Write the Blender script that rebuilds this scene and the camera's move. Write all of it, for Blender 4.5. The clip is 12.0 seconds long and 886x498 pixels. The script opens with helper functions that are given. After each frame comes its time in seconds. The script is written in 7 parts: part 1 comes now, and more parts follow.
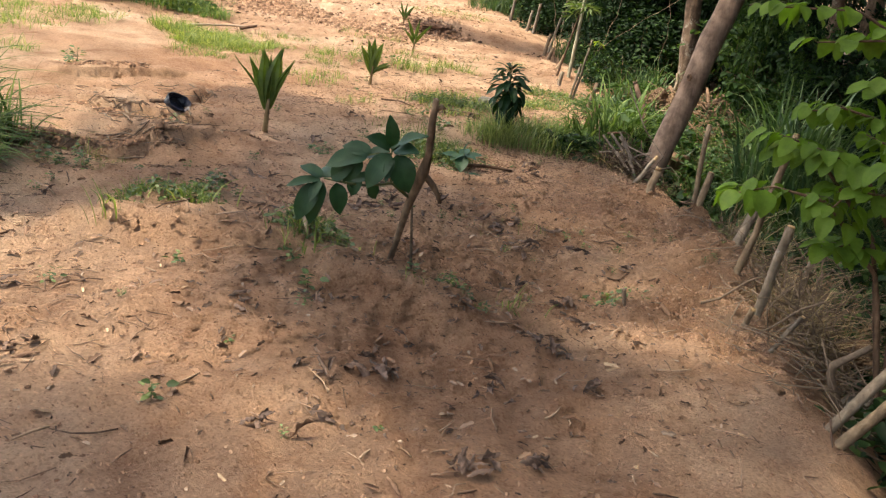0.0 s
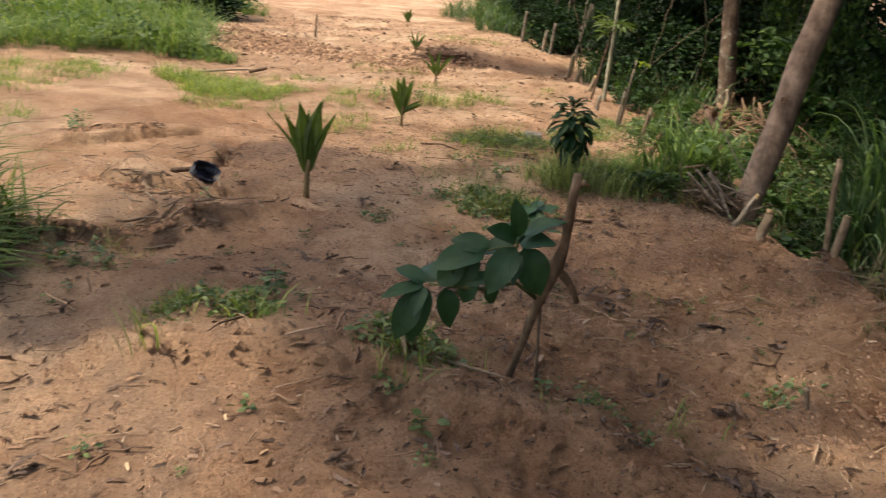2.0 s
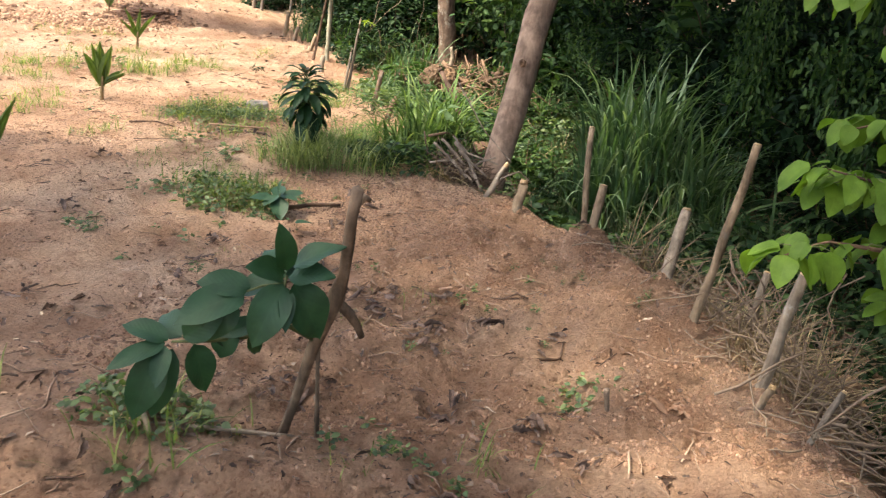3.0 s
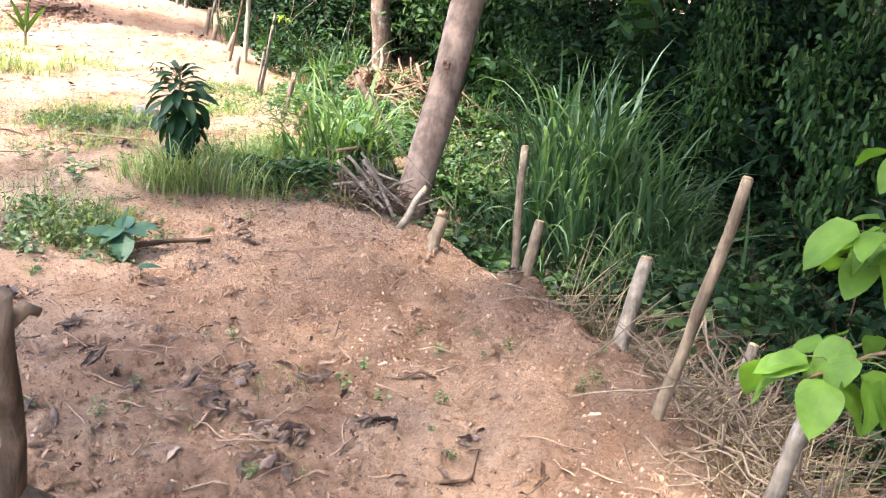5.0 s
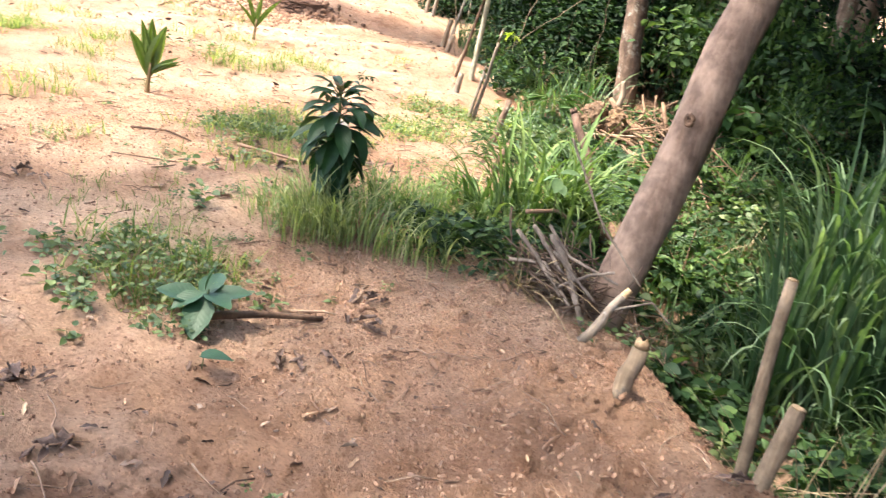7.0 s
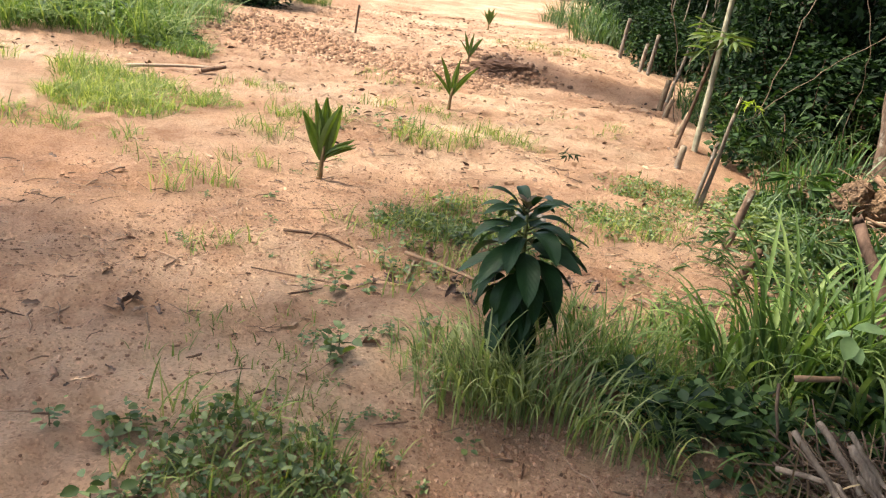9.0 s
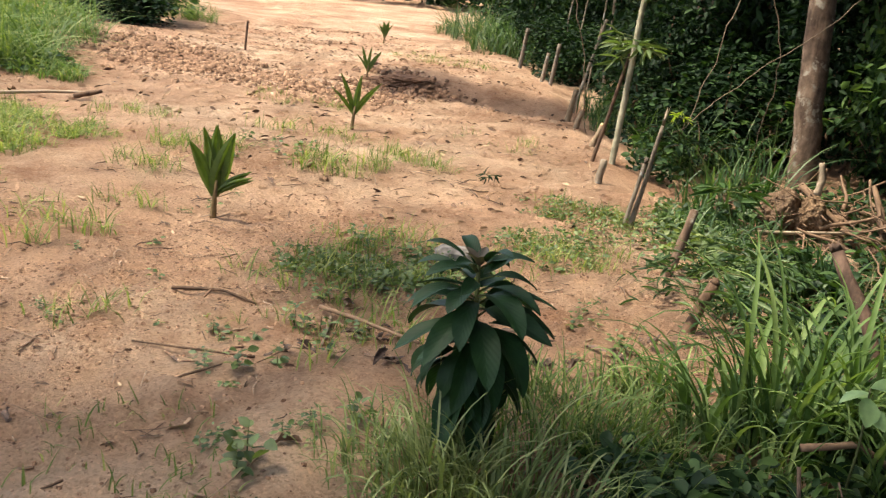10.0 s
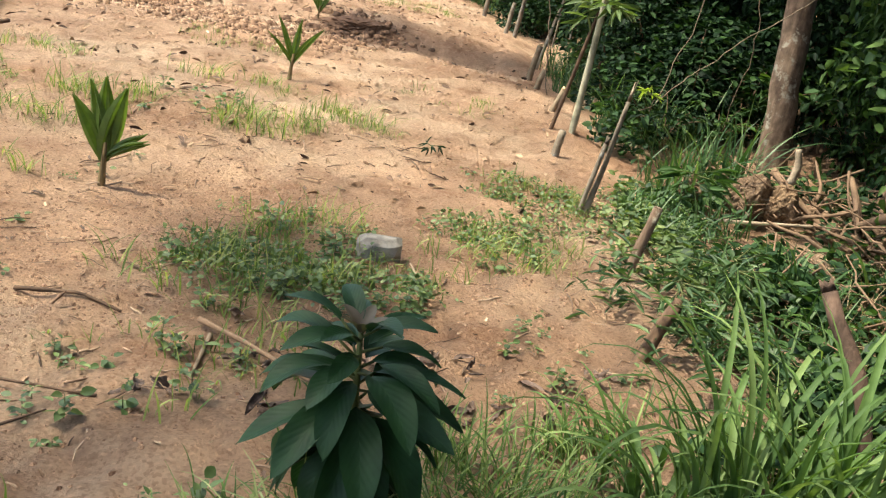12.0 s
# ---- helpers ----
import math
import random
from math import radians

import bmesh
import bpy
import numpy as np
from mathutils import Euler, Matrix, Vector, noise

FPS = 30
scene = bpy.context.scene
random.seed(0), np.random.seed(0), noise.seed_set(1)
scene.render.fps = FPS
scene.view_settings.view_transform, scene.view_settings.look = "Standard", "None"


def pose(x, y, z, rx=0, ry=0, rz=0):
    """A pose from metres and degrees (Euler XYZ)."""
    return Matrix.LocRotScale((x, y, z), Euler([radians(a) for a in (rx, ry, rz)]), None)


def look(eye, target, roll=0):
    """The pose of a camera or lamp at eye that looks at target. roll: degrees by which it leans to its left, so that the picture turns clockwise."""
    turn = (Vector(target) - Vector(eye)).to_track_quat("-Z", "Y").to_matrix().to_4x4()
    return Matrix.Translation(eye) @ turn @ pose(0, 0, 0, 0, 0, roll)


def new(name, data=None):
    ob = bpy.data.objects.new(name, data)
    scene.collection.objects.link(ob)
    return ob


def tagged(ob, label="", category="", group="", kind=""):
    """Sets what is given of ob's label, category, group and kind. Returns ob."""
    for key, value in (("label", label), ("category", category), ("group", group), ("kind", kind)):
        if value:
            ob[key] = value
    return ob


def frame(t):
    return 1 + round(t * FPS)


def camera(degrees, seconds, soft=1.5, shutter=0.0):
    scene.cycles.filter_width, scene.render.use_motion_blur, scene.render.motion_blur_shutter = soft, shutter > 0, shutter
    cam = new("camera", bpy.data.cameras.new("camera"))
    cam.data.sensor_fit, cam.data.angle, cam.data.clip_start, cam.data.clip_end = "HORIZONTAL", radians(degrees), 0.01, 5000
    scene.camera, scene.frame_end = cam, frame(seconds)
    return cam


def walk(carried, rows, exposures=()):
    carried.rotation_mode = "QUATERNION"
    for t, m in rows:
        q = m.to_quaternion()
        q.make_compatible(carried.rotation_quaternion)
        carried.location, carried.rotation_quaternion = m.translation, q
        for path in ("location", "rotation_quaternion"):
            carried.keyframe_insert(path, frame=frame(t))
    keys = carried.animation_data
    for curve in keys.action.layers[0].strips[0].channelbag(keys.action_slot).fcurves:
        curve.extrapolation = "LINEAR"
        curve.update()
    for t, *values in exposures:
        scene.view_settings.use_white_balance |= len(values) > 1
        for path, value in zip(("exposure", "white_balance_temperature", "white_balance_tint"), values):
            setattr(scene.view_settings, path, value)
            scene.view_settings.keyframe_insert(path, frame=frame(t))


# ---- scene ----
cam = camera(55.1, 12.0, 1.2, 0.15)
METRES, EYE, TILT, LEAN, TURN = 7.653, 1.5, 0.0, 0.0, 20.8
ROWS = [
    (0.0, 0.0, 0.0, 0.0, 2.59, -18.95, -7.57),
    (0.5, -0.0416, 0.023, 0.0022, 3.31, -18.55, -7.45),
    (1.0, -0.0665, 0.0388, 0.0027, 8.75, -18.48, -6.78),
    (1.5, -0.0774, 0.0952, -0.0022, 11.89, -18.23, -5.44),
    (2.0, -0.075, 0.1382, -0.0016, 1.63, -17.46, -3.83),
    (2.5, -0.0856, 0.2024, -0.0029, -11.5, -18.36, -3.56),
    (3.0, -0.0847, 0.2321, 0.0005, -17.42, -19.06, -4.7),
    (3.5, -0.0588, 0.2706, -0.0027, -21.82, -18.06, -4.58),
    (5.5, 0.0249, 0.4204, -0.0256, -20.13, -18.63, -6.26),
    (6.0, 0.0504, 0.4801, -0.0294, -21.71, -20.09, -5.54),
    (6.5, 0.0619, 0.5144, -0.0287, -16.8, -19.85, -8.48),
    (7.0, 0.0782, 0.5494, -0.0265, -2.78, -19.43, -9.86),
    (9.0, 0.076, 0.7206, -0.025, 10.87, -17.94, -6.97),
    (9.5, 0.0729, 0.7565, -0.0287, 8.11, -16.61, -6.31),
    (10.0, 0.051, 0.8029, -0.0306, 3.66, -16.31, -5.97),
    (10.5, 0.0451, 0.8269, -0.0295, -3.13, -16.59, -7.26),
    (11.0, 0.0515, 0.8497, -0.0303, -1.14, -18.2, -10.17),
    (11.5, 0.0672, 0.88, -0.0237, 3.84, -19.42, -11.51),
    (12.0, 0.0675, 0.9012, -0.0229, 1.91, -19.9, -9.34),
]
EXPOSURES = [(0.0, 2.05, 7550, 7.5), (1.0, 1.95, 7550, 7.5), (1.5, 1.83, 7570, 7.8), (2.0, 1.57, 7600, 8), (2.7, 2.18, 7300, 8), (3.5, 2.93, 7000, 10), (5.3, 3.42, 6200, 10), (6.5, 3.3, 6300, 10), (7.0, 3.16, 6800, 11), (8.8, 2.35, 7250, 9), (9.6, 1.97, 7250, 8), (10.6, 1.91, 7150, 4), (11.1, 2.07, 6900, 2), (12.0, 2.07, 6900, 0)]
walk(cam, [(t, pose(0, 0, EYE, TILT, LEAN, TURN) @ pose(METRES * x, METRES * y, METRES * z, 90 + pitch, roll, yaw)) for t, x, y, z, yaw, pitch, roll in ROWS], EXPOSURES)

# exposure and white balance follow the phone's own automatic changes
# ---------------------------------------------------------------- world and sun
SUN_TO = Vector((-0.40, -0.16, 0.90)).normalized()
world = bpy.data.worlds.new("sky")
scene.world = world
world.use_nodes = True
wn = world.node_tree.nodes
sky = wn.new("ShaderNodeTexSky")
sky.sky_type = "NISHITA"
sky.sun_disc = False
sky.dust_density = 3.0
sky.sun_elevation = math.asin(SUN_TO.z)
sky.sun_rotation = math.atan2(SUN_TO.x, SUN_TO.y)
world.node_tree.links.new(sky.outputs[0], wn["Background"].inputs[0])
wn["Background"].inputs[1].default_value = 0.115
lamp = bpy.data.lights.new("sun", "SUN")
lamp.energy, lamp.angle, lamp.color = 2.7, radians(1.6), (1.0, 0.94, 0.84)
sun = new("sun", lamp)
sun.matrix_world = look(SUN_TO * 60, (0, 0, 0))


# ---------------------------------------------------------------- materials
def shader(name):
    mat = bpy.data.materials.new(name)
    mat.use_nodes = True
    nt = mat.node_tree
    return mat, nt, nt.nodes, nt.nodes["Principled BSDF"]


def ramp(nt, src, stops):
    r = nt.nodes.new("ShaderNodeValToRGB")
    el = r.color_ramp.elements
    while len(el) < len(stops):
        el.new(0.5)
    for e, (p, c) in zip(el, stops):
        e.position, e.color = p, (*c, 1)
    nt.links.new(src, r.inputs[0])
    return r.outputs[0]


def tex_noise(nt, scale, detail=6.0, rough=0.6, stretch=None):
    n = nt.nodes.new("ShaderNodeTexNoise")
    n.inputs["Scale"].default_value = scale
    n.inputs["Detail"].default_value = detail
    n.inputs["Roughness"].default_value = rough
    c = nt.nodes.new("ShaderNodeTexCoord")
    if stretch:
        m = nt.nodes.new("ShaderNodeMapping")
        m.inputs["Scale"].default_value = stretch
        nt.links.new(c.outputs["Object"], m.inputs[0])
        nt.links.new(m.outputs[0], n.inputs["Vector"])
    else:
        nt.links.new(c.outputs["Object"], n.inputs["Vector"])
    return n.outputs["Fac"]


def mix(nt, fac, a, b, mode="MIX"):
    m = nt.nodes.new("ShaderNodeMix")
    m.data_type, m.blend_type = "RGBA", mode
    for sock, v in ((m.inputs[0], fac), (m.inputs[6], a), (m.inputs[7], b)):
        if hasattr(v, "is_linked"):
            nt.links.new(v, sock)
        elif isinstance(v, (int, float)):
            sock.default_value = v
        else:
            sock.default_value = (*v, 1)
    return m.outputs[2]


def bump(nt, bsdf, height, strength, distance):
    b = nt.nodes.new("ShaderNodeBump")
    b.inputs["Strength"].default_value = strength
    b.inputs["Distance"].default_value = distance
    nt.links.new(height, b.inputs["Height"])
    nt.links.new(b.outputs[0], bsdf.inputs["Normal"])


def scaled_sum(nt, terms):
    """Adds noise outputs, each times its weight."""
    total = None
    for out, weight in terms:
        m = nt.nodes.new("ShaderNodeMath")
        m.operation = "MULTIPLY_ADD"
        nt.links.new(out, m.inputs[0])
        if hasattr(weight, "is_linked"):
            nt.links.new(weight, m.inputs[1])
        else:
            m.inputs[1].default_value = weight
        if total is None:
            m.inputs[2].default_value = 0.0
        else:
            nt.links.new(total, m.inputs[2])
        total = m.outputs[0]
    return total


def soil_material():
    mat, nt, nodes, bsdf = shader("red_sandy_soil")
    broad = ramp(nt, tex_noise(nt, 0.5, 5, 0.6), [(0.30, (0.41, 0.240, 0.152)), (0.50, (0.57, 0.372, 0.250)), (0.70, (0.68, 0.50, 0.36))])
    wide = ramp(nt, tex_noise(nt, 0.16, 6, 0.65), [(0.36, (0.80, 0.73, 0.69)), (0.52, (1, 1, 1)), (0.70, (1.10, 1.10, 1.08))])
    patch = ramp(nt, tex_noise(nt, 2.2, 8, 0.72), [(0.34, (0.70, 0.62, 0.58)), (0.50, (1, 1, 1)), (0.72, (1.12, 1.10, 1.07))])
    grain = ramp(nt, tex_noise(nt, 55, 8, 0.85), [(0.28, (0.66, 0.62, 0.60)), (0.47, (0.99, 0.99, 0.99)), (0.72, (1.17, 1.15, 1.12))])
    col = mix(nt, 1.0, mix(nt, 1.0, mix(nt, 1.0, broad, wide, "MULTIPLY"), patch, "MULTIPLY"), grain, "MULTIPLY")
    # crumbs of their own tone, pale grit, and dark specks of rotted bits
    crumb = nodes.new("ShaderNodeTexVoronoi")
    place = nodes.new("ShaderNodeTexCoord")
    nt.links.new(place.outputs["Object"], crumb.inputs["Vector"])
    crumb.inputs["Scale"].default_value = 110.0
    tone = nodes.new("ShaderNodeSeparateColor")
    nt.links.new(crumb.outputs["Color"], tone.inputs[0])
    col = mix(nt, 1.0, col, ramp(nt, tone.outputs[0], [(0.0, (0.74, 0.69, 0.66)), (0.40, (1, 1, 1)), (0.92, (1.06, 1.05, 1.04)), (1.0, (1.25, 1.25, 1.22))]), "MULTIPLY")
    speck = ramp(nt, tex_noise(nt, 34, 8, 0.85), [(0.33, (1, 1, 1)), (0.36, (0, 0, 0))])
    col = mix(nt, speck, col, (0.13, 0.075, 0.052))
    nt.links.new(col, bsdf.inputs["Base Color"])
    bsdf.inputs["Roughness"].default_value = 0.95
    bsdf.inputs["Specular IOR Level"].default_value = 0.15
    # crumbly areas and trodden smooth ones
    rough = ramp(nt, tex_noise(nt, 1.4, 4, 0.6), [(0.36, (0.6, 0.6, 0.6)), (0.60, (1.4, 1.4, 1.4))])
    fine = scaled_sum(nt, [(tex_noise(nt, 24, 8, 0.82), 1.6), (tex_noise(nt, 80, 6, 0.8), 0.8)])
    height = scaled_sum(nt, [(tex_noise(nt, 7, 7, 0.7), 0.7), (fine, rough)])
    bump(nt, bsdf, height, 1.0, 0.085)
    return mat


def leaf_material(name, dark, mid, light, translucent=0.35, rough=0.45, vein=0.0, spec=0.4):
    mat, nt, nodes, bsdf = shader(name)
    geo = nodes.new("ShaderNodeNewGeometry")
    col = ramp(nt, geo.outputs["Random Per Island"], [(0.0, dark), (0.55, mid), (1.0, light)])
    col = mix(nt, 1.0, col, ramp(nt, tex_noise(nt, 14, 4), [(0.35, (0.72, 0.74, 0.70)), (0.65, (1.15, 1.12, 1.05))]), "MULTIPLY")
    nt.links.new(col, bsdf.inputs["Base Color"])
    bsdf.inputs["Roughness"].default_value = rough
    bsdf.inputs["Specular IOR Level"].default_value = spec
    tr = nodes.new("ShaderNodeBsdfTranslucent")
    nt.links.new(mix(nt, 1.0, col, (1.25, 1.35, 0.55), "MULTIPLY"), tr.inputs[0])
    mx = nodes.new("ShaderNodeMixShader")
    mx.inputs[0].default_value = translucent
    nt.links.new(bsdf.outputs[0], mx.inputs[1])
    nt.links.new(tr.outputs[0], mx.inputs[2])
    nt.links.new(mx.outputs[0], nodes["Material Output"].inputs[0])
    if vein:
        # midrib and side veins from the leaf's own coordinates: u across, v along
        uvn = nodes.new("ShaderNodeUVMap")
        uvn.uv_map = "leaf"
        sep = nodes.new("ShaderNodeSeparateXYZ")
        nt.links.new(uvn.outputs[0], sep.inputs[0])

        def calc(op, a, b):
            m = nodes.new("ShaderNodeMath")
            m.operation = op
            for sock, v in ((m.inputs[0], a), (m.inputs[1], b)):
                if hasattr(v, "is_linked"):
                    nt.links.new(v, sock)
                else:
                    sock.default_value = v
            return m.outputs[0]

        off = calc("ABSOLUTE", calc("SUBTRACT", sep.outputs[0], 0.5), 0.0)
        rib = calc("LESS_THAN", off, 0.022)
        wave = calc("SINE", calc("MULTIPLY", calc("SUBTRACT", sep.outputs[1], calc("MULTIPLY", off, 0.7)), 56.0), 0.0)
        side = calc("MULTIPLY", calc("GREATER_THAN", wave, 0.955), 0.5)
        lines = calc("MULTIPLY", calc("MAXIMUM", rib, side), vein)
        veined = mix(nt, lines, col, light)
        nt.links.new(veined, bsdf.inputs["Base Color"])
        bump(nt, bsdf, calc("ADD", calc("MULTIPLY", wave, 0.7 * vein), calc("MULTIPLY", off, 3.0)), 0.3, 0.004)
    return mat


def wood_material(name, dark, light, scale=18.0, stretch=(1, 1, 0.12), rough=0.85, blotch=None):
    mat, nt, nodes, bsdf = shader(name)
    f = tex_noise(nt, scale, 8, 0.68, stretch)
    col = ramp(nt, f, [(0.30, dark), (0.68, light)])
    spots = ramp(nt, tex_noise(nt, 9, 5, 0.6), [(0.40, (0.62, 0.60, 0.58)), (0.60, (1.08, 1.06, 1.03))])
    col = mix(nt, 1.0, col, spots, "MULTIPLY")
    if blotch:
        lich = ramp(nt, tex_noise(nt, 6, 6, 0.7), [(0.56, (0, 0, 0)), (0.64, (1, 1, 1))])
        col = mix(nt, lich, col, blotch)
    rnd = nodes.new("ShaderNodeObjectInfo")
    col = mix(nt, 1.0, col, ramp(nt, rnd.outputs["Random"], [(0, (0.82, 0.82, 0.84)), (1, (1.12, 1.1, 1.05))]), "MULTIPLY")
    nt.links.new(col, bsdf.inputs["Base Color"])
    bsdf.inputs["Roughness"].default_value = rough
    bsdf.inputs["Specular IOR Level"].default_value = 0.2
    bump(nt, bsdf, f, 0.7, 0.02)
    return mat


def island_material(name, stops, rough=0.9):
    mat, nt, nodes, bsdf = shader(name)
    geo = nodes.new("ShaderNodeNewGeometry")
    col = ramp(nt, geo.outputs["Random Per Island"], stops)
    col = mix(nt, 1.0, col, ramp(nt, tex_noise(nt, 60, 5, 0.7), [(0.3, (0.62, 0.6, 0.58)), (0.7, (1.15, 1.12, 1.1))]), "MULTIPLY")
    nt.links.new(col, bsdf.inputs["Base Color"])
    bsdf.inputs["Roughness"].default_value = rough
    bsdf.inputs["Specular IOR Level"].default_value = 0.2
    return mat


SOIL = soil_material()
CLOD = island_material("soil_clod", [(0, (0.10, 0.055, 0.035)), (0.6, (0.20, 0.118, 0.075)), (1, (0.30, 0.19, 0.125))])
CRUMB = island_material("soil_crumb", [(0, (0.14, 0.075, 0.047)), (0.5, (0.235, 0.138, 0.09)), (1, (0.31, 0.20, 0.135))])
DARK_EARTH = island_material("dark_dug_earth", [(0, (0.085, 0.048, 0.032)), (0.6, (0.16, 0.09, 0.056)), (1, (0.26, 0.15, 0.092))])
GRASS = leaf_material("fresh_grass", (0.07, 0.105, 0.03), (0.14, 0.19, 0.058), (0.33, 0.34, 0.14), 0.42, 0.6, 0.0, 0.2)
TALL_GRASS = leaf_material("tall_grass", (0.022, 0.055, 0.018), (0.045, 0.095, 0.032), (0.13, 0.19, 0.085), 0.3, 0.48, 0.0, 0.35)
# fresh grass darkened: the shade round the shrub is put into its colour
SHADED_GRASS = leaf_material("shaded_grass", (0.045, 0.085, 0.024), (0.10, 0.16, 0.046), (0.25, 0.31, 0.12), 0.4, 0.5, 0.0, 0.25)
DRY_GRASS = leaf_material("straw", (0.085, 0.056, 0.033), (0.18, 0.125, 0.072), (0.38, 0.295, 0.185), 0.2, 0.7)
BUSH_LEAF = leaf_material("dark_glossy_leaf", (0.009, 0.029, 0.011), (0.014, 0.042, 0.015), (0.034, 0.080, 0.028), 0.2, 0.5, 0.22, 0.22)
YOUNG_LEAF = leaf_material("pinkish_young_leaf", (0.07, 0.065, 0.042), (0.11, 0.085, 0.06), (0.16, 0.115, 0.085), 0.3, 0.5)
SAPLING_LEAF = leaf_material("teak_green_leaf", (0.011, 0.037, 0.017), (0.017, 0.052, 0.023), (0.036, 0.085, 0.034), 0.2, 0.5, 0.16, 0.25)
COCO_LEAF = leaf_material("coconut_frond", (0.045, 0.08, 0.017), (0.08, 0.125, 0.025), (0.14, 0.18, 0.042), 0.38, 0.4)
HEART_LEAF = leaf_material("bright_heart_leaf", (0.042, 0.095, 0.017), (0.102, 0.188, 0.029), (0.21, 0.30, 0.055), 0.5, 0.55, 0.14, 0.2)
WEED_LEAF = leaf_material("weed_leaf", (0.04, 0.068, 0.026), (0.078, 0.122, 0.042), (0.18, 0.22, 0.085), 0.35, 0.55)
# forest shade is put into this colour, darker than the leaves themselves
SHADED_FOREST_LEAF = leaf_material("shaded_forest_leaf", (0.004, 0.013, 0.006), (0.008, 0.022, 0.009), (0.030, 0.062, 0.021), 0.2, 0.6, 0.0, 0.1)
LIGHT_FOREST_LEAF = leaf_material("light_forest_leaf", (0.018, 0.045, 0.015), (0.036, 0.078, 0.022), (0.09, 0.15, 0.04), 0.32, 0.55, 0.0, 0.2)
YELLOW_LEAF = leaf_material("yellow_green_leaf", (0.12, 0.2, 0.025), (0.24, 0.32, 0.05), (0.4, 0.45, 0.1), 0.5, 0.5)
DRY_LEAF = island_material("dry_leaf", [(0, (0.055, 0.032, 0.022)), (0.5, (0.13, 0.075, 0.048)), (0.82, (0.22, 0.13, 0.08)), (1, (0.46, 0.34, 0.22))], 0.7)
TWIG = island_material("dry_twig", [(0, (0.07, 0.043, 0.03)), (0.5, (0.20, 0.125, 0.085)), (1, (0.33, 0.235, 0.165))], 0.85)
PALE_STICK = island_material("bleached_stick", [(0, (0.17, 0.125, 0.09)), (0.6, (0.33, 0.26, 0.19)), (1, (0.52, 0.43, 0.33))], 0.85)
GREY_STICK = island_material("weathered_stick", [(0, (0.06, 0.042, 0.03)), (0.6, (0.17, 0.125, 0.09)), (1, (0.36, 0.28, 0.21))], 0.85)
TRUNK = wood_material("smooth_brown_bark", (0.14, 0.09, 0.064), (0.385, 0.275, 0.207), 10, (1, 1, 0.18), 0.8)
ROUGH_BARK = wood_material("rough_bark", (0.075, 0.048, 0.036), (0.24, 0.17, 0.125), 16, (1, 1, 0.2), 0.9, (0.30, 0.27, 0.22))
STAKE = wood_material("stake_bark", (0.10, 0.072, 0.048), (0.32, 0.24, 0.165), 22, (1, 1, 0.16), 0.85, (0.13, 0.11, 0.088))
GREY_STAKE = wood_material("weathered_stake", (0.105, 0.083, 0.066), (0.32, 0.265, 0.21), 26, (1, 1, 0.1), 0.9, (0.34, 0.33, 0.31))
CUT_WOOD = wood_material("fresh_cut_wood", (0.38, 0.25, 0.13), (0.60, 0.44, 0.27), 40, (1, 1, 1), 0.8)
BROWN_BRANCH = wood_material("brown_branch", (0.045, 0.028, 0.02), (0.17, 0.105, 0.07), 22, (1, 1, 0.15), 0.85)
STEM_BARK = wood_material("grey_brown_stem", (0.06, 0.042, 0.030), (0.23, 0.165, 0.115), 24, (1, 1, 0.2), 0.85)
STONE = wood_material("pale_stone", (0.24, 0.215, 0.185), (0.42, 0.385, 0.34), 12, (1, 1, 1), 0.9)
GREY_STONE = wood_material("grey_stone", (0.16, 0.14, 0.12), (0.36, 0.32, 0.28), 9, (1, 1, 1), 0.9)
HUSK = wood_material("coconut_husk", (0.12, 0.075, 0.035), (0.30, 0.22, 0.11), 30, (1, 1, 0.1), 0.85)
GREEN_STEM = wood_material("green_stem", (0.06, 0.075, 0.025), (0.13, 0.15, 0.055), 20, (1, 1, 0.15), 0.6)


def plastic_material():
    mat, nt, nodes, bsdf = shader("black_plastic")
    nt.links.new(ramp(nt, tex_noise(nt, 9, 4), [(0.42, (0.008, 0.009, 0.014)), (0.75, (0.03, 0.034, 0.06))]), bsdf.inputs["Base Color"])
    bsdf.inputs["Roughness"].default_value = 0.32
    bump(nt, bsdf, tex_noise(nt, 30, 4), 0.8, 0.02)
    return mat


PLASTIC = plastic_material()


# ---------------------------------------------------------------- mesh tools
def link_mesh(name, verts, faces, material, smooth=True, uv=None):
    """faces: an integer array of quads or triangles, or a list of both."""
    me = bpy.data.meshes.new(name)
    groups = faces if isinstance(faces, list) else [faces]
    groups = [np.asarray(g, dtype=np.int32) for g in groups if len(g)]
    loops = np.concatenate([g.ravel() for g in groups])
    totals = np.concatenate([np.full(len(g), g.shape[1], dtype=np.int32) for g in groups])
    starts = np.concatenate(([0], np.cumsum(totals)[:-1])).astype(np.int32)
    verts = np.asarray(verts, dtype=np.float32)
    me.vertices.add(len(verts))
    me.vertices.foreach_set("co", verts.ravel())
    me.loops.add(len(loops))
    me.loops.foreach_set("vertex_index", loops)
    me.polygons.add(len(totals))
    me.polygons.foreach_set("loop_start", starts)
    me.polygons.foreach_set("loop_total", totals)
    me.polygons.foreach_set("use_smooth", np.full(len(totals), smooth))
    if uv is not None:
        layer = me.uv_layers.new(name="leaf")
        layer.data.foreach_set("uv", np.asarray(uv, dtype=np.float32)[loops].ravel())
    me.update(calc_edges=True)
    me.validate()
    me.materials.append(material)
    return me


def mesh_thing(name, vf, material, parent=None, label="", smooth=True, uv=None):
    ob = new(name, link_mesh(name, vf[0], vf[1], material, smooth, uv))
    if parent:
        ob.parent = parent
    if label:
        ob["label"] = label
    return ob


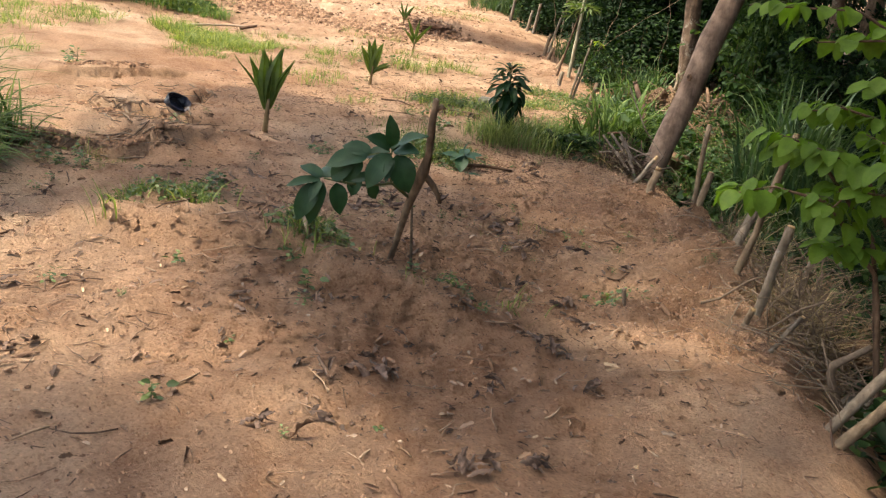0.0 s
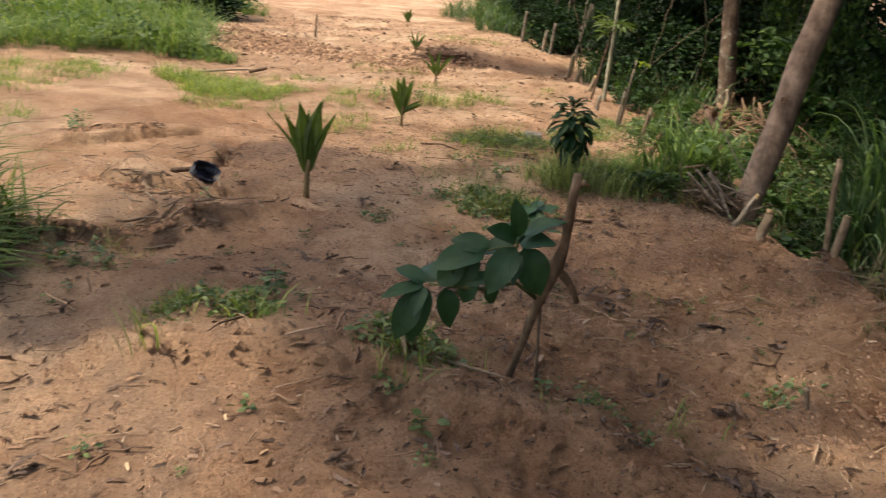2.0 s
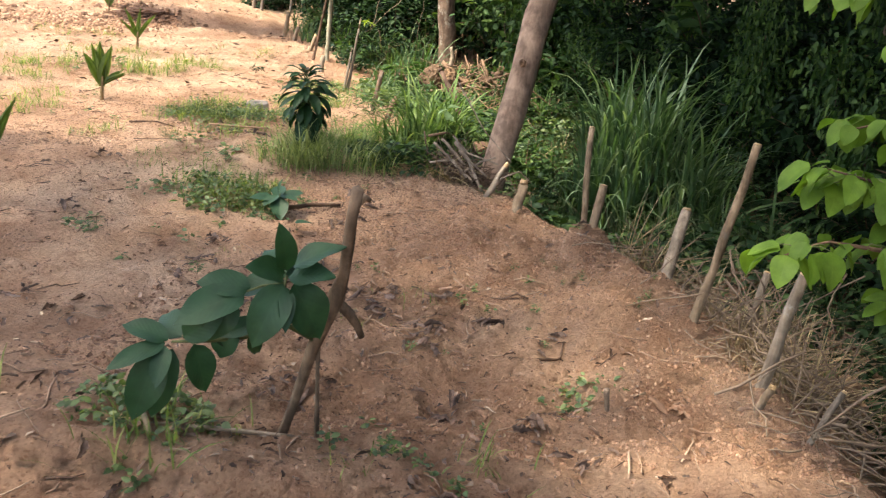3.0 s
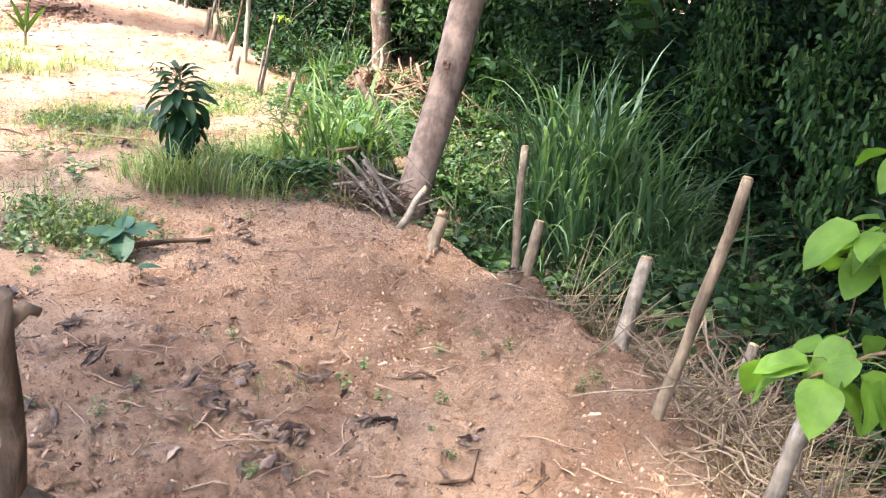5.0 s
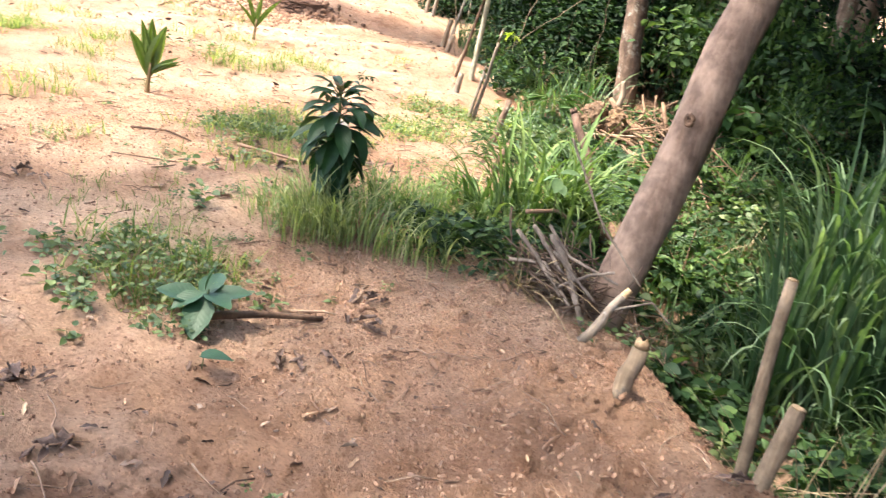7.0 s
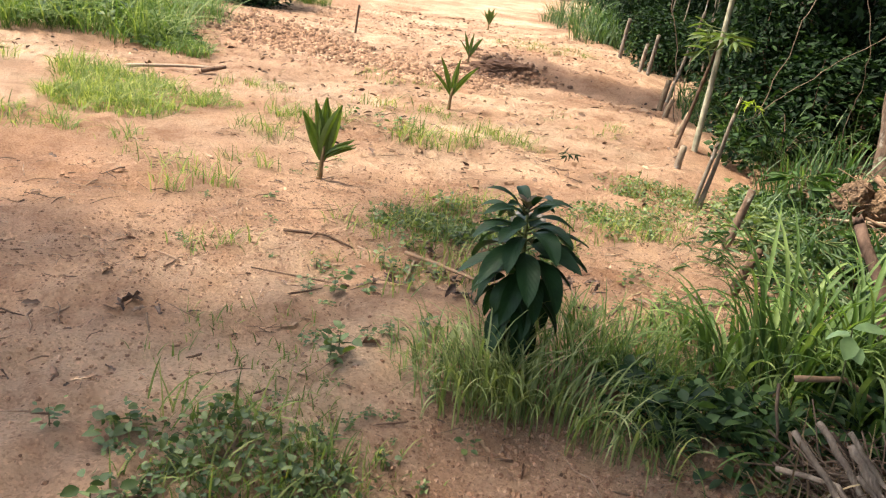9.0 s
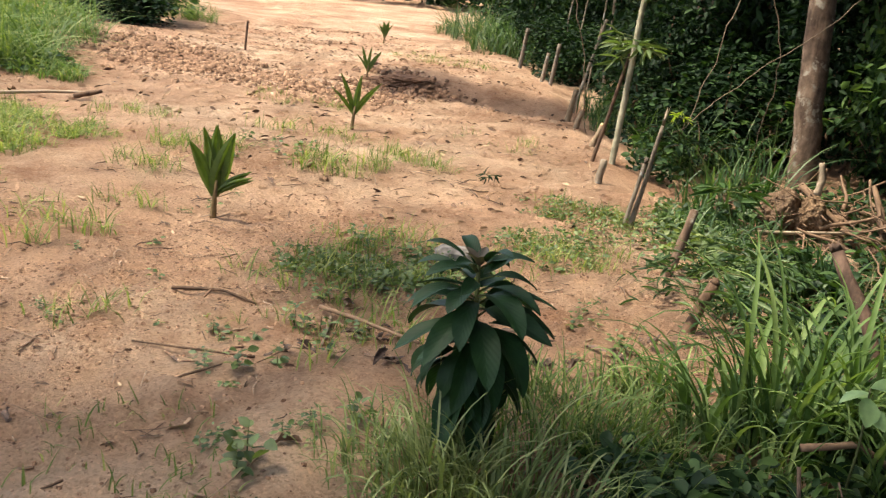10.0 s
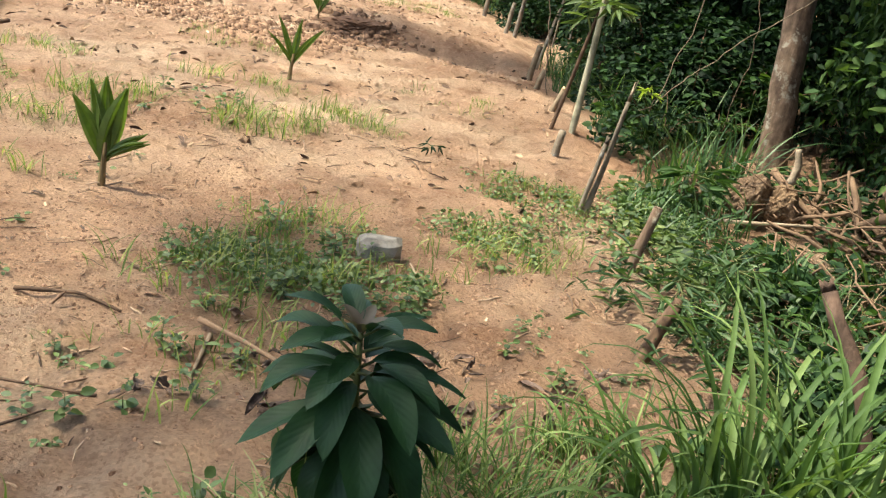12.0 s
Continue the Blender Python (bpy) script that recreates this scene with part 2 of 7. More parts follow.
def join(pieces):
    """Joins (verts, faces) pieces, with faces of one width, or lists of (quads, triangles)."""
    vs, fs, n = [], {}, 0
    for v, f in pieces:
        for g in (f if isinstance(f, list) else [f]):
            g = np.asarray(g, dtype=np.int32)
            if len(g):
                fs.setdefault(g.shape[1], []).append(g + n)
        vs.append(np.asarray(v, dtype=np.float32))
        n += len(v)
    return np.concatenate(vs), [np.concatenate(g) for g in fs.values()]


def tube(points, radii, n=8, rough=0.0, rng=None, cap=True):
    """A tapered tube along points, closed at both ends."""
    pts = np.asarray(points, dtype=float)
    radii = np.broadcast_to(np.asarray(radii, dtype=float), (len(pts),))
    tang = np.gradient(pts, axis=0)
    tang /= np.linalg.norm(tang, axis=1)[:, None] + 1e-9
    ref = np.array([1.0, 0.13, 0.05]) if abs(tang[0][0]) < 0.8 else np.array([0.05, 1.0, 0.1])
    a = np.cross(tang, ref)
    a /= np.linalg.norm(a, axis=1)[:, None]
    b = np.cross(tang, a)
    ang = np.linspace(0, 2 * np.pi, n, endpoint=False)
    r = radii[:, None] * np.ones(n)[None, :]
    if rough and rng is not None:
        r = r * (1 + rough * (rng.random((len(pts), n)) - 0.5) * 2)
    v = pts[:, None, :] + r[..., None] * (np.cos(ang)[None, :, None] * a[:, None, :] + np.sin(ang)[None, :, None] * b[:, None, :])
    m = len(pts)
    i, j = np.meshgrid(np.arange(m - 1), np.arange(n), indexing="ij")
    i, j = i.ravel(), j.ravel()
    k = (j + 1) % n
    quads = np.stack([i * n + j, i * n + k, (i + 1) * n + k, (i + 1) * n + j], 1)
    verts = v.reshape(-1, 3)
    if not cap:
        return verts, quads
    verts = np.concatenate([verts, pts[:1], pts[-1:]])
    j = np.arange(n)
    k = (j + 1) % n
    tris = np.concatenate([np.stack([k, j, np.full(n, m * n)], 1), np.stack([(m - 1) * n + j, (m - 1) * n + k, np.full(n, m * n + 1)], 1)])
    return verts, [quads, tris]


def bent(a, b, n, wobble, rng):
    """Points from a to b along a gentle crooked curve."""
    a, b = np.asarray(a, float), np.asarray(b, float)
    t = np.linspace(0, 1, n)[:, None]
    off = np.zeros((n, 3))
    for k, w in ((1.0, 1.0), (2.3, 0.5), (4.7, 0.25)):
        off += w * wobble * rng.normal(size=3)[None] * np.sin(np.pi * k * t + rng.rand() * 3)
    return a + (b - a) * t + off * np.sin(np.pi * t)


def blades(base, heading, length, width, lean, droop, seg=5, power=2.2):
    """Grass blades that rise from their base and arch over. All arguments but seg are arrays of one entry a blade."""
    n = len(base)
    s = np.linspace(0, 1, seg + 1)
    out = length[:, None] * (lean[:, None] * s + droop[:, None] * s ** power)
    up = length[:, None] * (s - 0.75 * droop[:, None] * s ** (power + 0.4)) * np.sqrt(np.maximum(0.15, 1 - 0.6 * lean[:, None] ** 2))
    d = np.stack([np.cos(heading), np.sin(heading)], 1)
    side = np.stack([-np.sin(heading), np.cos(heading)], 1)
    w = width[:, None] * 0.5 * np.minimum(1, 0.55 + 1.6 * s) * (1 - s ** 2.5) + 0.0004
    c = np.zeros((n, seg + 1, 3))
    c[..., :2] = base[:, None, :2] + out[..., None] * d[:, None, :]
    c[..., 2] = base[:, None, 2] + up
    off = np.zeros_like(c)
    off[..., :2] = w[..., None] * side[:, None, :]
    off[..., 2] = w * 0.35
    v = np.stack([c - off, c + off], 2).reshape(-1, 3)
    q = np.arange(seg)
    one = np.stack([2 * q, 2 * q + 1, 2 * q + 3, 2 * q + 2], 1)
    f = (one[None] + (np.arange(n) * 2 * (seg + 1))[:, None, None]).reshape(-1, 4)
    return v, f


def arching(base, heading, length, width, lean, bend, power=2.0, seg=10):
    """Folded grass blades: each leaves its base at the angle lean from upright and turns over by bend along its length."""
    n = len(base)
    s = np.linspace(0, 1, seg + 1)
    phi = lean[:, None] + bend[:, None] * s ** power
    step = length[:, None] / seg
    zero = np.zeros((n, 1))
    out = np.concatenate([zero, np.cumsum(np.sin(phi[:, :-1]) * step, 1)], 1)
    up = np.concatenate([zero, np.cumsum(np.cos(phi[:, :-1]) * step, 1)], 1)
    d = np.stack([np.cos(heading), np.sin(heading)], 1)
    side = np.stack([-np.sin(heading), np.cos(heading)], 1)
    c = np.zeros((n, seg + 1, 3))
    c[..., :2] = base[:, None, :2] + out[..., None] * d[:, None]
    c[..., 2] = base[:, None, 2] + up
    w = width[:, None] * 0.5 * np.minimum(1, 0.45 + 1.8 * s) * (1 - s ** 3) + 0.0004
    nor = np.zeros_like(c)
    nor[..., :2] = -np.cos(phi)[..., None] * d[:, None]
    nor[..., 2] = np.sin(phi)
    off = np.zeros_like(c)
    off[..., :2] = w[..., None] * side[:, None]
    lift = nor * (w * 0.45)[..., None]
    v = np.stack([c - off + lift, c, c + off + lift], 2).reshape(-1, 3)
    q = np.arange(seg)
    one = np.concatenate([np.stack([3 * q, 3 * q + 1, 3 * q + 4, 3 * q + 3], 1), np.stack([3 * q + 1, 3 * q + 2, 3 * q + 5, 3 * q + 4], 1)])
    return v, (one[None] + (np.arange(n) * 3 * (seg + 1))[:, None, None]).reshape(-1, 4)


def leaf_shape(kind, curl=0.16):
    """A leaf along +y of length 1 and full width 1, folded a little along its midrib and drooping at the tip."""
    if kind == "simple":
        v = [(0, 0, 0), (-0.46, 0.3, 0.07), (-0.40, 0.68, 0.0), (0, 1, -curl), (0.40, 0.68, 0.0), (0.46, 0.3, 0.07)]
        return np.array(v), np.array([(0, 3, 2, 1), (0, 5, 4, 3)])
    rows = {
        "plain": ([0, 1], [0.28, 0.14]),
        "torn": ([0, 0.2, 0.45, 0.7, 0.88, 1], [0.12, 0.42, 0.26, 0.5, 0.22, 0.06]),
        "oval": ([0, 0.18, 0.42, 0.7, 0.9, 1], [0.03, 0.30, 0.5, 0.42, 0.18, 0.0]),
        "lance": ([0, 0.2, 0.5, 0.8, 1], [0.04, 0.42, 0.5, 0.27, 0.0]),
        "heart": ([-0.06, 0.1, 0.3, 0.55, 0.8, 1], [0.22, 0.46, 0.5, 0.40, 0.17, 0.0]),
    }[kind]
    v = []
    for s, w in zip(*rows):
        drop = -curl * s * s
        v += [(-w, s, drop + 0.18 * w), (0, s, drop), (w, s, drop + 0.18 * w)]
    m = len(rows[0])
    f = []
    for i in range(m - 1):
        a = 3 * i
        f += [(a, a + 1, a + 4, a + 3), (a + 1, a + 2, a + 5, a + 4)]
    return np.array(v), np.array(f)


def leaves(kind, pos, direction, length, width, rng, flat=0.35, curl=0.16):
    """Many leaves: each starts at pos, points along direction, with its face turned up but for a random tilt."""
    tv, tf = leaf_shape(kind, curl)
    n = len(pos)
    y = direction / (np.linalg.norm(direction, axis=1)[:, None] + 1e-9)
    up = np.array([0, 0, 1.0]) + flat * rng.normal(size=(n, 3))
    x = np.cross(y, up)
    x /= np.linalg.norm(x, axis=1)[:, None] + 1e-9
    z = np.cross(x, y)
    v = (pos[:, None, :] + tv[None, :, 0, None] * width[:, None, None] * x[:, None, :]
         + tv[None, :, 1, None] * length[:, None, None] * y[:, None, :] + tv[None, :, 2, None] * length[:, None, None] * z[:, None, :])
    f = (tf[None] + (np.arange(n) * len(tv))[:, None, None]).reshape(-1, tf.shape[1])
    return v.reshape(-1, 3), f


def curled_leaf(length, width, roll, arch, twist, rng):
    """A dead leaf along +y: rolled across its width, arched along its length, with a ragged wavy margin."""
    rows, cols = 9, 5
    s = np.linspace(0, 1, rows)[:, None]
    u = np.linspace(-1, 1, cols)[None]
    w = width * 0.5 * np.sin(np.pi * (0.04 + 0.93 * s)) ** 0.75 * (1 + 0.28 * (rng.random((rows, 1)) - 0.5))
    phi = roll * u * np.ones_like(s)
    x, z = w * np.sin(phi) / roll, w * (1 - np.cos(phi)) / roll
    z = z + 0.16 * width * np.abs(u) * rng.normal(size=(rows, cols)) * (s > 0.1) + arch * length * 2 * s * (1 - s)
    a = twist * s
    v = np.stack([x * np.cos(a) - z * np.sin(a), length * s + 0 * u, x * np.sin(a) + z * np.cos(a)], -1).reshape(-1, 3)
    f = [(cols * i + j, cols * i + j + 1, cols * (i + 1) + j + 1, cols * (i + 1) + j) for i in range(rows - 1) for j in range(cols - 1)]
    return v, np.array(f)


def lumps(pos, size, rng, squash=0.65):
    """Small uneven lumps, sunk a little into the ground."""
    base = np.array([(1, 0, -0.4), (-1, 0, -0.4), (0, 1, -0.4), (0, -1, -0.4), (0, 0, 1),
                     (.6, .6, .6), (-.6, .6, .6), (-.6, -.6, .6), (.6, -.6, .6)], float)
    f = np.array([(0, 2, 5), (2, 4, 5), (4, 0, 5), (2, 1, 6), (1, 4, 6), (4, 2, 6), (1, 3, 7), (3, 4, 7), (4, 1, 7), (3, 0, 8), (0, 4, 8), (4, 3, 8)])
    n = len(pos)
    r = size[:, None] * (0.7 + 0.6 * rng.random((n, len(base))))
    v = base[None] * r[..., None]
    a = rng.random(n) * 6.28
    c, s = np.cos(a)[:, None], np.sin(a)[:, None]
    v = np.stack([v[..., 0] * c - v[..., 1] * s, (v[..., 0] * s + v[..., 1] * c) * (0.7 + 0.5 * rng.random((n, 1))), v[..., 2] * squash], -1)
    v += pos[:, None, :]
    return v.reshape(-1, 3), (f[None] + (np.arange(n) * len(base))[:, None, None]).reshape(-1, 3)


# ---------------------------------------------------------------- the ground's height
class Field:
    """Smooth noise over the plan."""

    def __init__(self, seed, size=256):
        self.size = size
        self.grid = np.random.RandomState(seed).rand(size, size) * 2 - 1

    def at(self, x, y):
        xi, yi = np.floor(x).astype(int), np.floor(y).astype(int)
        fx, fy = x - xi, y - yi
        fx, fy = fx * fx * (3 - 2 * fx), fy * fy * (3 - 2 * fy)
        g, n = self.grid, self.size
        a, b = g[xi % n, yi % n], g[(xi + 1) % n, yi % n]
        c, d = g[xi % n, (yi + 1) % n], g[(xi + 1) % n, (yi + 1) % n]
        return (a * (1 - fx) + b * fx) * (1 - fy) + (c * (1 - fx) + d * fx) * fy


FIELDS = [Field(i) for i in range(6)]
FENCE_Y = np.array([-30, 0.0, 3.2, 4.8, 5.8, 6.55, 7.1, 7.6, 10.9, 12.0, 14.4, 17.5, 23, 33, 60, 200])
FENCE_X = np.array([2.2, 0.95, 0.42, 0.10, -0.13, -0.48, -0.90, -1.12, -2.35, -2.88, -3.78, -5.03, -7.7, -13, -28, -110])


def smooth(a, b, v):
    t = np.clip((v - a) / (b - a), 0, 1)
    return t * t * (3 - 2 * t)


def bank(x, y):
    """How far a place lies to the forest's side of the fence."""
    return (x - np.interp(y, FENCE_Y, FENCE_X)) * 0.93


def hollow(x, y, cx, cy, rx, ry, turn=0.0):
    c, s = math.cos(turn), math.sin(turn)
    u, v = (x - cx) * c + (y - cy) * s, -(x - cx) * s + (y - cy) * c
    return np.exp(-(u / rx) ** 2 - (v / ry) ** 2)


def ground_z(x, y):
    x, y = np.asarray(x, float), np.asarray(y, float)
    z = np.full(np.broadcast(x, y).shape, -0.165)
    # a worn path along the fence, a shallow dip further on, low rims
    z = z - 0.12 * hollow(x, y, -1.22, 4.95, 0.66, 1.8, 0.12) + 0.06 * hollow(x, y, -2.25, 3.55, 0.6, 0.35) - 0.12 * hollow(x, y, -4.2, 10.6, 1.7, 1.3) - 0.06 * hollow(x, y, -2.9, 11.9, 0.7, 0.8)
    z = z + 0.09 * hollow(x, y, -3.1, 8.3, 0.55, 0.9, -0.3) + 0.06 * hollow(x, y, -2.7, 3.2, 1.2, 0.7) + 0.05 * hollow(x, y, -0.4, 6.3, 0.35, 0.8, 0.35)
    z = z + 0.07 * hollow(x, y, -4.4, 5.2, 0.9, 0.5) - 0.05 * hollow(x, y, -1.0, 4.1, 0.5, 0.5) - 0.07 * hollow(x, y, -1.8, 4.05, 0.4, 0.35)
    # dug ledges round the planting hole, and a dug trench further up
    z = z - 0.10 * smooth(0.05, -0.05, y - 4.95 - 0.12 * np.sin(5 * x)) * hollow(x, y, -4.5, 4.75, 0.8, 0.28)
    z = z - 0.10 * hollow(x, y, -5.2, 6.9, 1.0, 0.16, 0.35) - 0.28 * hollow(x, y, -6.4, 18.0, 2.2, 0.7, -0.1) + 0.22 * hollow(x, y, -8.3, 18.9, 1.2, 0.6)
    # low scarps that face the walk: one across the plot, two behind the planting hole
    edge = y - 3.5 - 0.10 * np.sin(2.6 * x + 1) - 0.09 * FIELDS[2].at(x * 3.1, y * 0.7)
    z = z + 0.14 * smooth(-0.11, 0.03, edge) * smooth(1.5, 0.2, edge) * smooth(-3.7, -3.0, x) * smooth(-0.5, -1.2, x)
    jag = 0.06 * FIELDS[0].at(x * 7, y * 7) + 0.04 * FIELDS[4].at(x * 15, y * 15)
    edge = y - 4.27 - 0.85 * (x + 4.9) - 0.04 * np.sin(9 * x) - 0.10 * FIELDS[0].at(x * 3, y * 3) - jag
    z = z + 0.11 * smooth(-0.012, 0.03, edge) * smooth(1.2, 0.1, edge) * smooth(-5.5, -5.0, x) * smooth(-3.98, -4.10, x)
    edge = y - 5.66 + 0.14 * (x + 5.2) - 0.10 * FIELDS[3].at(x * 3, y * 3) - jag
    z = z + 0.09 * smooth(-0.012, 0.02, edge) * smooth(0.9, 0.1, edge) * smooth(-6.1, -5.7, x) * smooth(-4.40, -4.52, x)
    edge = y - 6.64 - 2.6 * (x + 6.80) - 0.25 * FIELDS[2].at(x * 3, y * 3) - 3 * jag
    z = z + 0.10 * smooth(-0.03, 0.06, edge) * smooth(2.2, 0.2, edge) * smooth(6.2, 6.6, y) * smooth(8.1, 7.6, y)
    z = z - 0.15 * hollow(x, y, -5.56, 7.1, 0.07, 0.75, 0.49)
    # the land rises gently up the field, and more on the far left
    up = np.maximum(0, y - 17)
    z = z + 0.022 * up + 0.0004 * up ** 2 * (up < 60) + 0.0004 * 3600 * (up >= 60)
    z = z + 1.1 * hollow(x, y, -21.5, 24.5, 3.2, 2.6) + 0.35 * hollow(x, y, -15, 17, 3.5, 3.0)
    # the bank on the forest's side
    d = bank(x, y)
    depth = 0.42 - 0.26 * smooth(8.6, 11.5, y)
    z = z - depth * smooth(0.05, 0.75, d + 0.10 * FIELDS[0].at(x * 2.1, y * 2.1)) + 0.05 * np.maximum(0, d - 2.5) * (d < 30) + 1.4 * (d >= 30)
    rubble = smooth(13, 17, y) * smooth(40, 26, y)
    z = z + rubble * (0.06 * np.abs(FIELDS[2].at(x * 1.9, y * 1.9)) + 0.05 * np.abs(FIELDS[4].at(x * 4.2, y * 4.2)))
    # soil heaped round the feet of the stakes
    for sx, sy, sh in ((-0.93, 7.02, 0.05), (-0.5, 6.5, 0.07), (-0.62, 6.3, 0.05), (-0.15, 5.82, 0.05), (-0.1, 5.36, 0.05), (0.06, 4.78, 0.05)):
        z = z + sh * hollow(x, y, sx, sy, 0.13, 0.11) * (1 + 0.5 * FIELDS[3].at(x * 14, y * 14))
    # turned, lumpy soil along the stakes
    strip = smooth(-0.75, -0.35, d) * smooth(0.15, -0.05, d) * smooth(3.5, 4.5, y) * smooth(7.6, 7.0, y)
    z = z + strip * (0.045 * FIELDS[5].at(x * 6.5 + 1, y * 6.5) + 0.04 * np.abs(FIELDS[2].at(x * 11 + 5, y * 11)))
    # relief: swells, lumps, footmarks
    near = smooth(60, 14, np.hypot(x + 2, y - 6))
    z = z + 0.05 * FIELDS[1].at(x * 0.45, y * 0.45) + 0.028 * FIELDS[2].at(x * 1.7, y * 1.7)
    lump = FIELDS[3].at(x * 4.6, y * 4.6)
    crumbly = 0.7 + 0.7 * smooth(-0.35, 0.45, FIELDS[5].at(x * 0.8 + 3, y * 0.8))
    dug = smooth(1.0, 0.45, np.hypot((x + 1.5) / 1.5, (y - 4.4) / 2.3) + 0.25 * FIELDS[1].at(x * 1.3, y * 1.3))
    crumbly = crumbly * (1 + 0.15 * dug)
    z = z + 0.032 * dug * FIELDS[2].at(x * 5.5 + 4, y * 5.5) + 0.018 * dug * np.abs(FIELDS[4].at(x * 8.5 + 2, y * 8.5))
    z = z + near * 0.030 * (0.5 - np.abs(FIELDS[0].at(x * 2.6 + 9, y * 2.6)))
    z = z + near * (0.040 * np.abs(lump) * (0.6 + 0.7 * FIELDS[0].at(x * 0.9, y * 0.9)) + crumbly * (0.016 * FIELDS[4].at(x * 10, y * 10) + 0.009 * FIELDS[5].at(x * 18, y * 18)))
    return z


def gz(x, y):
    return float(ground_z(x, y))


def on_ground(xy, lift=0.0):
    xy = np.asarray(xy, float)
    return np.column_stack([xy, ground_z(xy[:, 0], xy[:, 1]) + lift])


def spread(a, b, step, far_lo, far_hi, grow=1.16):
    mid = np.arange(a, b + step / 2, step)
    lo, s = [], step
    p = a
    while p > far_lo:
        s *= grow
        p -= s
        lo.append(p)
    hi, s = [], step
    p = mid[-1]
    while p < far_hi:
        s *= grow
        p += s
        hi.append(p)
    return np.concatenate([np.array(lo[::-1]), mid, np.array(hi)])


def build_ground():
    xs, ys = spread(-6.9, 1.2, 0.026, -700, 700, 1.09), spread(1.2, 9.6, 0.026, -500, 900, 1.035)
    gx, gy = np.meshgrid(xs, ys, indexing="ij")
    gzv = ground_z(gx, gy)
    v = np.stack([gx, gy, gzv], -1).reshape(-1, 3)
    n, m = len(xs), len(ys)
    i, j = np.meshgrid(np.arange(n - 1), np.arange(m - 1), indexing="ij")
    i, j = i.ravel(), j.ravel()
    f = np.stack([i * m + j, (i + 1) * m + j, (i + 1) * m + j + 1, i * m + j + 1], 1)
    ob = mesh_thing("ground", (v, f), SOIL)
    return tagged(ob, "dry reddish sandy soil, trodden and crumbly, with clods and cut ledges", "ground", kind="structure")


build_ground()


# ---------------------------------------------------------------- fence stakes
def empty(name, x, y, z, label, category, group=""):
    ob = new(name)
    ob.location = (x, y, z)
    ob.empty_display_size = 0.1
    return tagged(ob, label, category, group)


def stake(base, top, r, label, bark=STAKE, seed=0, split=0.0, wobble=0.006, group="stakes along the bank", name="stake", taper=0.85, fresh=True):
    rng = np.random.RandomState(seed)
    b, t = np.asarray(base, float), np.asarray(top, float)
    root = empty(name, b[0], b[1], gz(b[0], b[1]), label, "stake", group)
    o = np.array(root.location)
    n = max(5, int(np.linalg.norm(t - b) / 0.07))
    pts = bent(b - (t - b) * 0.18, t, n, wobble, rng) - o
    rad = r * np.linspace(1.05, taper, n) * (1 + 0.10 * (rng.random(n) - 0.5))
    mesh_thing("shaft", tube(pts, rad, 10, 0.07, rng), bark, root)
    axis = (pts[-1] - pts[-2]) / np.linalg.norm(pts[-1] - pts[-2])
    tip = [pts[-1] + axis * 0.001, pts[-1] + axis * (0.006 + split * r * 0.5)]
    v, f = tube(tip, [r * taper * 0.93, r * taper * 0.82], 10, 0.05, rng)
    v = v + axis * (split * r * (rng.random(len(v)) - 0.3) * (np.arange(len(v)) >= 10))[:, None]
    mesh_thing("cut_end", (v, f), CUT_WOOD if fresh else bark, root, "pale freshly cut wood end" if fresh else "weathered splintered end")
    return root


PALE_BARK = wood_material("pale_green_bark", (0.20, 0.20, 0.14), (0.46, 0.44, 0.34), 20, (1, 1, 0.2), 0.85)
SHORT = "short pale stake cut off above the soil bank"
stake((-1.13, 7.58, -0.14), (-1.02, 7.62, 0.06), 0.021, "pale split stump of a stake leaning beside the tree", GREY_STAKE, 1, 1.5)
stake((-0.93, 7.05, -0.11), (-0.90, 7.07, 0.08), 0.036, SHORT, STAKE, 2, 0.8)
stake((-0.52, 6.60, -0.08), (-0.547, 6.66, 0.584), 0.021, "thin upright brown stake standing in the soil bank", STAKE, 3)
stake((-0.49, 6.50, -0.11), (-0.444, 6.534, 0.257), 0.029, SHORT, STAKE, 4)
stake((-0.145, 5.86, -0.11), (-0.05, 6.03, 0.28), 0.034, "thick pale leaning stake with a fresh cut top", GREY_STAKE, 5, 0.3)
stake((-0.08, 5.40, -0.15), (0.05, 5.38, 0.80), 0.023, "long leaning round stake with knots, cut flat", STAKE, 6, 0, 0.014)
stake((0.08, 4.80, -0.18), (0.14, 4.75, 0.40), 0.027, "leaning grey-brown stake under the bright leaves", GREY_STAKE, 7)
stake((0.30, 5.72, -0.35), (0.36, 5.75, 0.06), 0.024, "grey stake standing in the dry brush", GREY_STAKE, 8)
stake((0.46, 3.75, -0.25), (0.95, 4.05, 0.60), 0.024, "pale pole leaning out over the bank", GREY_STAKE, 9)
stake((0.50, 3.64, -0.25), (1.0, 3.95, 0.47), 0.026, "pale pole leaning out over the bank", STAKE, 10)
stake((0.14, 4.45, -0.28), (0.30, 4.52, 0.0), 0.014, "thin broken stick stuck in the bank", GREY_STAKE, 11, 0.5)
stake((0.02, 4.68, -0.24), (0.06, 4.62, -0.06), 0.02, "low stub of a stake in the bank", STAKE, 12, 0.4)
stake((-2.47, 10.86, -0.28), (-2.37, 10.91, 0.25), 0.030, "short grey post among leaves", ROUGH_BARK, 13, 0, fresh=False)
stake((-2.21, 9.98, -0.2), (-2.12, 10.06, 0.08), 0.032, "dark weathered stump of a post", BROWN_BRANCH, 14, 0.8, fresh=False)
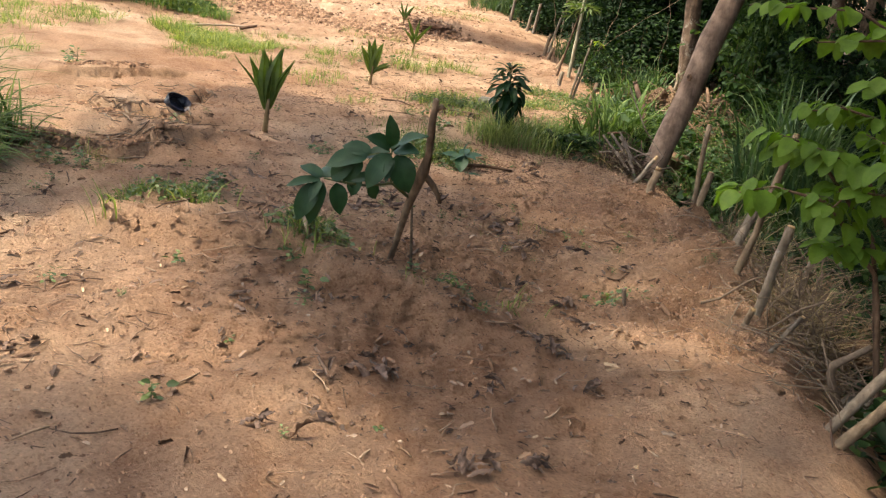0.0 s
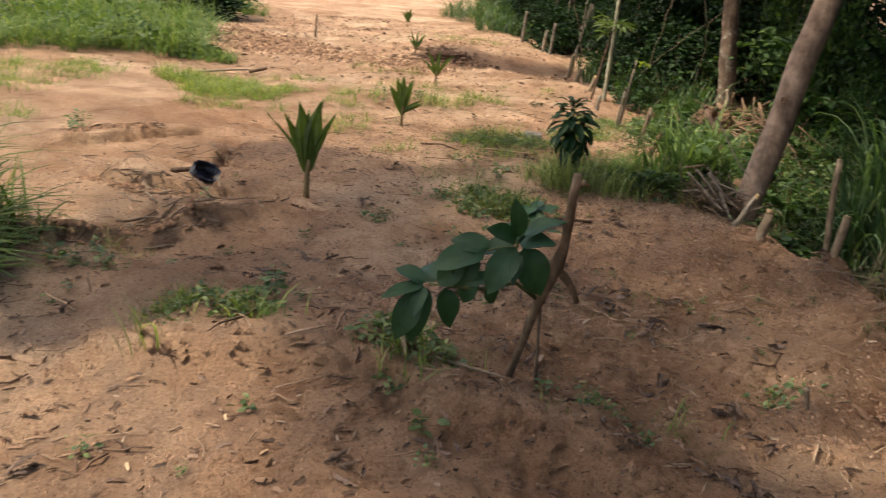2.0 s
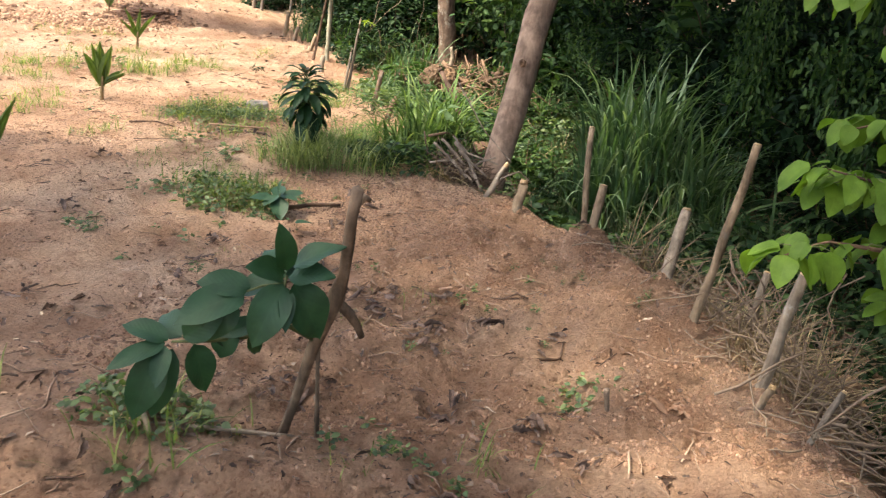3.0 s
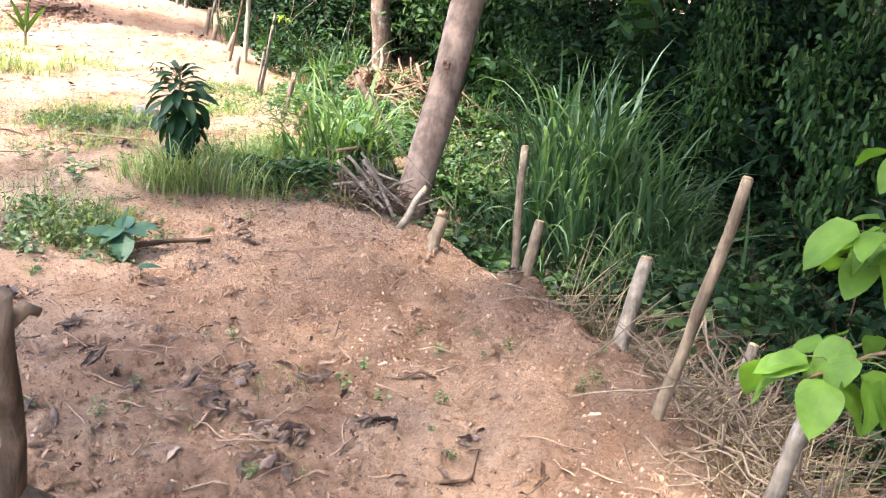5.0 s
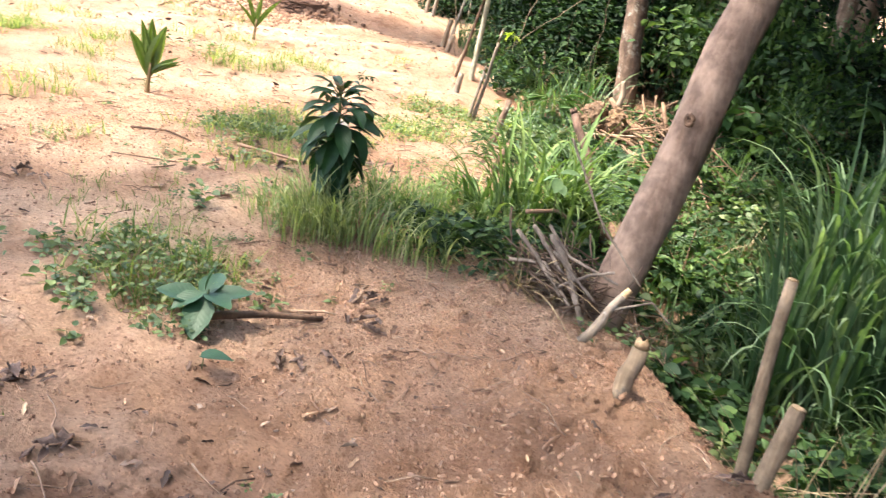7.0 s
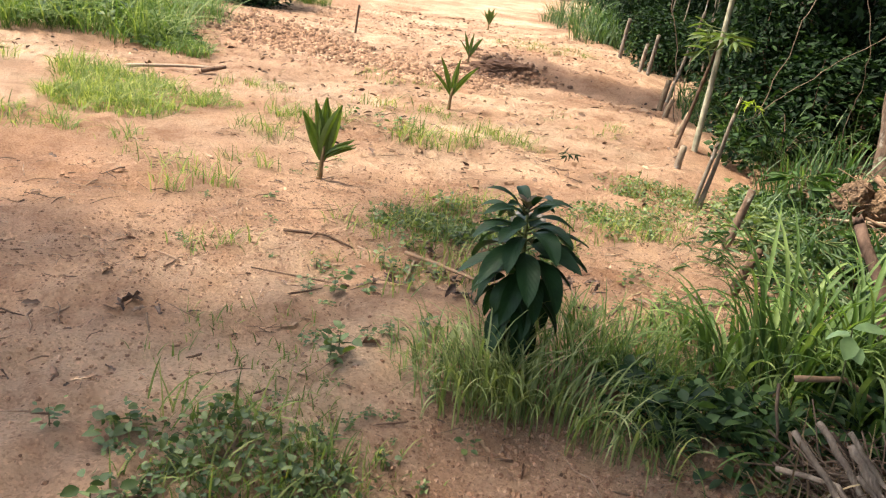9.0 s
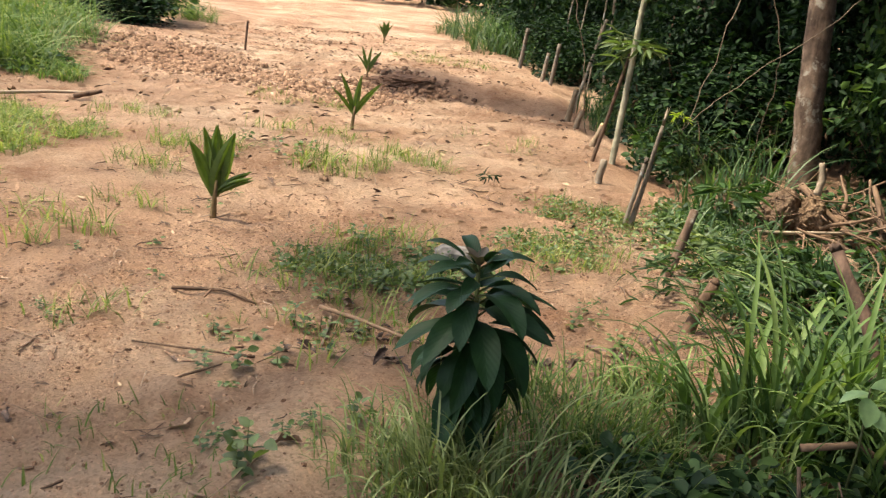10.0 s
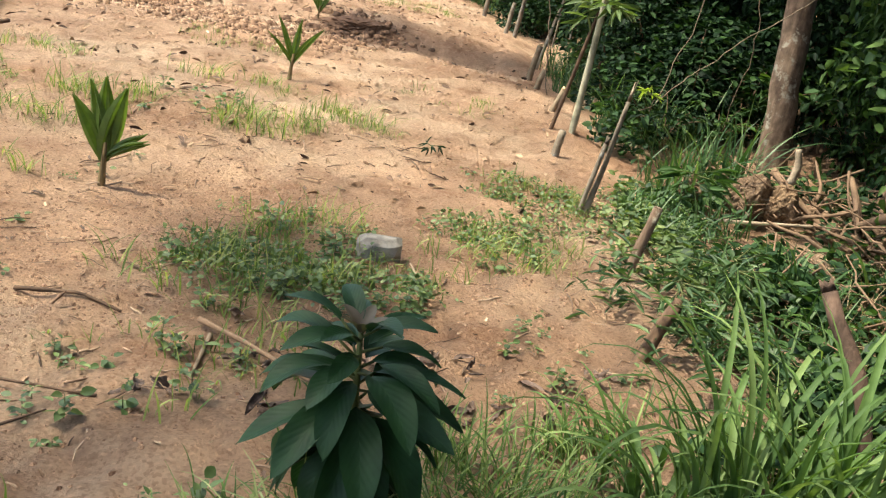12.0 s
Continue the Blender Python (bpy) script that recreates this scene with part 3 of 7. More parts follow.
stake((-2.93, 12.01, -0.25), (-2.82, 12.05, 0.58), 0.024, "split weathered grey fence post with a splintered top", GREY_STAKE, 15, 5.0, 0.012, taper=0.55, fresh=False)
stake((-2.975, 12.0, -0.25), (-2.89, 12.0, 0.30), 0.018, "split weathered grey fence post", GREY_STAKE, 16, 2.5, fresh=False)
stake((-3.55, 13.5, -0.2), (-3.52, 13.5, 0.03), 0.036, "low pale grey stump in the sand", GREY_STAKE, 17, fresh=False)
stake((-3.64, 14.4, -0.22), (-3.56, 14.5, 2.5), 0.034, "tall pale grey-green sprouting fence pole", PALE_BARK, 18, 0, 0.012, taper=0.7, fresh=False)
stake((-3.86, 14.4, -0.22), (-3.62, 14.5, 1.12), 0.02, "thin dark fence pole with a broken top", BROWN_BRANCH, 19, 1.0, fresh=False)
stake((-4.58, 16.2, -0.22), (-4.48, 16.2, 0.16), 0.036, "short pale cut fence post", STAKE, 20, 0.6)
stake((-4.08, 15.1, -0.22), (-3.96, 15.1, 0.14), 0.034, "short pale cut fence post", STAKE, 26, 0.6)
stake((-11.6, 18.9, -0.15), (-11.55, 18.9, 0.55), 0.022, "thin dark stem standing in the field", BROWN_BRANCH, 27, fresh=False)
stake((-5.03, 17.5, -0.22), (-4.95, 17.5, 0.28), 0.042, "short pale cut fence post", STAKE, 21, 0.6)
stake((-5.35, 18.9, -0.25), (-5.05, 19.0, 1.25), 0.028, "thin dark fence pole with a broken top", GREY_STAKE, 22, fresh=False)
stake((-6.3, 20.6, -0.2), (-6.2, 20.6, 0.75), 0.04, "thin grey fence post by the forest edge", GREY_STAKE, 23, fresh=False)
stake((-6.6, 21.0, -0.2), (-6.5, 21.0, 0.55), 0.04, "thin grey fence post by the forest edge", GREY_STAKE, 24, fresh=False)
stake((-7.8, 23.2, -0.1), (-7.7, 23.2, 0.9), 0.045, "thin grey fence post by the forest edge", GREY_STAKE, 25, fresh=False)


# ---------------------------------------------------------------- coconut seedlings
FRONDS = {
    "vee": [(3.1, 0.10, 0.46, 0.15), (0.05, 0.16, 0.48, 0.15), (3.2, 0.36, 0.40, 0.085), (0.0, 0.42, 0.42, 0.06), (3.1, 0.62, 0.42, 0.022), (1.5, 0.02, 0.38, 0.10)],
    "broad": [(1.6, 0.02, 0.50, 0.14), (0.0, 0.20, 0.47, 0.15), (3.2, 0.34, 0.40, 0.11), (3.0, 0.14, 0.48, 0.12), (0.1, 0.85, 0.22, 0.06), (-0.2, 1.05, 0.20, 0.05), (0.05, 1.25, 0.16, 0.05)],
    "slim": [(0.2, 0.08, 0.50, 0.09), (0.0, 0.42, 0.46, 0.10), (3.1, 0.22, 0.52, 0.08), (3.3, 0.5, 0.36, 0.05)],
}


def coconut(x, y, scale, turn, label, seed, form="vee", spreadout=1.0):
    rng = np.random.RandomState(seed)
    root = empty("coconut_seedling", x, y, gz(x, y), label, "palm seedling", "coconut seedlings in the field")
    s = scale
    mesh_thing("stem", tube([(0, 0, -0.05 * s), (0.005, 0, 0.05 * s), (0.012, 0, 0.16 * s), (0.02, 0, 0.27 * s)], [0.028 * s, 0.022 * s, 0.018 * s, 0.012 * s], 9, 0.1, rng), HUSK, root, "brown sheathed stem")
    fronds = [(turn + h, l, ln, w) for h, l, ln, w in FRONDS[form]]
    for k, (head, lean, length, width) in enumerate(fronds):
        seg = 10
        u = np.linspace(0, 1, seg + 1)
        out = length * s * spreadout * (lean * u + 0.30 * lean * u ** 2)
        up = (0.185 if form == "vee" else 0.15) * s + 0.02 * s * k / 7 + length * s * (u - 0.22 * lean * u ** 2.5) * 1.0
        w = width * s * 0.5 * np.sin(np.pi * np.clip(0.10 + 0.88 * u, 0, 1)) ** 0.8 * (1 - 0.2 * u)
        d = np.array([math.cos(head), math.sin(head), 0])
        face = turn + 1.57 + rng.normal() * 0.35
        mid = d[None] * out[:, None] + np.array([0.012, 0, 0])[None] + np.array([0, 0, 1.0])[None] * up[:, None]
        axis = np.gradient(mid, axis=0)
        side = np.cross(axis, np.array([math.cos(face), math.sin(face), 0.0]))
        side /= np.linalg.norm(side, axis=1)[:, None]
        lift = np.array([math.cos(face), math.sin(face), 0.0]) * 0.30
        # pleats: each side of the rib is a ridge and a valley, and the tip is split in two
        v = np.stack([mid - side * w[:, None] + lift * w[:, None], mid - side * w[:, None] * 0.5 - lift * 0.3 * w[:, None], mid + lift * 0.04 * s,
                      mid + side * w[:, None] * 0.5 - lift * 0.2 * w[:, None], mid + side * w[:, None] + lift * w[:, None]], 1)
        fork = 1.0 if form == "vee" else 0.35
        v[-1, :2] += (d * 0.5 + np.array([0, 0, 1])) * 0.04 * s * fork
        v[-1, 3:] += (d * 0.5 + np.array([0, 0, 1])) * 0.025 * s * fork
        q = [(5 * i + j, 5 * i + j + 1, 5 * i + j + 6, 5 * i + j + 5) for i in range(seg) for j in range(4)]
        mesh_thing("frond", (v.reshape(-1, 3), np.array(q)), COCO_LEAF, root, smooth=False)
    return root


coconut(-4.17, 6.22, 1.08, 0.62, "young coconut seedling with a fan of pointed green fronds", 1, "vee", 0.78)
coconut(-5.20, 10.12, 0.90, 0.45, "young coconut seedling with broad undivided fronds", 2, "broad", 1.0)
coconut(-6.25, 13.65, 0.85, 0.5, "young coconut seedling with narrow fronds in sun", 3, "slim", 1.25)
coconut(-8.7, 18.3, 0.8, 0.3, "small far coconut seedling beside dug earth", 4, "slim", 1.0)
coconut(-11.9, 24.8, 0.8, 0.3, "small far coconut seedling beside dug earth", 5, "vee", 1.0)


# ---------------------------------------------------------------- propped sapling with large leaves
def big_leaf(root, pos, direction, length, width, material, kind="oval", tilt=0.3, seed=0, name="leaf", label="", curl=0.16):
    rng = np.random.RandomState(seed)
    pos, d = np.array([pos], float), np.array([direction], float)
    v, f = leaves(kind, pos, d, np.array([length]), np.array([width]), rng, tilt, curl)
    shape = leaf_shape(kind)[0]
    return mesh_thing(name, (v, f), material, root, label, uv=shape[:, :2] + np.array([0.5, 0.0]))


def arc_leaf(root, pos, direction, face, length, width, material, bend=0.8, profile=(0.7, 0.9), fold=0.3, wave=0.0, name="leaf", label=""):
    """A leaf that starts along direction with its upper side towards face, and bends away from it along its length."""
    a, b = profile
    y = np.asarray(direction, float) / np.linalg.norm(direction)
    n = np.asarray(face, float) - np.dot(face, y) * y
    n /= np.linalg.norm(n) + 1e-9
    x = np.cross(y, n)
    rows = 11
    s = np.linspace(0, 1, rows)
    w = s ** a * (1 - s) ** b
    w = w / (a ** a * b ** b / (a + b) ** (a + b)) * 0.5 + 0.012 * (1 - s)
    th = bend * s
    step = length / (rows - 1) * (np.cos(th)[:, None] * y - np.sin(th)[:, None] * n)
    c = np.asarray(pos, float) + np.concatenate([np.zeros((1, 3)), np.cumsum(step[:-1], 0)])
    nl = np.cos(th)[:, None] * n + np.sin(th)[:, None] * y
    v, uv = [], []
    for i in range(rows):
        for u in (-1.0, -0.55, 0.0, 0.55, 1.0):
            lift = fold * abs(u) * w[i] * width + wave * width * u * u * math.sin(9.0 * s[i] + 2.1 * u)
            v.append(c[i] + x * u * w[i] * width + nl[i] * lift)
            uv.append((0.5 + u * w[i], s[i]))
    q = [(5 * i + j, 5 * i + j + 1, 5 * i + j + 6, 5 * i + j + 5) for i in range(rows - 1) for j in range(4)]
    return mesh_thing(name, (np.array(v), np.array(q)), material, root, label, uv=np.array(uv))


def sapling():
    rng = np.random.RandomState(5)
    ox, oy = -1.78, 3.98
    root = empty("sapling", ox, oy, gz(ox, oy), "crooked brown sapling stem with large dark green leaves", "sapling")
    o = np.array(root.location)
    # a: across, back: away from the path, z: height
    r, away = np.array([0.86, 0.51, 0]), np.array([-0.51, 0.86, 0])
    P = lambda a, back, z: np.array([-1.66, 3.93, 0]) + r * (a + 0.03) + away * back + np.array([0, 0, z]) - o
    stem = [P(-0.17, 0.15, -0.24), P(-0.145, 0.125, -0.13), P(-0.115, 0.06, 0.07), P(-0.087, -0.008, 0.27), P(-0.04, -0.074, 0.468), P(-0.03, -0.1, 0.56), P(-0.031, -0.136, 0.654), P(-0.04, -0.17, 0.76), P(-0.039, -0.206, 0.861)]
    mesh_thing("stem", tube(stem, [0.020, 0.018, 0.016, 0.020, 0.027, 0.019, 0.018, 0.018, 0.016], 10, 0.2, rng), STEM_BARK, root, "rough brown stem broken off at the top")
    mesh_thing("snag", tube([P(-0.035, -0.18, 0.80), P(-0.005, -0.18, 0.825), P(0.012, -0.18, 0.815)], [0.012, 0.012, 0.007], 7, 0.2, rng), STEM_BARK, root, "short broken snag")
    mesh_thing("prop", tube([P(-0.01, 0.14, -0.24), P(-0.01, 0.13, -0.145), P(-0.04, 0.06, 0.06), P(-0.065, 0.0, 0.26)], [0.009, 0.009, 0.008, 0.007], 7, 0.1, rng), STEM_BARK, root, "thin upright prop stick")
    mesh_thing("fork", tube([P(-0.035, -0.07, 0.46), P(0.02, -0.05, 0.40), P(0.055, -0.035, 0.345), P(0.075, -0.025, 0.30)], [0.018, 0.017, 0.014, 0.010], 8, 0.12, rng), STEM_BARK, root, "short broken fork")
    side = mesh_thing("branch", tube([P(-0.085, -0.02, 0.31), P(-0.187, -0.04, 0.385), P(-0.319, -0.038, 0.36), P(-0.424, -0.04, 0.365), P(-0.532, -0.044, 0.379)], [0.009, 0.008, 0.007, 0.006, 0.004], 7, 0.08, rng), GREEN_STEM, root, "green leafy side branch")
    upper = mesh_thing("branch", tube([P(-0.19, -0.04, 0.385), P(-0.215, -0.08, 0.48), P(-0.212, -0.111, 0.578)], [0.007, 0.006, 0.004], 7, 0.08, rng), GREEN_STEM, root, "green leafy side branch")
    mesh_thing("twig", tube([P(-0.213, -0.10, 0.55), P(-0.28, -0.09, 0.545), P(-0.37, -0.08, 0.515)], [0.005, 0.004, 0.003], 6), GREEN_STEM, upper)
    # foot and tip of each leaf as (across, back, height), then its width
    upper_leaves = [((-0.21, -0.10, 0.59), (-0.247, -0.13, 0.76), 0.085), ((-0.19, -0.10, 0.60), (-0.04, -0.16, 0.67), 0.10), ((-0.22, -0.11, 0.585), (-0.36, -0.17, 0.64), 0.095), ((-0.20, -0.10, 0.57), (-0.08, -0.18, 0.585), 0.11),
                    ((-0.19, -0.11, 0.55), (-0.105, -0.12, 0.355), 0.155), ((-0.22, -0.11, 0.55), (-0.325, -0.14, 0.365), 0.135), ((-0.22, -0.09, 0.56), (-0.345, -0.03, 0.50), 0.10), ((-0.21, -0.08, 0.56), (-0.12, 0.05, 0.54), 0.11),
                    ((-0.21, -0.11, 0.54), (-0.235, -0.18, 0.42), 0.06), ((-0.20, -0.07, 0.57), (-0.23, 0.06, 0.60), 0.10)]
    side_leaves = [((-0.50, -0.045, 0.39), (-0.385, -0.09, 0.475), 0.10), ((-0.55, -0.04, 0.375), (-0.725, -0.06, 0.32), 0.075), ((-0.57, -0.04, 0.35), (-0.655, -0.05, 0.14), 0.125), ((-0.53, -0.04, 0.355), (-0.59, 0.02, 0.10), 0.115),
                   ((-0.47, -0.04, 0.36), (-0.435, -0.03, 0.185), 0.11), ((-0.55, -0.05, 0.37), (-0.595, -0.12, 0.27), 0.07), ((-0.35, -0.04, 0.40), (-0.39, -0.02, 0.29), 0.10), ((-0.50, -0.03, 0.385), (-0.53, 0.11, 0.40), 0.11),
                   ((-0.42, -0.03, 0.37), (-0.34, 0.05, 0.31), 0.09), ((-0.54, -0.03, 0.38), (-0.66, 0.05, 0.41), 0.09), ((-0.30, -0.03, 0.37), (-0.26, 0.0, 0.28), 0.08)]
    upper_leaves += [((-0.33, -0.09, 0.53), (-0.54, -0.09, 0.45), 0.135), ((-0.36, -0.07, 0.51), (-0.44, -0.06, 0.37), 0.11), ((-0.28, -0.07, 0.42), (-0.40, -0.06, 0.38), 0.08), ((-0.31, -0.08, 0.54), (-0.46, -0.02, 0.55), 0.10)]
    for k, (b, t, wd) in enumerate(upper_leaves + side_leaves):
        b, t = P(*b), P(*t)
        d = t - b
        ln = np.linalg.norm(d) * 0.98
        wd = wd * 0.86
        face = -away * 0.55 + np.array([0, 0, 0.75]) + rng.normal(size=3) * 0.16
        bend = rng.uniform(0.35, 0.75)
        face_n = face - np.dot(face, d) * d / np.dot(d, d)
        face_n /= np.linalg.norm(face_n)
        arc_leaf(upper if k < len(upper_leaves) else side, b, d / ln + face_n * bend * 0.5, face, ln, wd, SAPLING_LEAF, bend, (0.62, 0.95), 0.22, 0.05)


sapling()


def young_teak():
    root = empty("young_sapling", -2.53, 6.80, gz(-2.53, 6.80), "small low plant with large bluish green leaves", "sapling")
    mesh_thing("stem", tube([(0, 0, -0.03), (0.01, 0, 0.07), (0.02, 0.01, 0.14)], [0.008, 0.007, 0.004], 7), GREEN_STEM, root)
    for k, (ax, ay, dz, ln) in enumerate([(-0.9, -0.3, 0.25, 0.19), (0.8, 0.4, 0.35, 0.18), (-0.2, 0.9, 0.4, 0.17), (0.3, -0.9, -0.4, 0.20), (0.9, -0.3, 0.1, 0.15), (-0.5, -0.8, -0.2, 0.14), (0.1, 0.2, 1.0, 0.11)]):
        big_leaf(root, (0.01, 0, 0.09 + 0.008 * k), (ax, ay, dz), ln, ln * 0.62, SAPLING_LEAF, "oval", 0.25, 700 + k)
    low = empty("young_sapling", -2.33, 6.5, gz(-2.33, 6.5), "single broad green seedling leaf on the soil", "sapling")
    mesh_thing("stem", tube([(0, 0, -0.02), (0.005, 0, 0.05)], [0.003, 0.002], 5), GREEN_STEM, low)
    big_leaf(low, (0, 0, 0.05), (0.8, 0.3, 0.1), 0.11, 0.09, SAPLING_LEAF, "heart", 0.2, 720)


young_teak()


# ---------------------------------------------------------------- dark big-leaved shrub
def shrub_dark():
    rng = np.random.RandomState(8)
    x, y = -2.60, 8.07
    root = empty("leafy_shrub", x, y, gz(x, y), "bushy dark green plant with long drooping leaves amid grass", "shrub")
    z0 = root.location.z
    mesh_thing("stem", tube([(0, 0, -0.05), (0.01, 0, 0.25), (-0.01, 0.01, 0.5), (-0.02, 0.01, 0.55 - z0)], [0.016, 0.014, 0.010, 0.006], 8, 0.1, rng), GREEN_STEM, root, "upright green stem")
    count = 84
    for k in range(count):
        u = (k + 0.5) / count  # from the crown of leaves down
        z = 0.55 - 0.43 * u ** 1.1 - z0
        a = k * 2.39996 + rng.normal() * 0.18
        elev = math.radians(34 - 32 * min(1, u / 0.25)) if u < 0.25 else math.radians(8 - 62 * (u - 0.25) / 0.75)
        elev += rng.normal() * 0.16
        ln = (0.12 + 0.42 * u if u < 0.3 else 0.25 - 0.10 * (u - 0.3)) * rng.uniform(0.72, 1.08)
        bend = rng.uniform(0.5, 1.5)
        d = np.array([math.cos(a) * math.cos(elev), math.sin(a) * math.cos(elev), math.sin(elev)])
        hub = np.array([-0.02 * (1 - u), 0.01, z])
        st = hub + d * rng.uniform(0.018, 0.06)
        face = np.array([-math.cos(a) * math.sin(elev), -math.sin(a) * math.sin(elev), math.cos(elev)]) + rng.normal(size=3) * 0.22
        arc_leaf(root, st, d, face, ln, ln * rng.uniform(0.29, 0.37), BUSH_LEAF, bend, (0.75, 0.85), 0.34, 0.045)
        if k % 2 == 0:
            mesh_thing("leaf_stalk", tube([hub - np.array([0, 0, 0.012]), st + d * 0.008], [0.004, 0.003], 5), GREEN_STEM, root)
    for k in range(5):
        a = k * 1.3 + 0.3
        arc_leaf(root, (-0.02, 0.01, 0.545 - z0), (math.cos(a) * 0.7, math.sin(a) * 0.7, 1), (-math.cos(a), -math.sin(a), 0.6), 0.075, 0.032, YOUNG_LEAF, 0.6, (0.75, 0.85), 0.4)


shrub_dark()


# ---------------------------------------------------------------- trees
def crown_leaves(blobs, count, size, rng, kind="plain", spread_out=1.5):
    """Leaf clumps through a set of uneven blobs (x, y, z, rx, ry, rz), thicker towards the outside, with gaps.
    Blobs that carry a seventh number hold as many leaf layers, one above the other."""
    vol = np.array([b[3] * b[4] for b in blobs])
    if len(blobs[0]) > 6:
        share = np.maximum(1, (np.array([b[6] for b in blobs]) * math.pi * vol / (0.126 * (1.05 * size) ** 2) / 9).astype(int))
        spread_out = 0.8
    else:
        share = np.maximum(1, (count * vol / vol.sum() / 9).astype(int))
    P, D = [], []
    for b, n in zip(blobs, share):
        d = rng.normal(size=(n, 3))
        d /= np.linalg.norm(d, axis=1)[:, None]
        rad = rng.random(n) ** 0.4
        c = np.array(b[:3]) + d * rad[:, None] * np.array(b[3:6])
        off = rng.normal(size=(n, 9, 3)) * size * spread_out
        P.append((c[:, None] + off).reshape(-1, 3))
        dd = d[:, None] * 0.6 + rng.normal(size=(n, 9, 3)) * 0.7
        dd[..., 2] -= 0.35
        D.append(dd.reshape(-1, 3))
    P, D = np.concatenate(P), np.concatenate(D)
    L = size * (0.7 + 0.7 * rng.random(len(P)))
    return leaves(kind, P, D, L, L * 0.5, rng, 0.6)


def tree(name, x, y, trunk_pts, radii, blobs, count, leaf, label, bark=ROUGH_BARK, leafmat=SHADED_FOREST_LEAF, seed=0, group="", rings=12):
    """Trunk points and blobs are relative to the foot at x, y on the ground."""
    rng = np.random.RandomState(seed)
    root = empty(name, x, y, gz(x, y), label, "tree", group)
    pts = np.asarray(trunk_pts, float)
    t = np.linspace(0, len(pts) - 1, 5 * len(pts))
    fine = np.stack([np.interp(t, np.arange(len(pts)), pts[:, k]) for k in range(3)], 1)
    fine += 0.02 * (rng.random(fine.shape) - 0.5) * np.interp(t, np.arange(len(pts)), radii)[:, None] * 8
    rad = np.interp(t, np.arange(len(pts)), radii)
    mesh_thing("trunk", tube(fine, rad, rings, 0.06, rng), bark, root)
    for b in blobs:
        top = np.array(b[:3])
        k = min(len(fine) - 1, max(int(0.45 * len(fine)), int(np.argmin(np.abs(fine[:, 2] - top[2] * 0.75)))))
        start = fine[k]
        limb = bent(start, top, 8, 0.25, rng)
        mesh_thing("limb", tube(limb, np.linspace(rad[k] * 0.55, 0.02, 8), 7, 0.08, rng), bark, root)
    if count:
        mesh_thing("crown", crown_leaves(blobs, count, leaf, rng), leafmat, root)
    return root


def shade(gx, gy, h, r, layers):
    """A blob of crown at height h whose shade falls round (gx, gy), as thick as so many layers of leaves."""
    k = h / SUN_TO.z
    return (gx + SUN_TO.x * k, gy + SUN_TO.y * k, h, r, r, r * 0.5, layers)


def crown_over(h, spots, x, y):
    """Crown blobs of a tree at x, y from the places that they shade: x, y, radius, layers."""
    return rel([shade(gx, gy, h + 0.9 * math.sin(3.1 * k), r, n) for k, (gx, gy, r, n) in enumerate(spots)], x, y)


def rel(blobs, x, y):
    z = gz(x, y)
    return [(b[0] - x, b[1] - y, b[2] - z, *b[3:]) for b in blobs]


# the leaning tree on the bank, its crown above the view
tree("leaning_tree", -1.11, 8.10, [(-0.06, -0.08, -0.35), (0, 0, 0), (0.19, 0.28, 1.0), (0.42, 0.60, 2.2), (0.60, 0.8, 4.5), (0.4, 0.6, 7.0), (-0.4, 0.2, 10.2)],
     [0.14, 0.112, 0.110, 0.105, 0.09, 0.08, 0.03], crown_over(10.8, [(-1.4, 7.3, 0.9, 0.9), (-1.6, 8.15, 0.7, 1.6), (-2.3, 8.2, 0.6, 1.4), (1.2, 8.4, 1.1, 1.2), (2.3, 9.6, 1.3, 2.0), (1.8, 7.4, 1.2, 2.0), (0.3, 12.8, 1.0, 1.0), (-0.7, 8.5, 0.6, 2.0)], -1.11, 8.1), 1, 0.17,
     "smooth brown tree trunk leaning out over the bank", TRUNK, SHADED_FOREST_LEAF, 31)
def knot(x, y, z, r, turn):
    rng = np.random.RandomState(4)
    ring = [(r * math.cos(a), r * math.sin(a) * 1.3) for a in np.linspace(0, 2 * math.pi, 13)]
    f, s, u = np.array([math.cos(turn), math.sin(turn), 0.0]), np.array([-math.sin(turn), math.cos(turn), 0.0]), np.array([0, 0, 1.0])
    pts = [s * a + u * b + f * 0.004 for a, b in ring]
    return join([tube(pts, 0.012, 6, 0.2, rng), tube([f * -0.02, f * 0.008], [r * 0.9, r * 0.5], 9, 0.2, rng)])


KNOT = mesh_thing("knot", knot(0, 0, 0, 0.017, -1.95), BROWN_BRANCH, bpy.data.objects["leaning_tree"], "dark sunken branch knot")
KNOT.location = (0.16, 0.13, 1.02)
tree("forest_tree", -1.85, 15.7, [(0.03, 0, -0.3), (0, 0, 0), (-0.12, 0.03, 1.2), (-0.25, 0.1, 2.6), (-0.3, 0.2, 4.5), (-0.3, 0.2, 7)], [0.20, 0.15, 0.135, 0.125, 0.10, 0.05],
     rel([(-1.5, 16.5, 6.2, 2.2, 2.2, 1.6), (-0.2, 15.2, 5.4, 1.8, 1.8, 1.4), (-2.6, 17.5, 5.2, 1.6, 1.6, 1.2)], -1.85, 15.7), 3000, 0.2, "straight tree with peeling grey-brown bark at the forest edge", ROUGH_BARK, SHADED_FOREST_LEAF, 32)
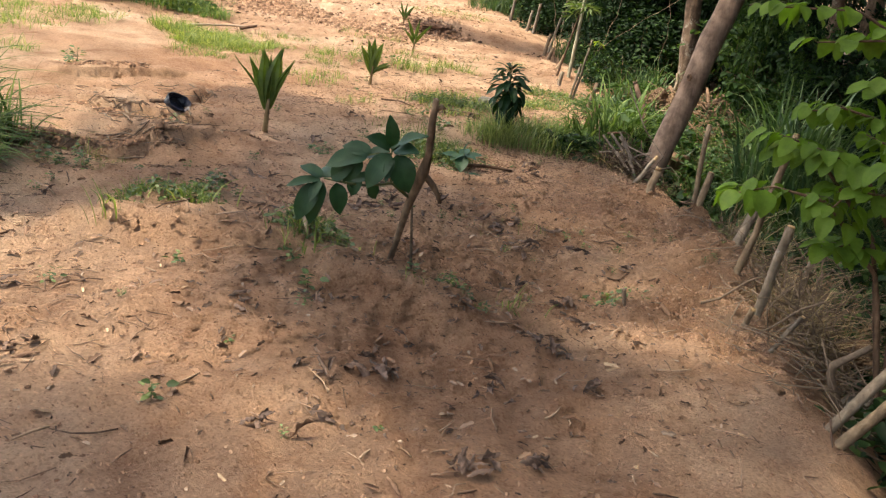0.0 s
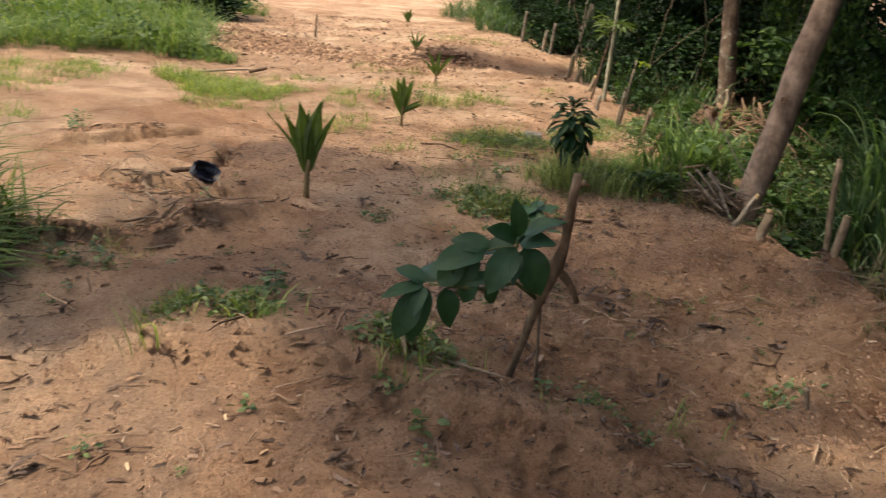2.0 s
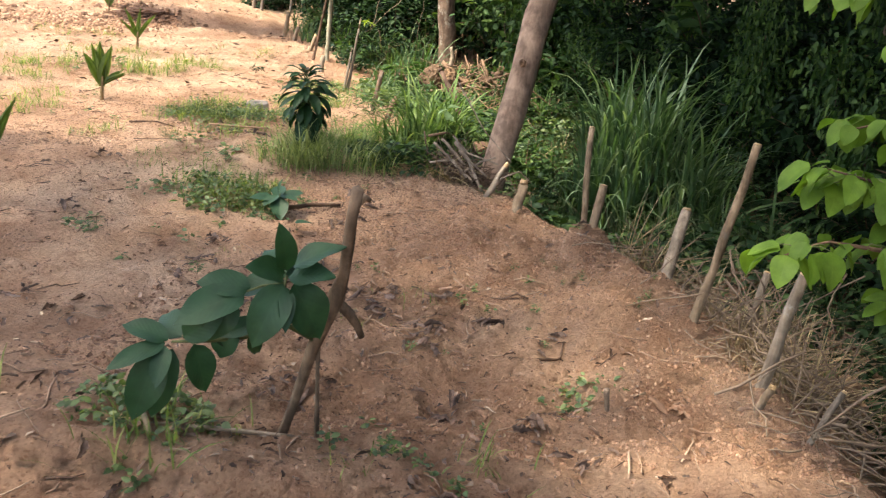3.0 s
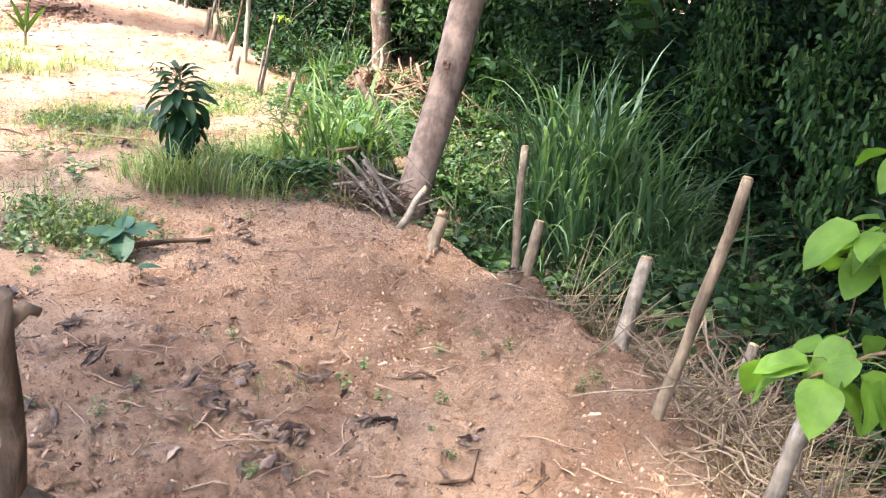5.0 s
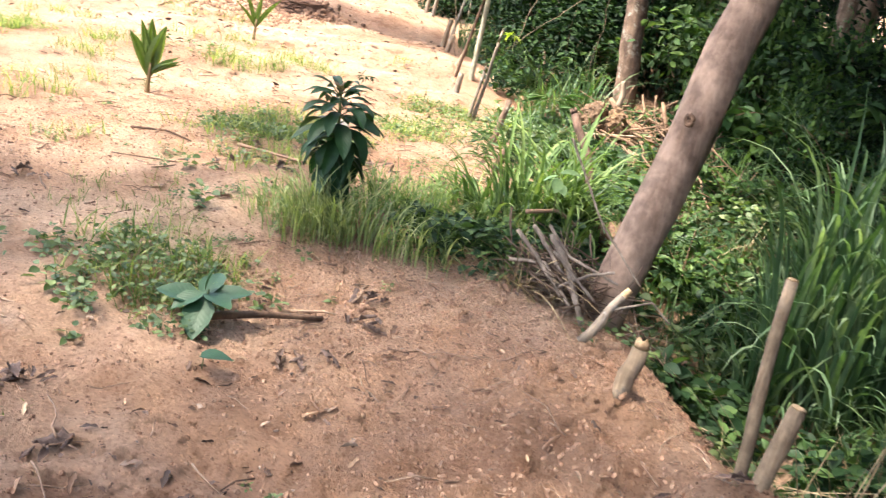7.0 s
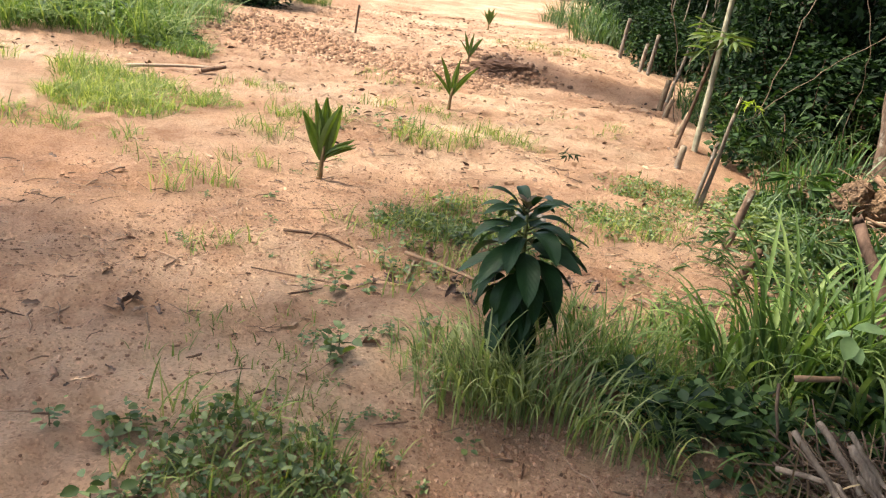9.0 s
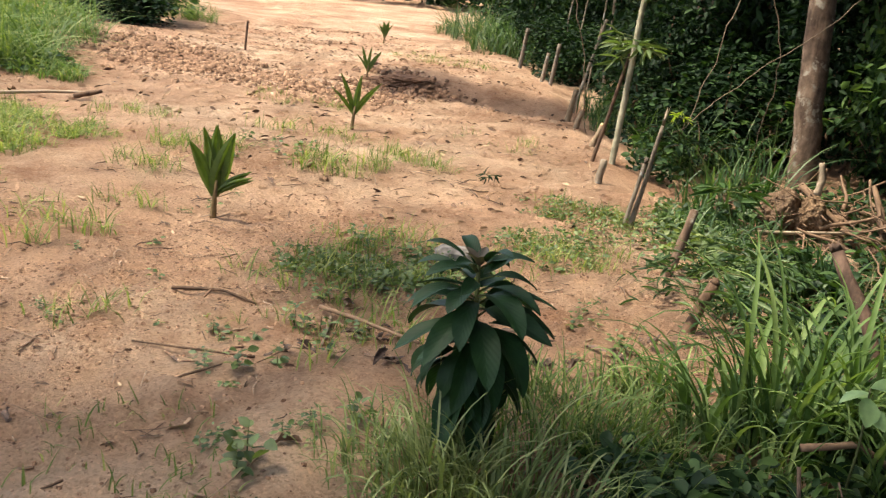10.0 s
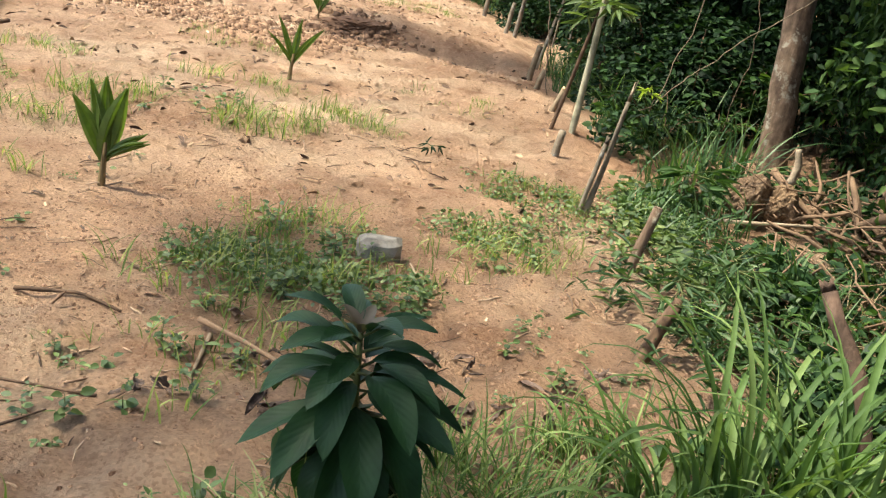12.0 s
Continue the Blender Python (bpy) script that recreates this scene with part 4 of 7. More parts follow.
# trees beside the field whose shade lies over the ground
tree("shade_tree", -8.2, 0.4, [(0, 0, -0.3), (0, 0, 0), (0.1, 0.3, 3.2), (0.3, 1.0, 7.2), (0.4, 1.8, 12.5)], [0.32, 0.26, 0.22, 0.18, 0.06],
     crown_over(12.4, [(-3.9, 6.5, 1.2, 1.0), (-3.0, 5.1, 0.9, 2.0), (-2.7, 4.2, 0.4, 3.0), (-4.9, 7.4, 0.75, 1.1), (-5.5, 7.8, 0.5, 1.0), (-4.1, 4.6, 0.7, 1.2), (-4.6, 4.0, 0.5, 1.5), (-3.5, 4.35, 0.4, 2.5), (-3.6, 7.4, 0.55, 1.0),
                     (-4.1, 9.9, 0.55, 2.2), (-3.6, 9.3, 0.45, 1.5), (-3.0, 8.6, 0.4, 1.2), (-3.55, 8.3, 0.45, 0.5), (-2.8, 7.5, 0.5, 1.1)], -8.2, 0.4), 1, 0.15,
     "broad leafy tree shading the sandy ground", ROUGH_BARK, SHADED_FOREST_LEAF, 33)
tree("shade_tree", 2.3, 3.0, [(0, 0, -0.3), (0, 0, 0), (-0.3, 0.1, 3.2), (-1.6, 0.5, 7.0), (-4.0, 0.9, 11.5)], [0.32, 0.26, 0.22, 0.18, 0.07],
     crown_over(12.4, [(-2.0, 6.4, 1.0, 0.75), (-1.2, 5.5, 1.1, 0.55), (-0.3, 6.2, 0.9, 0.6), (-2.1, 5.0, 0.8, 1.8), (-1.6, 4.3, 0.6, 1.8), (-2.0, 3.8, 0.5, 4.0), (-1.4, 3.6, 0.5, 4.0), (-0.85, 3.5, 0.4, 3.2), (-1.55, 3.1, 0.32, 3.6), (-2.15, 3.25, 0.25, 2.5), (-1.0, 3.0, 0.35, 3.0),
                     (-0.72, 2.7, 0.28, 2.2), (0.05, 3.1, 0.4, 1.3), (0.35, 3.55, 0.4, 1.3), (-0.15, 2.65, 0.3, 1.2), (-2.0, 1.7, 0.45, 3.0), (-1.2, 1.5, 0.3, 3.0), (-0.5, 1.8, 0.6, 2.4), (-0.7, 4.6, 0.6, 0.4), (-0.2, 3.8, 0.6, 0.45), (-2.25, 5.6, 0.5, 1.0), (0.7, 4.5, 0.8, 1.5), (0.9, 6.6, 1.6, 2.0)], 2.3, 3.0), 1, 0.15,
     "broad leafy tree shading the path by the fence", ROUGH_BARK, SHADED_FOREST_LEAF, 34)
tree("shade_tree", -3.6, 20.8, [(0, 0, -0.3), (0, 0, 0), (-0.4, -0.4, 3.5), (-2.0, -1.4, 8.0), (-4.4, -2.4, 13.0)], [0.3, 0.22, 0.18, 0.15, 0.06],
     crown_over(14.0, [(-7.6, 18.3, 1.1, 1.6), (-6.3, 18.0, 1.0, 1.8), (-5.1, 18.1, 1.0, 2.2), (-4.6, 16.6, 0.7, 1.2)], -3.6, 20.8), 1, 0.2, "tall leafy tree at the forest edge", ROUGH_BARK, SHADED_FOREST_LEAF, 35)


# ---------------------------------------------------------------- forest and thickets
def thicket_meshes(seed, count, leaf, kind, h=2.0, r=1.0):
    rng = np.random.RandomState(seed)
    blobs = [(rng.uniform(-0.6, 0.6) * r, rng.uniform(-0.6, 0.6) * r, h * u, r * rng.uniform(0.45, 0.7), r * rng.uniform(0.45, 0.7), h * 0.18) for u in np.linspace(0.12, 0.9, 9)]
    crown = crown_leaves(blobs, count, leaf, rng, kind, 1.05)
    stems = join([tube(bent((rng.uniform(-0.2, 0.2), rng.uniform(-0.2, 0.2), -0.3), b[:3], 6, 0.1, rng), np.linspace(0.022, 0.006, 6), 6) for b in blobs])
    return stems, crown


THICKETS = [thicket_meshes(41, 3200, 0.098, "simple"), thicket_meshes(42, 2700, 0.125, "simple"), thicket_meshes(43, 3600, 0.082, "simple"), thicket_meshes(44, 2100, 0.15, "simple"), thicket_meshes(45, 1100, 0.19, "simple"), thicket_meshes(46, 950, 0.21, "simple")]
SOURCE = {}


def thicket(x, y, kind, scale, height, turn, mat, label, group):
    key = (kind, mat.name)
    if key not in SOURCE:
        SOURCE[key] = (link_mesh("stem", *THICKETS[kind][0], BROWN_BRANCH), link_mesh("foliage", *THICKETS[kind][1], mat))
    root = empty("forest_shrub", x, y, gz(x, y), label, "shrub", group)
    for nm, me in zip(("stem", "foliage"), SOURCE[key]):
        ob = new(nm, me)
        ob.parent = root
    root.rotation_euler = (0, 0, turn)
    root.scale = (scale, scale, height)
    return root


def forest():
    rng = np.random.RandomState(77)
    dark, light = "dense forest shrub behind the fence, leaves coloured dark for shade", "light green leafy shrub at the forest edge"
    # front row, then deeper rows that close the view
    for row, (off, step, jitter) in enumerate([(3.0, 1.5, 0.8), (5.0, 1.3, 0.7), (7.0, 1.8, 0.8)]):
        y = -3.0
        while y < 36:
            o = off + (0.9 if y < 16.6 else -1.4) + (0.5 if 4 < y < 10 and row == 0 else 0)
            x = float(np.interp(y, FENCE_Y, FENCE_X)) + o + rng.uniform(-jitter, jitter) * 0.6
            k = rng.randint(4)
            k = 2 * (k % 2) if row == 2 else k
            # a few front shrubs take the lighter leaf tone, as if sunlit
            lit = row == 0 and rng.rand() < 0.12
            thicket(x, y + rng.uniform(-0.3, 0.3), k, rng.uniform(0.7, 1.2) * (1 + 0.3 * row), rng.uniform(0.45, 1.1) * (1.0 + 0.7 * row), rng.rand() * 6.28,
                    LIGHT_FOREST_LEAF if lit else SHADED_FOREST_LEAF, light if lit else dark, "forest shrubs")
            y += step * rng.uniform(0.85, 1.15)
    for k in range(13):
        y = -2 + 3.1 * k
        x = float(np.interp(y, FENCE_Y, FENCE_X)) + rng.uniform(4.5, 7.5)
        h = rng.uniform(6, 9)
        blobs = [(rng.uniform(-1.6, 1.2), rng.uniform(-1.6, 1.6), h * u, rng.uniform(1.2, 1.9), rng.uniform(1.2, 1.9), 1.1) for u in (0.45, 0.6, 0.72, 0.85, 0.95)]
        # unseen clumps reaching over the edge, added to darken the shrubs below
        blobs += [(-rng.uniform(2.2, 4.2), rng.uniform(-1.5, 1.5), h * rng.uniform(0.62, 0.8), 1.3, 1.3, 0.7) for _ in range(4)]
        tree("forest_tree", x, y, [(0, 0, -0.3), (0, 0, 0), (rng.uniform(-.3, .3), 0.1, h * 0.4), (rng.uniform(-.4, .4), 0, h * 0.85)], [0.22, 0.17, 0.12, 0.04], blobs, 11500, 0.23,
             "tall forest tree with a dense crown, leaves coloured dark for shade", ROUGH_BARK, SHADED_FOREST_LEAF, 100 + k, "forest trees")
    # overhanging crowns above the view, added to keep sky light off the forest edge
    for k in (0, 1, 2, 4, 5, 6, 7, 8):
        y = -1.5 + 3.2 * k + (2.4 if k > 2 else 0)
        fx = float(np.interp(y, FENCE_Y, FENCE_X))
        x = fx + rng.uniform(3.6, 4.6)
        blobs = [(rng.uniform(-2.4, 1.2), rng.uniform(-1.7, 1.7), rng.uniform(4.2, 6.2), rng.uniform(0.9, 1.4), rng.uniform(0.9, 1.4), 0.5) for _ in range(7)]
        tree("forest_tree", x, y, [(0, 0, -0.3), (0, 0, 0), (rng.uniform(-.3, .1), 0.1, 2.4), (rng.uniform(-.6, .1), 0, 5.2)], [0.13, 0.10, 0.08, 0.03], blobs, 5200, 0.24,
             "slender forest tree with an unseen crown added to shade the bank", ROUGH_BARK, SHADED_FOREST_LEAF, 150 + k, "forest trees")
    # slim bare stems in front of the dark
    for k in range(5):
        y = rng.uniform(17, 26)
        x = float(np.interp(y, FENCE_Y, FENCE_X)) + rng.uniform(0.9, 2.4)
        stake((x, y, gz(x, y)), (x + rng.uniform(-0.4, 0.4), y, gz(x, y) + rng.uniform(1.5, 3.2)), rng.uniform(0.012, 0.03), "slim bare sapling stem at the forest edge", GREY_STAKE, 300 + k,
              0, 0.06, "slim stems of the forest edge", "bare_stem", 0.5, False)
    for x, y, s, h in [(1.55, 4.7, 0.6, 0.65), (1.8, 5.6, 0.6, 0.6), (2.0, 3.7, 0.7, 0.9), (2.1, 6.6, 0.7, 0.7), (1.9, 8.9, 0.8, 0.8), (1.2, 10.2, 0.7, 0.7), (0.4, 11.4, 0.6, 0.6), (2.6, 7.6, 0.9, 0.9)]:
        thicket(x, y, rng.randint(4), s, h, rng.rand() * 6.28, SHADED_FOREST_LEAF, dark, "forest shrubs")
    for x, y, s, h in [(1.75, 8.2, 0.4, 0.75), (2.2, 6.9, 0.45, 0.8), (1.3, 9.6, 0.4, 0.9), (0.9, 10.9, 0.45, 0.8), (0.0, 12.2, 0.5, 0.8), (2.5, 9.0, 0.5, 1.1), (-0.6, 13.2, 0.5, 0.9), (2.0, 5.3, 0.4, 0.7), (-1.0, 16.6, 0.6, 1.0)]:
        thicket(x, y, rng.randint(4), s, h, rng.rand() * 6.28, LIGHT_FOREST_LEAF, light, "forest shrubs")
    # bushes across the far field
    far = [(-16.1, 19.9, 1.1, 0.5), (-17.7, 20.9, 1.3, 0.7), (-15.2, 20.2, 0.7, 0.32), (-16.7, 21.8, 1.0, 0.5), (-23, 19, 1.4, 0.7), (-26, 23, 1.5, 0.9)]
    for k, (x, y, s, h) in enumerate(far):
        thicket(x, y, 4 + k % 2, s, h, k * 1.3, LIGHT_FOREST_LEAF if k % 2 else SHADED_FOREST_LEAF, "rounded green bush at the far side of the field", "far bushes")
    for k in range(34):
        a = math.radians(-20 + 4.3 * k)
        dist = rng.uniform(48, 62)
        x, y = -3 - dist * math.sin(a), 6 + dist * math.cos(a)
        thicket(x, y, 4 + k % 2, rng.uniform(3.0, 4.2), rng.uniform(1.8, 3.2), rng.rand() * 6.28, SHADED_FOREST_LEAF, "far line of dark trees closing the field", "far bushes")


forest()


def spray_mesh(seed, stems, height, leaf, ratio, pairs, arch):
    """Arching stems with leaves in two rows along them."""
    rng = np.random.RandomState(seed)
    wood, P, D, L = [], [], [], []
    for k in range(stems):
        a = k * 2.4 + rng.normal() * 0.4
        h = height * rng.uniform(0.6, 1.1)
        t = np.linspace(0, 1, 14)
        phi = 0.15 + 0.2 * rng.rand() + arch * rng.uniform(0.7, 1.2) * t ** 1.6
        out, up = np.cumsum(np.sin(phi)) * h / 14, np.cumsum(np.cos(phi)) * h / 14
        c = np.stack([np.cos(a) * out, np.sin(a) * out, up], 1)
        wood.append(tube(c, np.linspace(0.008, 0.002, 14), 5))
        for j in range(pairs):
            u = rng.uniform(0.3, 1.0)
            q = c[int(u * 13)]
            b = a + (1 if j % 2 else -1) * rng.uniform(0.7, 1.5)
            P.append(q)
            D.append((math.cos(b), math.sin(b), rng.uniform(-0.5, 0.35)))
            L.append(leaf * rng.uniform(0.6, 1.15))
    L = np.array(L)
    return wood, leaves("lance", np.array(P), np.array(D), L, L * ratio, rng, 0.35, 0.3)


SPRAYS = [spray_mesh(91, 9, 0.9, 0.13, 0.46, 24, 1.3), spray_mesh(92, 12, 0.75, 0.10, 0.5, 26, 1.5), spray_mesh(93, 8, 1.0, 0.17, 0.3, 22, 1.6), spray_mesh(94, 14, 0.6, 0.085, 0.55, 26, 1.2)]


def leafy_edge():
    rng = np.random.RandomState(94)
    made = {}
    glossy, fresh = "glossy dark-leaved sapling at the forest edge", "light green leafy sapling at the forest edge"
    # x, y, form, size, light
    spots = [(1.55, 8.15, 0, 0.9, 0), (1.75, 7.6, 0, 1.0, 0), (1.35, 8.9, 1, 1.1, 1), (0.75, 9.35, 1, 1.0, 1), (0.2, 9.9, 3, 1.1, 1), (1.9, 8.7, 0, 1.4, 0), (1.7, 6.7, 1, 1.1, 0), (1.45, 7.1, 3, 1.0, 0), (1.9, 6.0, 0, 1.2, 0), (2.2, 7.2, 1, 1.5, 0),
             (-0.35, 9.2, 3, 0.9, 1), (-0.75, 9.6, 3, 0.9, 1), (0.9, 10.2, 0, 1.3, 1), (1.6, 9.7, 1, 1.5, 0), (0.3, 11.0, 0, 1.2, 1), (-0.5, 11.3, 3, 1.1, 1), (-0.2, 12.2, 0, 0.8, 0), (-0.55, 11.9, 3, 0.7, 0),
             (-2.45, 15.9, 1, 1.1, 1), (-2.85, 16.3, 0, 1.2, 0), (-1.2, 16.2, 1, 1.2, 0), (-2.3, 16.8, 0, 1.5, 1), (-3.2, 15.8, 2, 0.9, 0), (-2.9, 15.2, 2, 0.8, 0), (-3.6, 17.2, 2, 1.1, 0), (-0.6, 15.2, 0, 1.3, 0), (0.3, 13.9, 1, 1.2, 0), (-4.4, 18.6, 1, 1.3, 1),
             (1.25, 5.4, 1, 0.9, 0), (1.3, 4.6, 0, 1.0, 0), (1.5, 3.9, 1, 1.2, 0), (0.7, 11.7, 1, 2.0, 1), (1.3, 11.2, 0, 2.2, 1), (0.1, 12.6, 1, 1.9, 1), (1.9, 10.6, 0, 2.0, 1), (-0.3, 13.0, 3, 2.2, 1), (-1.15, 11.4, 3, 0.6, 1), (-1.45, 11.0, 2, 0.45, 1), (-1.9, 10.4, 2, 0.45, 1), (-0.9, 10.3, 3, 0.7, 1)]
    for x, y, form, size, lit in spots:
        if (form, lit) not in made:
            made[form, lit] = [("stem", link_mesh("stem", *w, BROWN_BRANCH)) for w in SPRAYS[form][0]] + [("foliage", link_mesh("foliage", *SPRAYS[form][1], LIGHT_FOREST_LEAF if lit else SHADED_FOREST_LEAF))]
        root = empty("leafy_sapling", x, y, gz(x, y) - 0.02, fresh if lit else glossy, "sapling", "leafy saplings of the forest edge")
        for nm, me in made[form, lit]:
            ob = new(nm, me)
            ob.parent = root
        root.rotation_euler, root.scale = (0, 0, rng.rand() * 6.28), (size, size, size * rng.uniform(0.8, 1.15))


leafy_edge()


# ---------------------------------------------------------------- grass
MOUND_GRASS = leaf_material("mound_grass", (0.045, 0.085, 0.025), (0.09, 0.15, 0.045), (0.22, 0.26, 0.10), 0.35, 0.6, 0.0, 0.2)
CLUMP_GRASS = leaf_material("clump_grass", (0.032, 0.070, 0.030), (0.070, 0.128, 0.060), (0.22, 0.30, 0.185), 0.38, 0.45, 0.0, 0.35)
EDGE_GRASS = leaf_material("edge_grass", (0.03, 0.06, 0.014), (0.07, 0.115, 0.028), (0.17, 0.22, 0.07), 0.35, 0.6, 0.0, 0.15)
PALE_GRASS = leaf_material("pale_grass", (0.10, 0.14, 0.05), (0.20, 0.25, 0.10), (0.42, 0.44, 0.24), 0.35, 0.5, 0.0, 0.3)
BROAD_GRASS = leaf_material("broad_grass", (0.05, 0.095, 0.03), (0.095, 0.16, 0.05), (0.20, 0.27, 0.105), 0.38, 0.6, 0.0, 0.2)


def scatter(rng, n, cx, cy, rx, ry, turn=0.0):
    """Places spread over an uneven ellipse, gathered in clumps."""
    k = max(1, n // 14)
    a, r = rng.random(k) * 2 * np.pi, np.sqrt(rng.random(k))
    c = np.stack([np.cos(a) * r * rx, np.sin(a) * r * ry], 1)
    p = np.repeat(c, 14, 0) + rng.normal(size=(k * 14, 2)) * 0.045 * (1 + min(rx, ry))
    co, si = math.cos(turn), math.sin(turn)
    return np.stack([cx + p[:, 0] * co - p[:, 1] * si, cy + p[:, 0] * si + p[:, 1] * co], 1)


def grass(label, patches, material, height, width, seed, lean=0.35, droop=0.5, seg=5, name="grass", power=2.2):
    """patches: x, y, rx, ry, blades, height factor."""
    rng = np.random.RandomState(seed)
    P, H = [], []
    for x, y, rx, ry, n, f in patches:
        xy = scatter(rng, n, x, y, rx, ry, rng.uniform(-0.4, 0.4))
        P.append(on_ground(xy, -0.01))
        H.append(f * np.repeat(0.42 + 0.95 * rng.random(len(xy) // 14), 14))
    P, H = np.concatenate(P), np.concatenate(H)
    n = len(P)
    L = height * H * (0.45 + 0.75 * rng.random(n))
    v, f = blades(P, rng.random(n) * 6.28, L, width * (0.6 + 0.7 * rng.random(n)) * np.minimum(1.2, 0.6 + 0.4 * H), lean * rng.random(n), droop * rng.random(n) ** 0.8, seg, power)
    ob = mesh_thing(name, (v, f), material, smooth=True)
    return tagged(ob, label, "grass", kind="stuff")


def arching_grass(label, patches, material, seed, name="tall_grass"):
    """patches: x, y, rx, ry, blades, length, width, lean, bend, power."""
    rng = np.random.RandomState(seed)
    pieces = []
    for x, y, rx, ry, n, ln, wd, lean, bend, power in patches:
        xy = scatter(rng, n, x, y, rx, ry, rng.uniform(-0.3, 0.3))
        m = len(xy)
        out = np.arctan2((xy[:, 1] - y) / ry, (xy[:, 0] - x) / rx) + rng.normal(size=m) * 0.9
        pieces.append(arching(on_ground(xy, -0.01), out, ln * np.repeat(rng.uniform(0.45, 1.15, m // 14), 14) * rng.uniform(0.6, 1.12, m), wd * rng.uniform(0.6, 1.2, m), lean * np.abs(rng.normal(size=m)), bend * rng.uniform(0.35, 1.25, m), power))
    return tagged(mesh_thing(name, join(pieces), material), label, "grass", kind="stuff")


arching_grass("pale drooping grass in front of the dark shrub", [(-2.62, 7.88, 0.22, 0.10, 168, 0.46, 0.0085, 0.2, 2.4, 1.9), (-2.36, 7.94, 0.24, 0.12, 210, 0.46, 0.0085, 0.2, 2.4, 1.9), (-2.85, 7.95, 0.16, 0.10, 84, 0.32, 0.007, 0.2, 2.4, 1.9), (-1.95, 7.98, 0.15, 0.06, 28, 0.32, 0.007, 0.2, 2.4, 1.9)], PALE_GRASS, 201, "grass")
arching_grass("fresh arching grass round the dark shrub", [(-2.75, 8.0, 0.25, 0.14, 70, 0.30, 0.006, 0.35, 2.2, 1.7), (-2.25, 8.25, 0.40, 0.2, 112, 0.36, 0.006, 0.35, 2.2, 1.6), (-2.3, 8.62, 0.32, 0.26, 420, 0.29, 0.006, 0.4, 2.1, 1.6), (-1.95, 8.5, 0.25, 0.18, 70, 0.34, 0.007, 0.4, 2.2, 1.6),
      (-1.55, 8.8, 0.35, 0.35, 56, 0.42, 0.008, 0.4, 2.2, 1.6), (-2.55, 8.5, 0.4, 0.25, 308, 0.29, 0.006, 0.4, 2.0, 1.7), (-1.75, 9.2, 0.4, 0.4, 126, 0.36, 0.008, 0.4, 2.1, 1.6), (-2.15, 8.1, 0.25, 0.12, 28, 0.26, 0.006, 0.5, 2.2, 1.6), (-2.1, 8.95, 0.3, 0.25, 168, 0.28, 0.007, 0.5, 2.0, 1.6)], SHADED_GRASS, 221, "grass")
arching_grass("tall arching grass clump with broad drooping tips behind the stakes", [(-0.08, 8.55, 0.28, 0.25, 190, 1.4, 0.032, 0.10, 2.3, 3.2), (0.22, 8.65, 0.26, 0.26, 260, 1.5, 0.034, 0.12, 2.3, 3.4), (0.5, 8.55, 0.26, 0.3, 170, 1.35, 0.030, 0.22, 2.4, 2.6),
      (0.1, 8.4, 0.45, 0.25, 210, 0.85, 0.028, 0.25, 2.6, 2.4), (0.75, 8.5, 0.25, 0.3, 56, 1.1, 0.018, 0.35, 1.5, 1.6), (-0.3, 8.75, 0.2, 0.25, 28, 0.65, 0.026, 0.25, 2.4, 2.2), (1.1, 8.0, 0.4, 0.4, 42, 0.85, 0.014, 0.6, 1.4, 1.4)], CLUMP_GRASS, 203)
arching_grass("broad-bladed light green grass beside the stick pile", [(-1.74, 8.88, 0.14, 0.12, 84, 0.82, 0.024, 0.16, 2.6, 2.0), (-1.58, 9.0, 0.14, 0.13, 70, 0.85, 0.024, 0.16, 2.6, 2.0), (-1.46, 9.0, 0.13, 0.12, 56, 0.80, 0.022, 0.16, 2.6, 2.0), (-1.92, 8.72, 0.12, 0.12, 28, 0.50, 0.028, 0.25, 2.5, 1.7),
      (-1.46, 8.72, 0.14, 0.14, 14, 0.55, 0.022, 0.3, 2.6, 1.6), (-2.02, 9.05, 0.2, 0.18, 28, 0.40, 0.020, 0.3, 2.5, 1.6), (-1.5, 8.3, 0.18, 0.15, 14, 0.45, 0.018, 0.6, 2.2, 1.4), (-1.72, 8.5, 0.25, 0.16, 28, 0.40, 0.018, 0.5, 2.4, 1.5)], BROAD_GRASS, 202, "grass")
grass("dark drooping grass below the bank", [(0.9, 8.1, 0.35, 0.3, 70, 0.8), (1.3, 7.4, 0.45, 0.5, 84, 0.6), (1.5, 6.6, 0.4, 0.6, 70, 0.6)], TALL_GRASS, 0.8, 0.024, 233, 0.5, 0.95, 9, "tall_grass", 2.4)
grass("fine grass under the tall clump", [(0.1, 8.2, 0.5, 0.4, 300, 1.0), (0.9, 8.0, 0.6, 0.5, 320, 1.0), (1.4, 7.0, 0.5, 0.7, 300, 1.0), (-0.5, 8.9, 0.4, 0.5, 260, 0.8), (0.4, 9.6, 0.7, 0.5, 260, 1.0)], TALL_GRASS, 0.45, 0.012, 213, 0.7, 0.8, 5)
grass("dense tall grass clump at the edge of the sandy plot", [(-5.15, 3.35, 0.45, 0.38, 900, 0.95), (-5.6, 3.75, 0.5, 0.45, 900, 1.15), (-5.1, 3.95, 0.35, 0.35, 560, 0.85), (-6.0, 3.1, 0.5, 0.5, 700, 1.1), (-6.2, 4.2, 0.4, 0.5, 420, 1.25), (-4.75, 3.6, 0.22, 0.22, 320, 0.7),
      (-6.6, 3.6, 0.4, 0.6, 300, 1.3)], EDGE_GRASS, 0.60, 0.018, 204, 0.6, 0.95, 7, "tall_grass")
